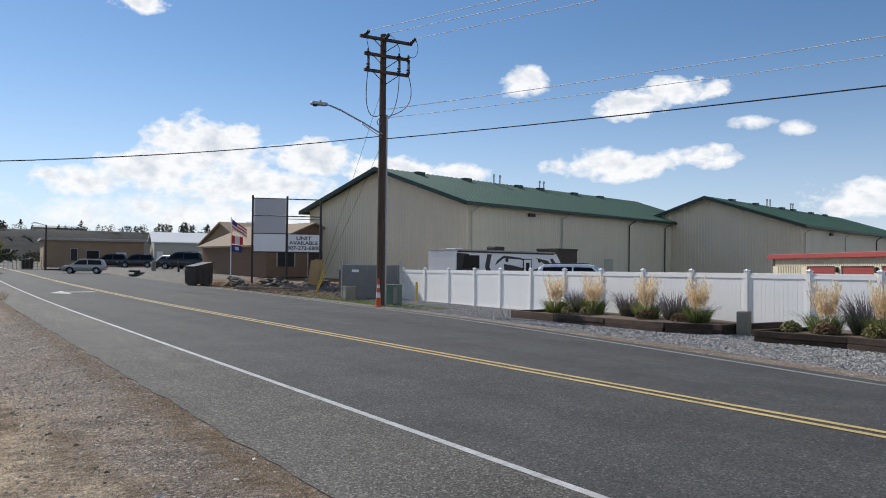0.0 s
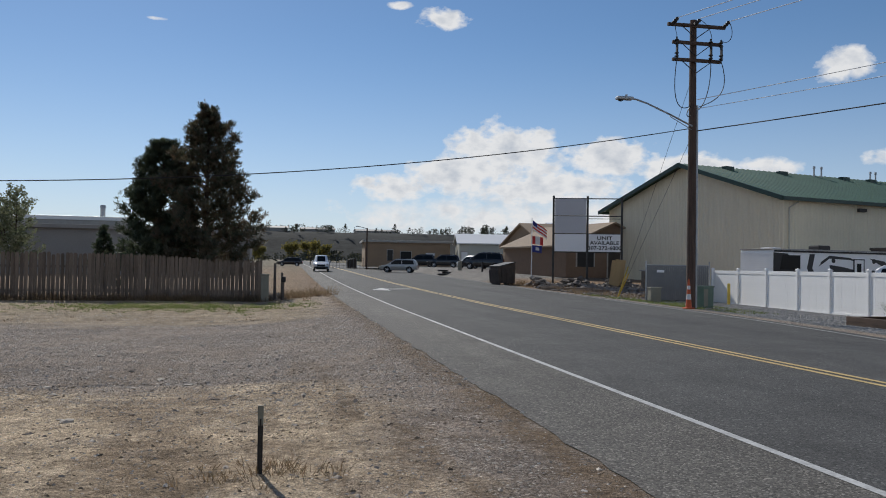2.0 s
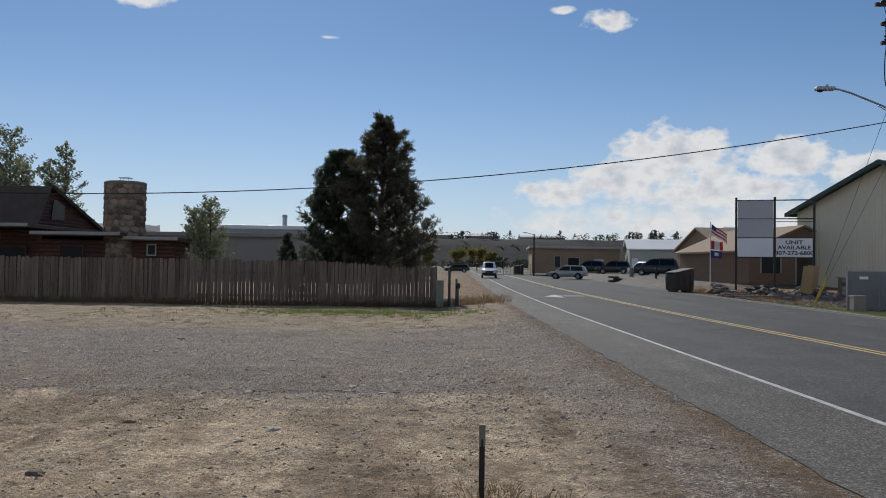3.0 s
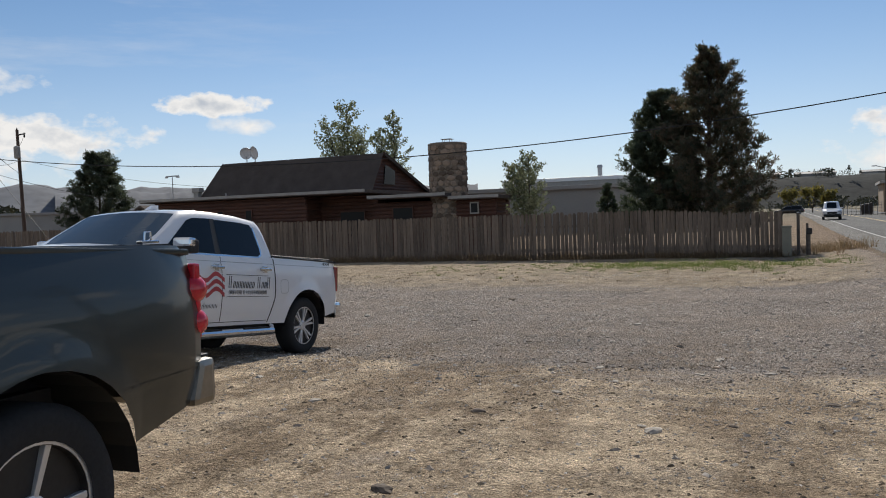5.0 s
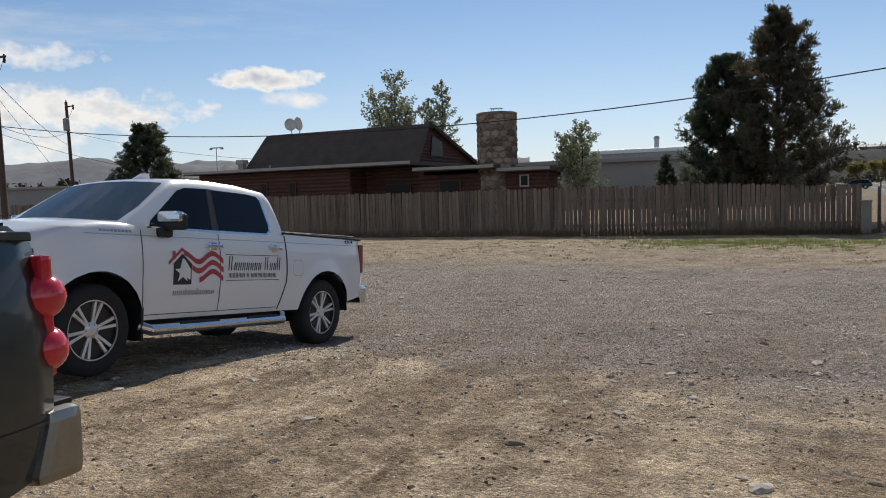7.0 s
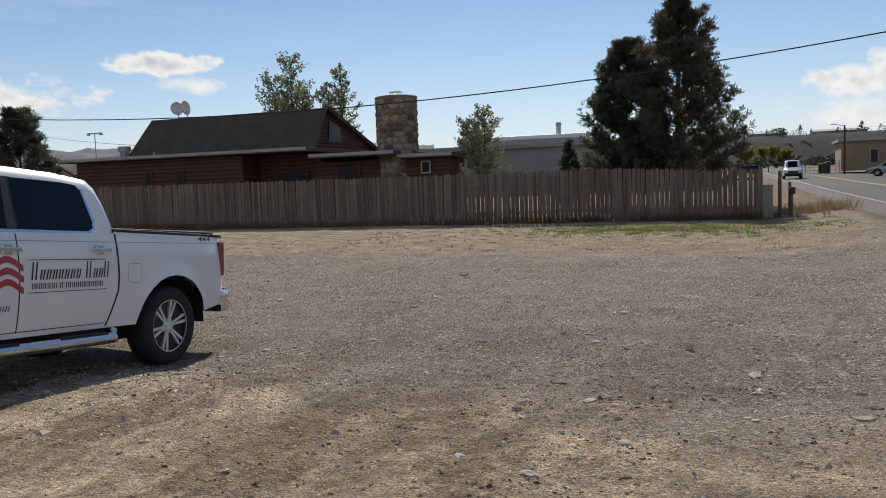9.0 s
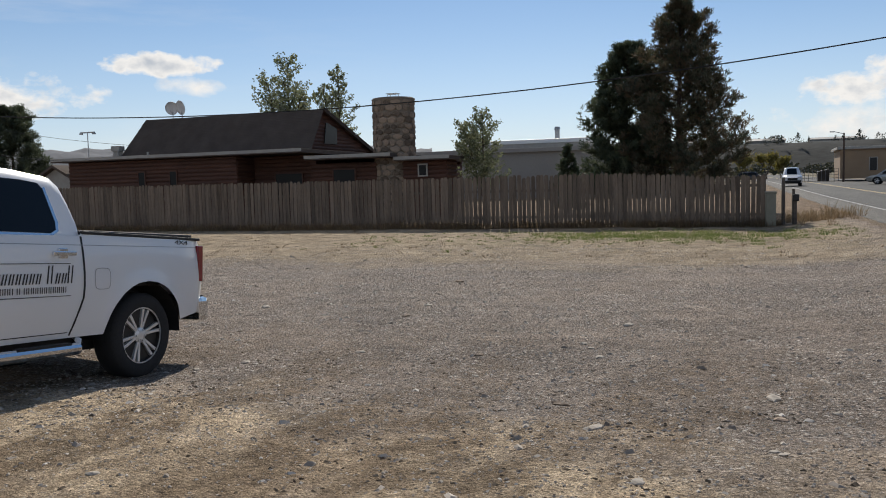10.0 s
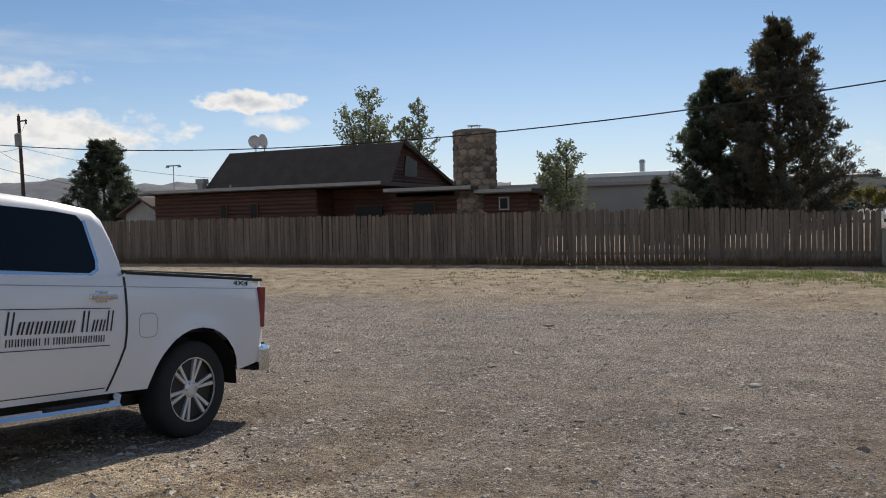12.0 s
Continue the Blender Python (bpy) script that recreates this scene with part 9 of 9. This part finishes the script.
while len(mulch) < 42000:
    y = rnd.uniform(3, 38.5)
    e = lerp_table(y, FAR_EDGE)
    x = e + 1.0 + (21.0 - e - 1.0) * rnd.random()
    if x > 17.6 and (15.3 < y < 23.7 or y < 13.4):
        continue
    if x - e - 1.0 < 1.0 * rnd.random():
        continue
    mulch.append((x, y, rnd.uniform(0.03, 0.065)))
rnd2 = random.Random(41)
clods = []
while len(clods) < 16000:
    x, y = rnd2.uniform(-13, 1.8), rnd2.uniform(4, 15)
    if rnd2.random() < 0.15 + 1.4 * max(0.0, noise.noise(Vector((x * 0.85 - y * 0.53, (y * 0.85 + x * 0.53) * 0.3, 2)) * 1.4)):
        clods.append((x, y, 0.006 + 0.022 * rnd2.random() ** 4))
stones("dirt_clods", clods, DIRT, "small clods of brown earth thrown up by tyres", 42)
stones("rock_mulch", mulch, STONES_GREY, "grey crushed rock between road and white fence", 34)
rnd = random.Random(36)
for k, (x, y, s) in enumerate(((-3.71, 13.05, 0.10), (-3.3, 12.2, 0.09), (-2.1, 13.8, 0.12), (-3.55, 7.2, 0.11), (-2.25, 9.0, 0.12), (-4.5, 17.8, 0.09), (-1.0, 10.2, 0.08), (-2.9, 11.0, 0.07), (-5.3, 9.3, 0.08), (-6.6, 17.0, 0.12), (-9.0, 17.3, 0.12), (-3.6, 16.8, 0.1), (-7.0, 20.5, 0.12)) + tuple((rnd.uniform(-9.5, 1.2), rnd.uniform(8.3, 20.0), 0.035 + 0.06 * rnd.random() ** 2) for _ in range(64))):
    bm = bmesh.new()
    bmesh.ops.create_icosphere(bm, subdivisions=2, radius=1)
    ph = rnd.uniform(0, 50)
    for v in bm.verts:
        q = 1 + 0.35 * noise.noise(v.co * 1.4 + Vector((ph, 0, 0))) + 0.15 * noise.noise(v.co * 4 + Vector((0, ph, 0)))
        v.co = Vector((v.co.x * q * s * 0.75, v.co.y * q * s * 0.5, v.co.z * q * s * 0.22))
    o = link("rock", bm, STONE_PALE if k % 3 else STONE)
    o.matrix_basis = pose(x, y, land(x, y) + lot_relief(x, y) + s * 0.04, 0, 0, rnd.uniform(0, 180))
    tagged(o, "loose %s rock lying on the lot" % ("pale" if k % 3 else "dark"), "rock", "loose rocks")
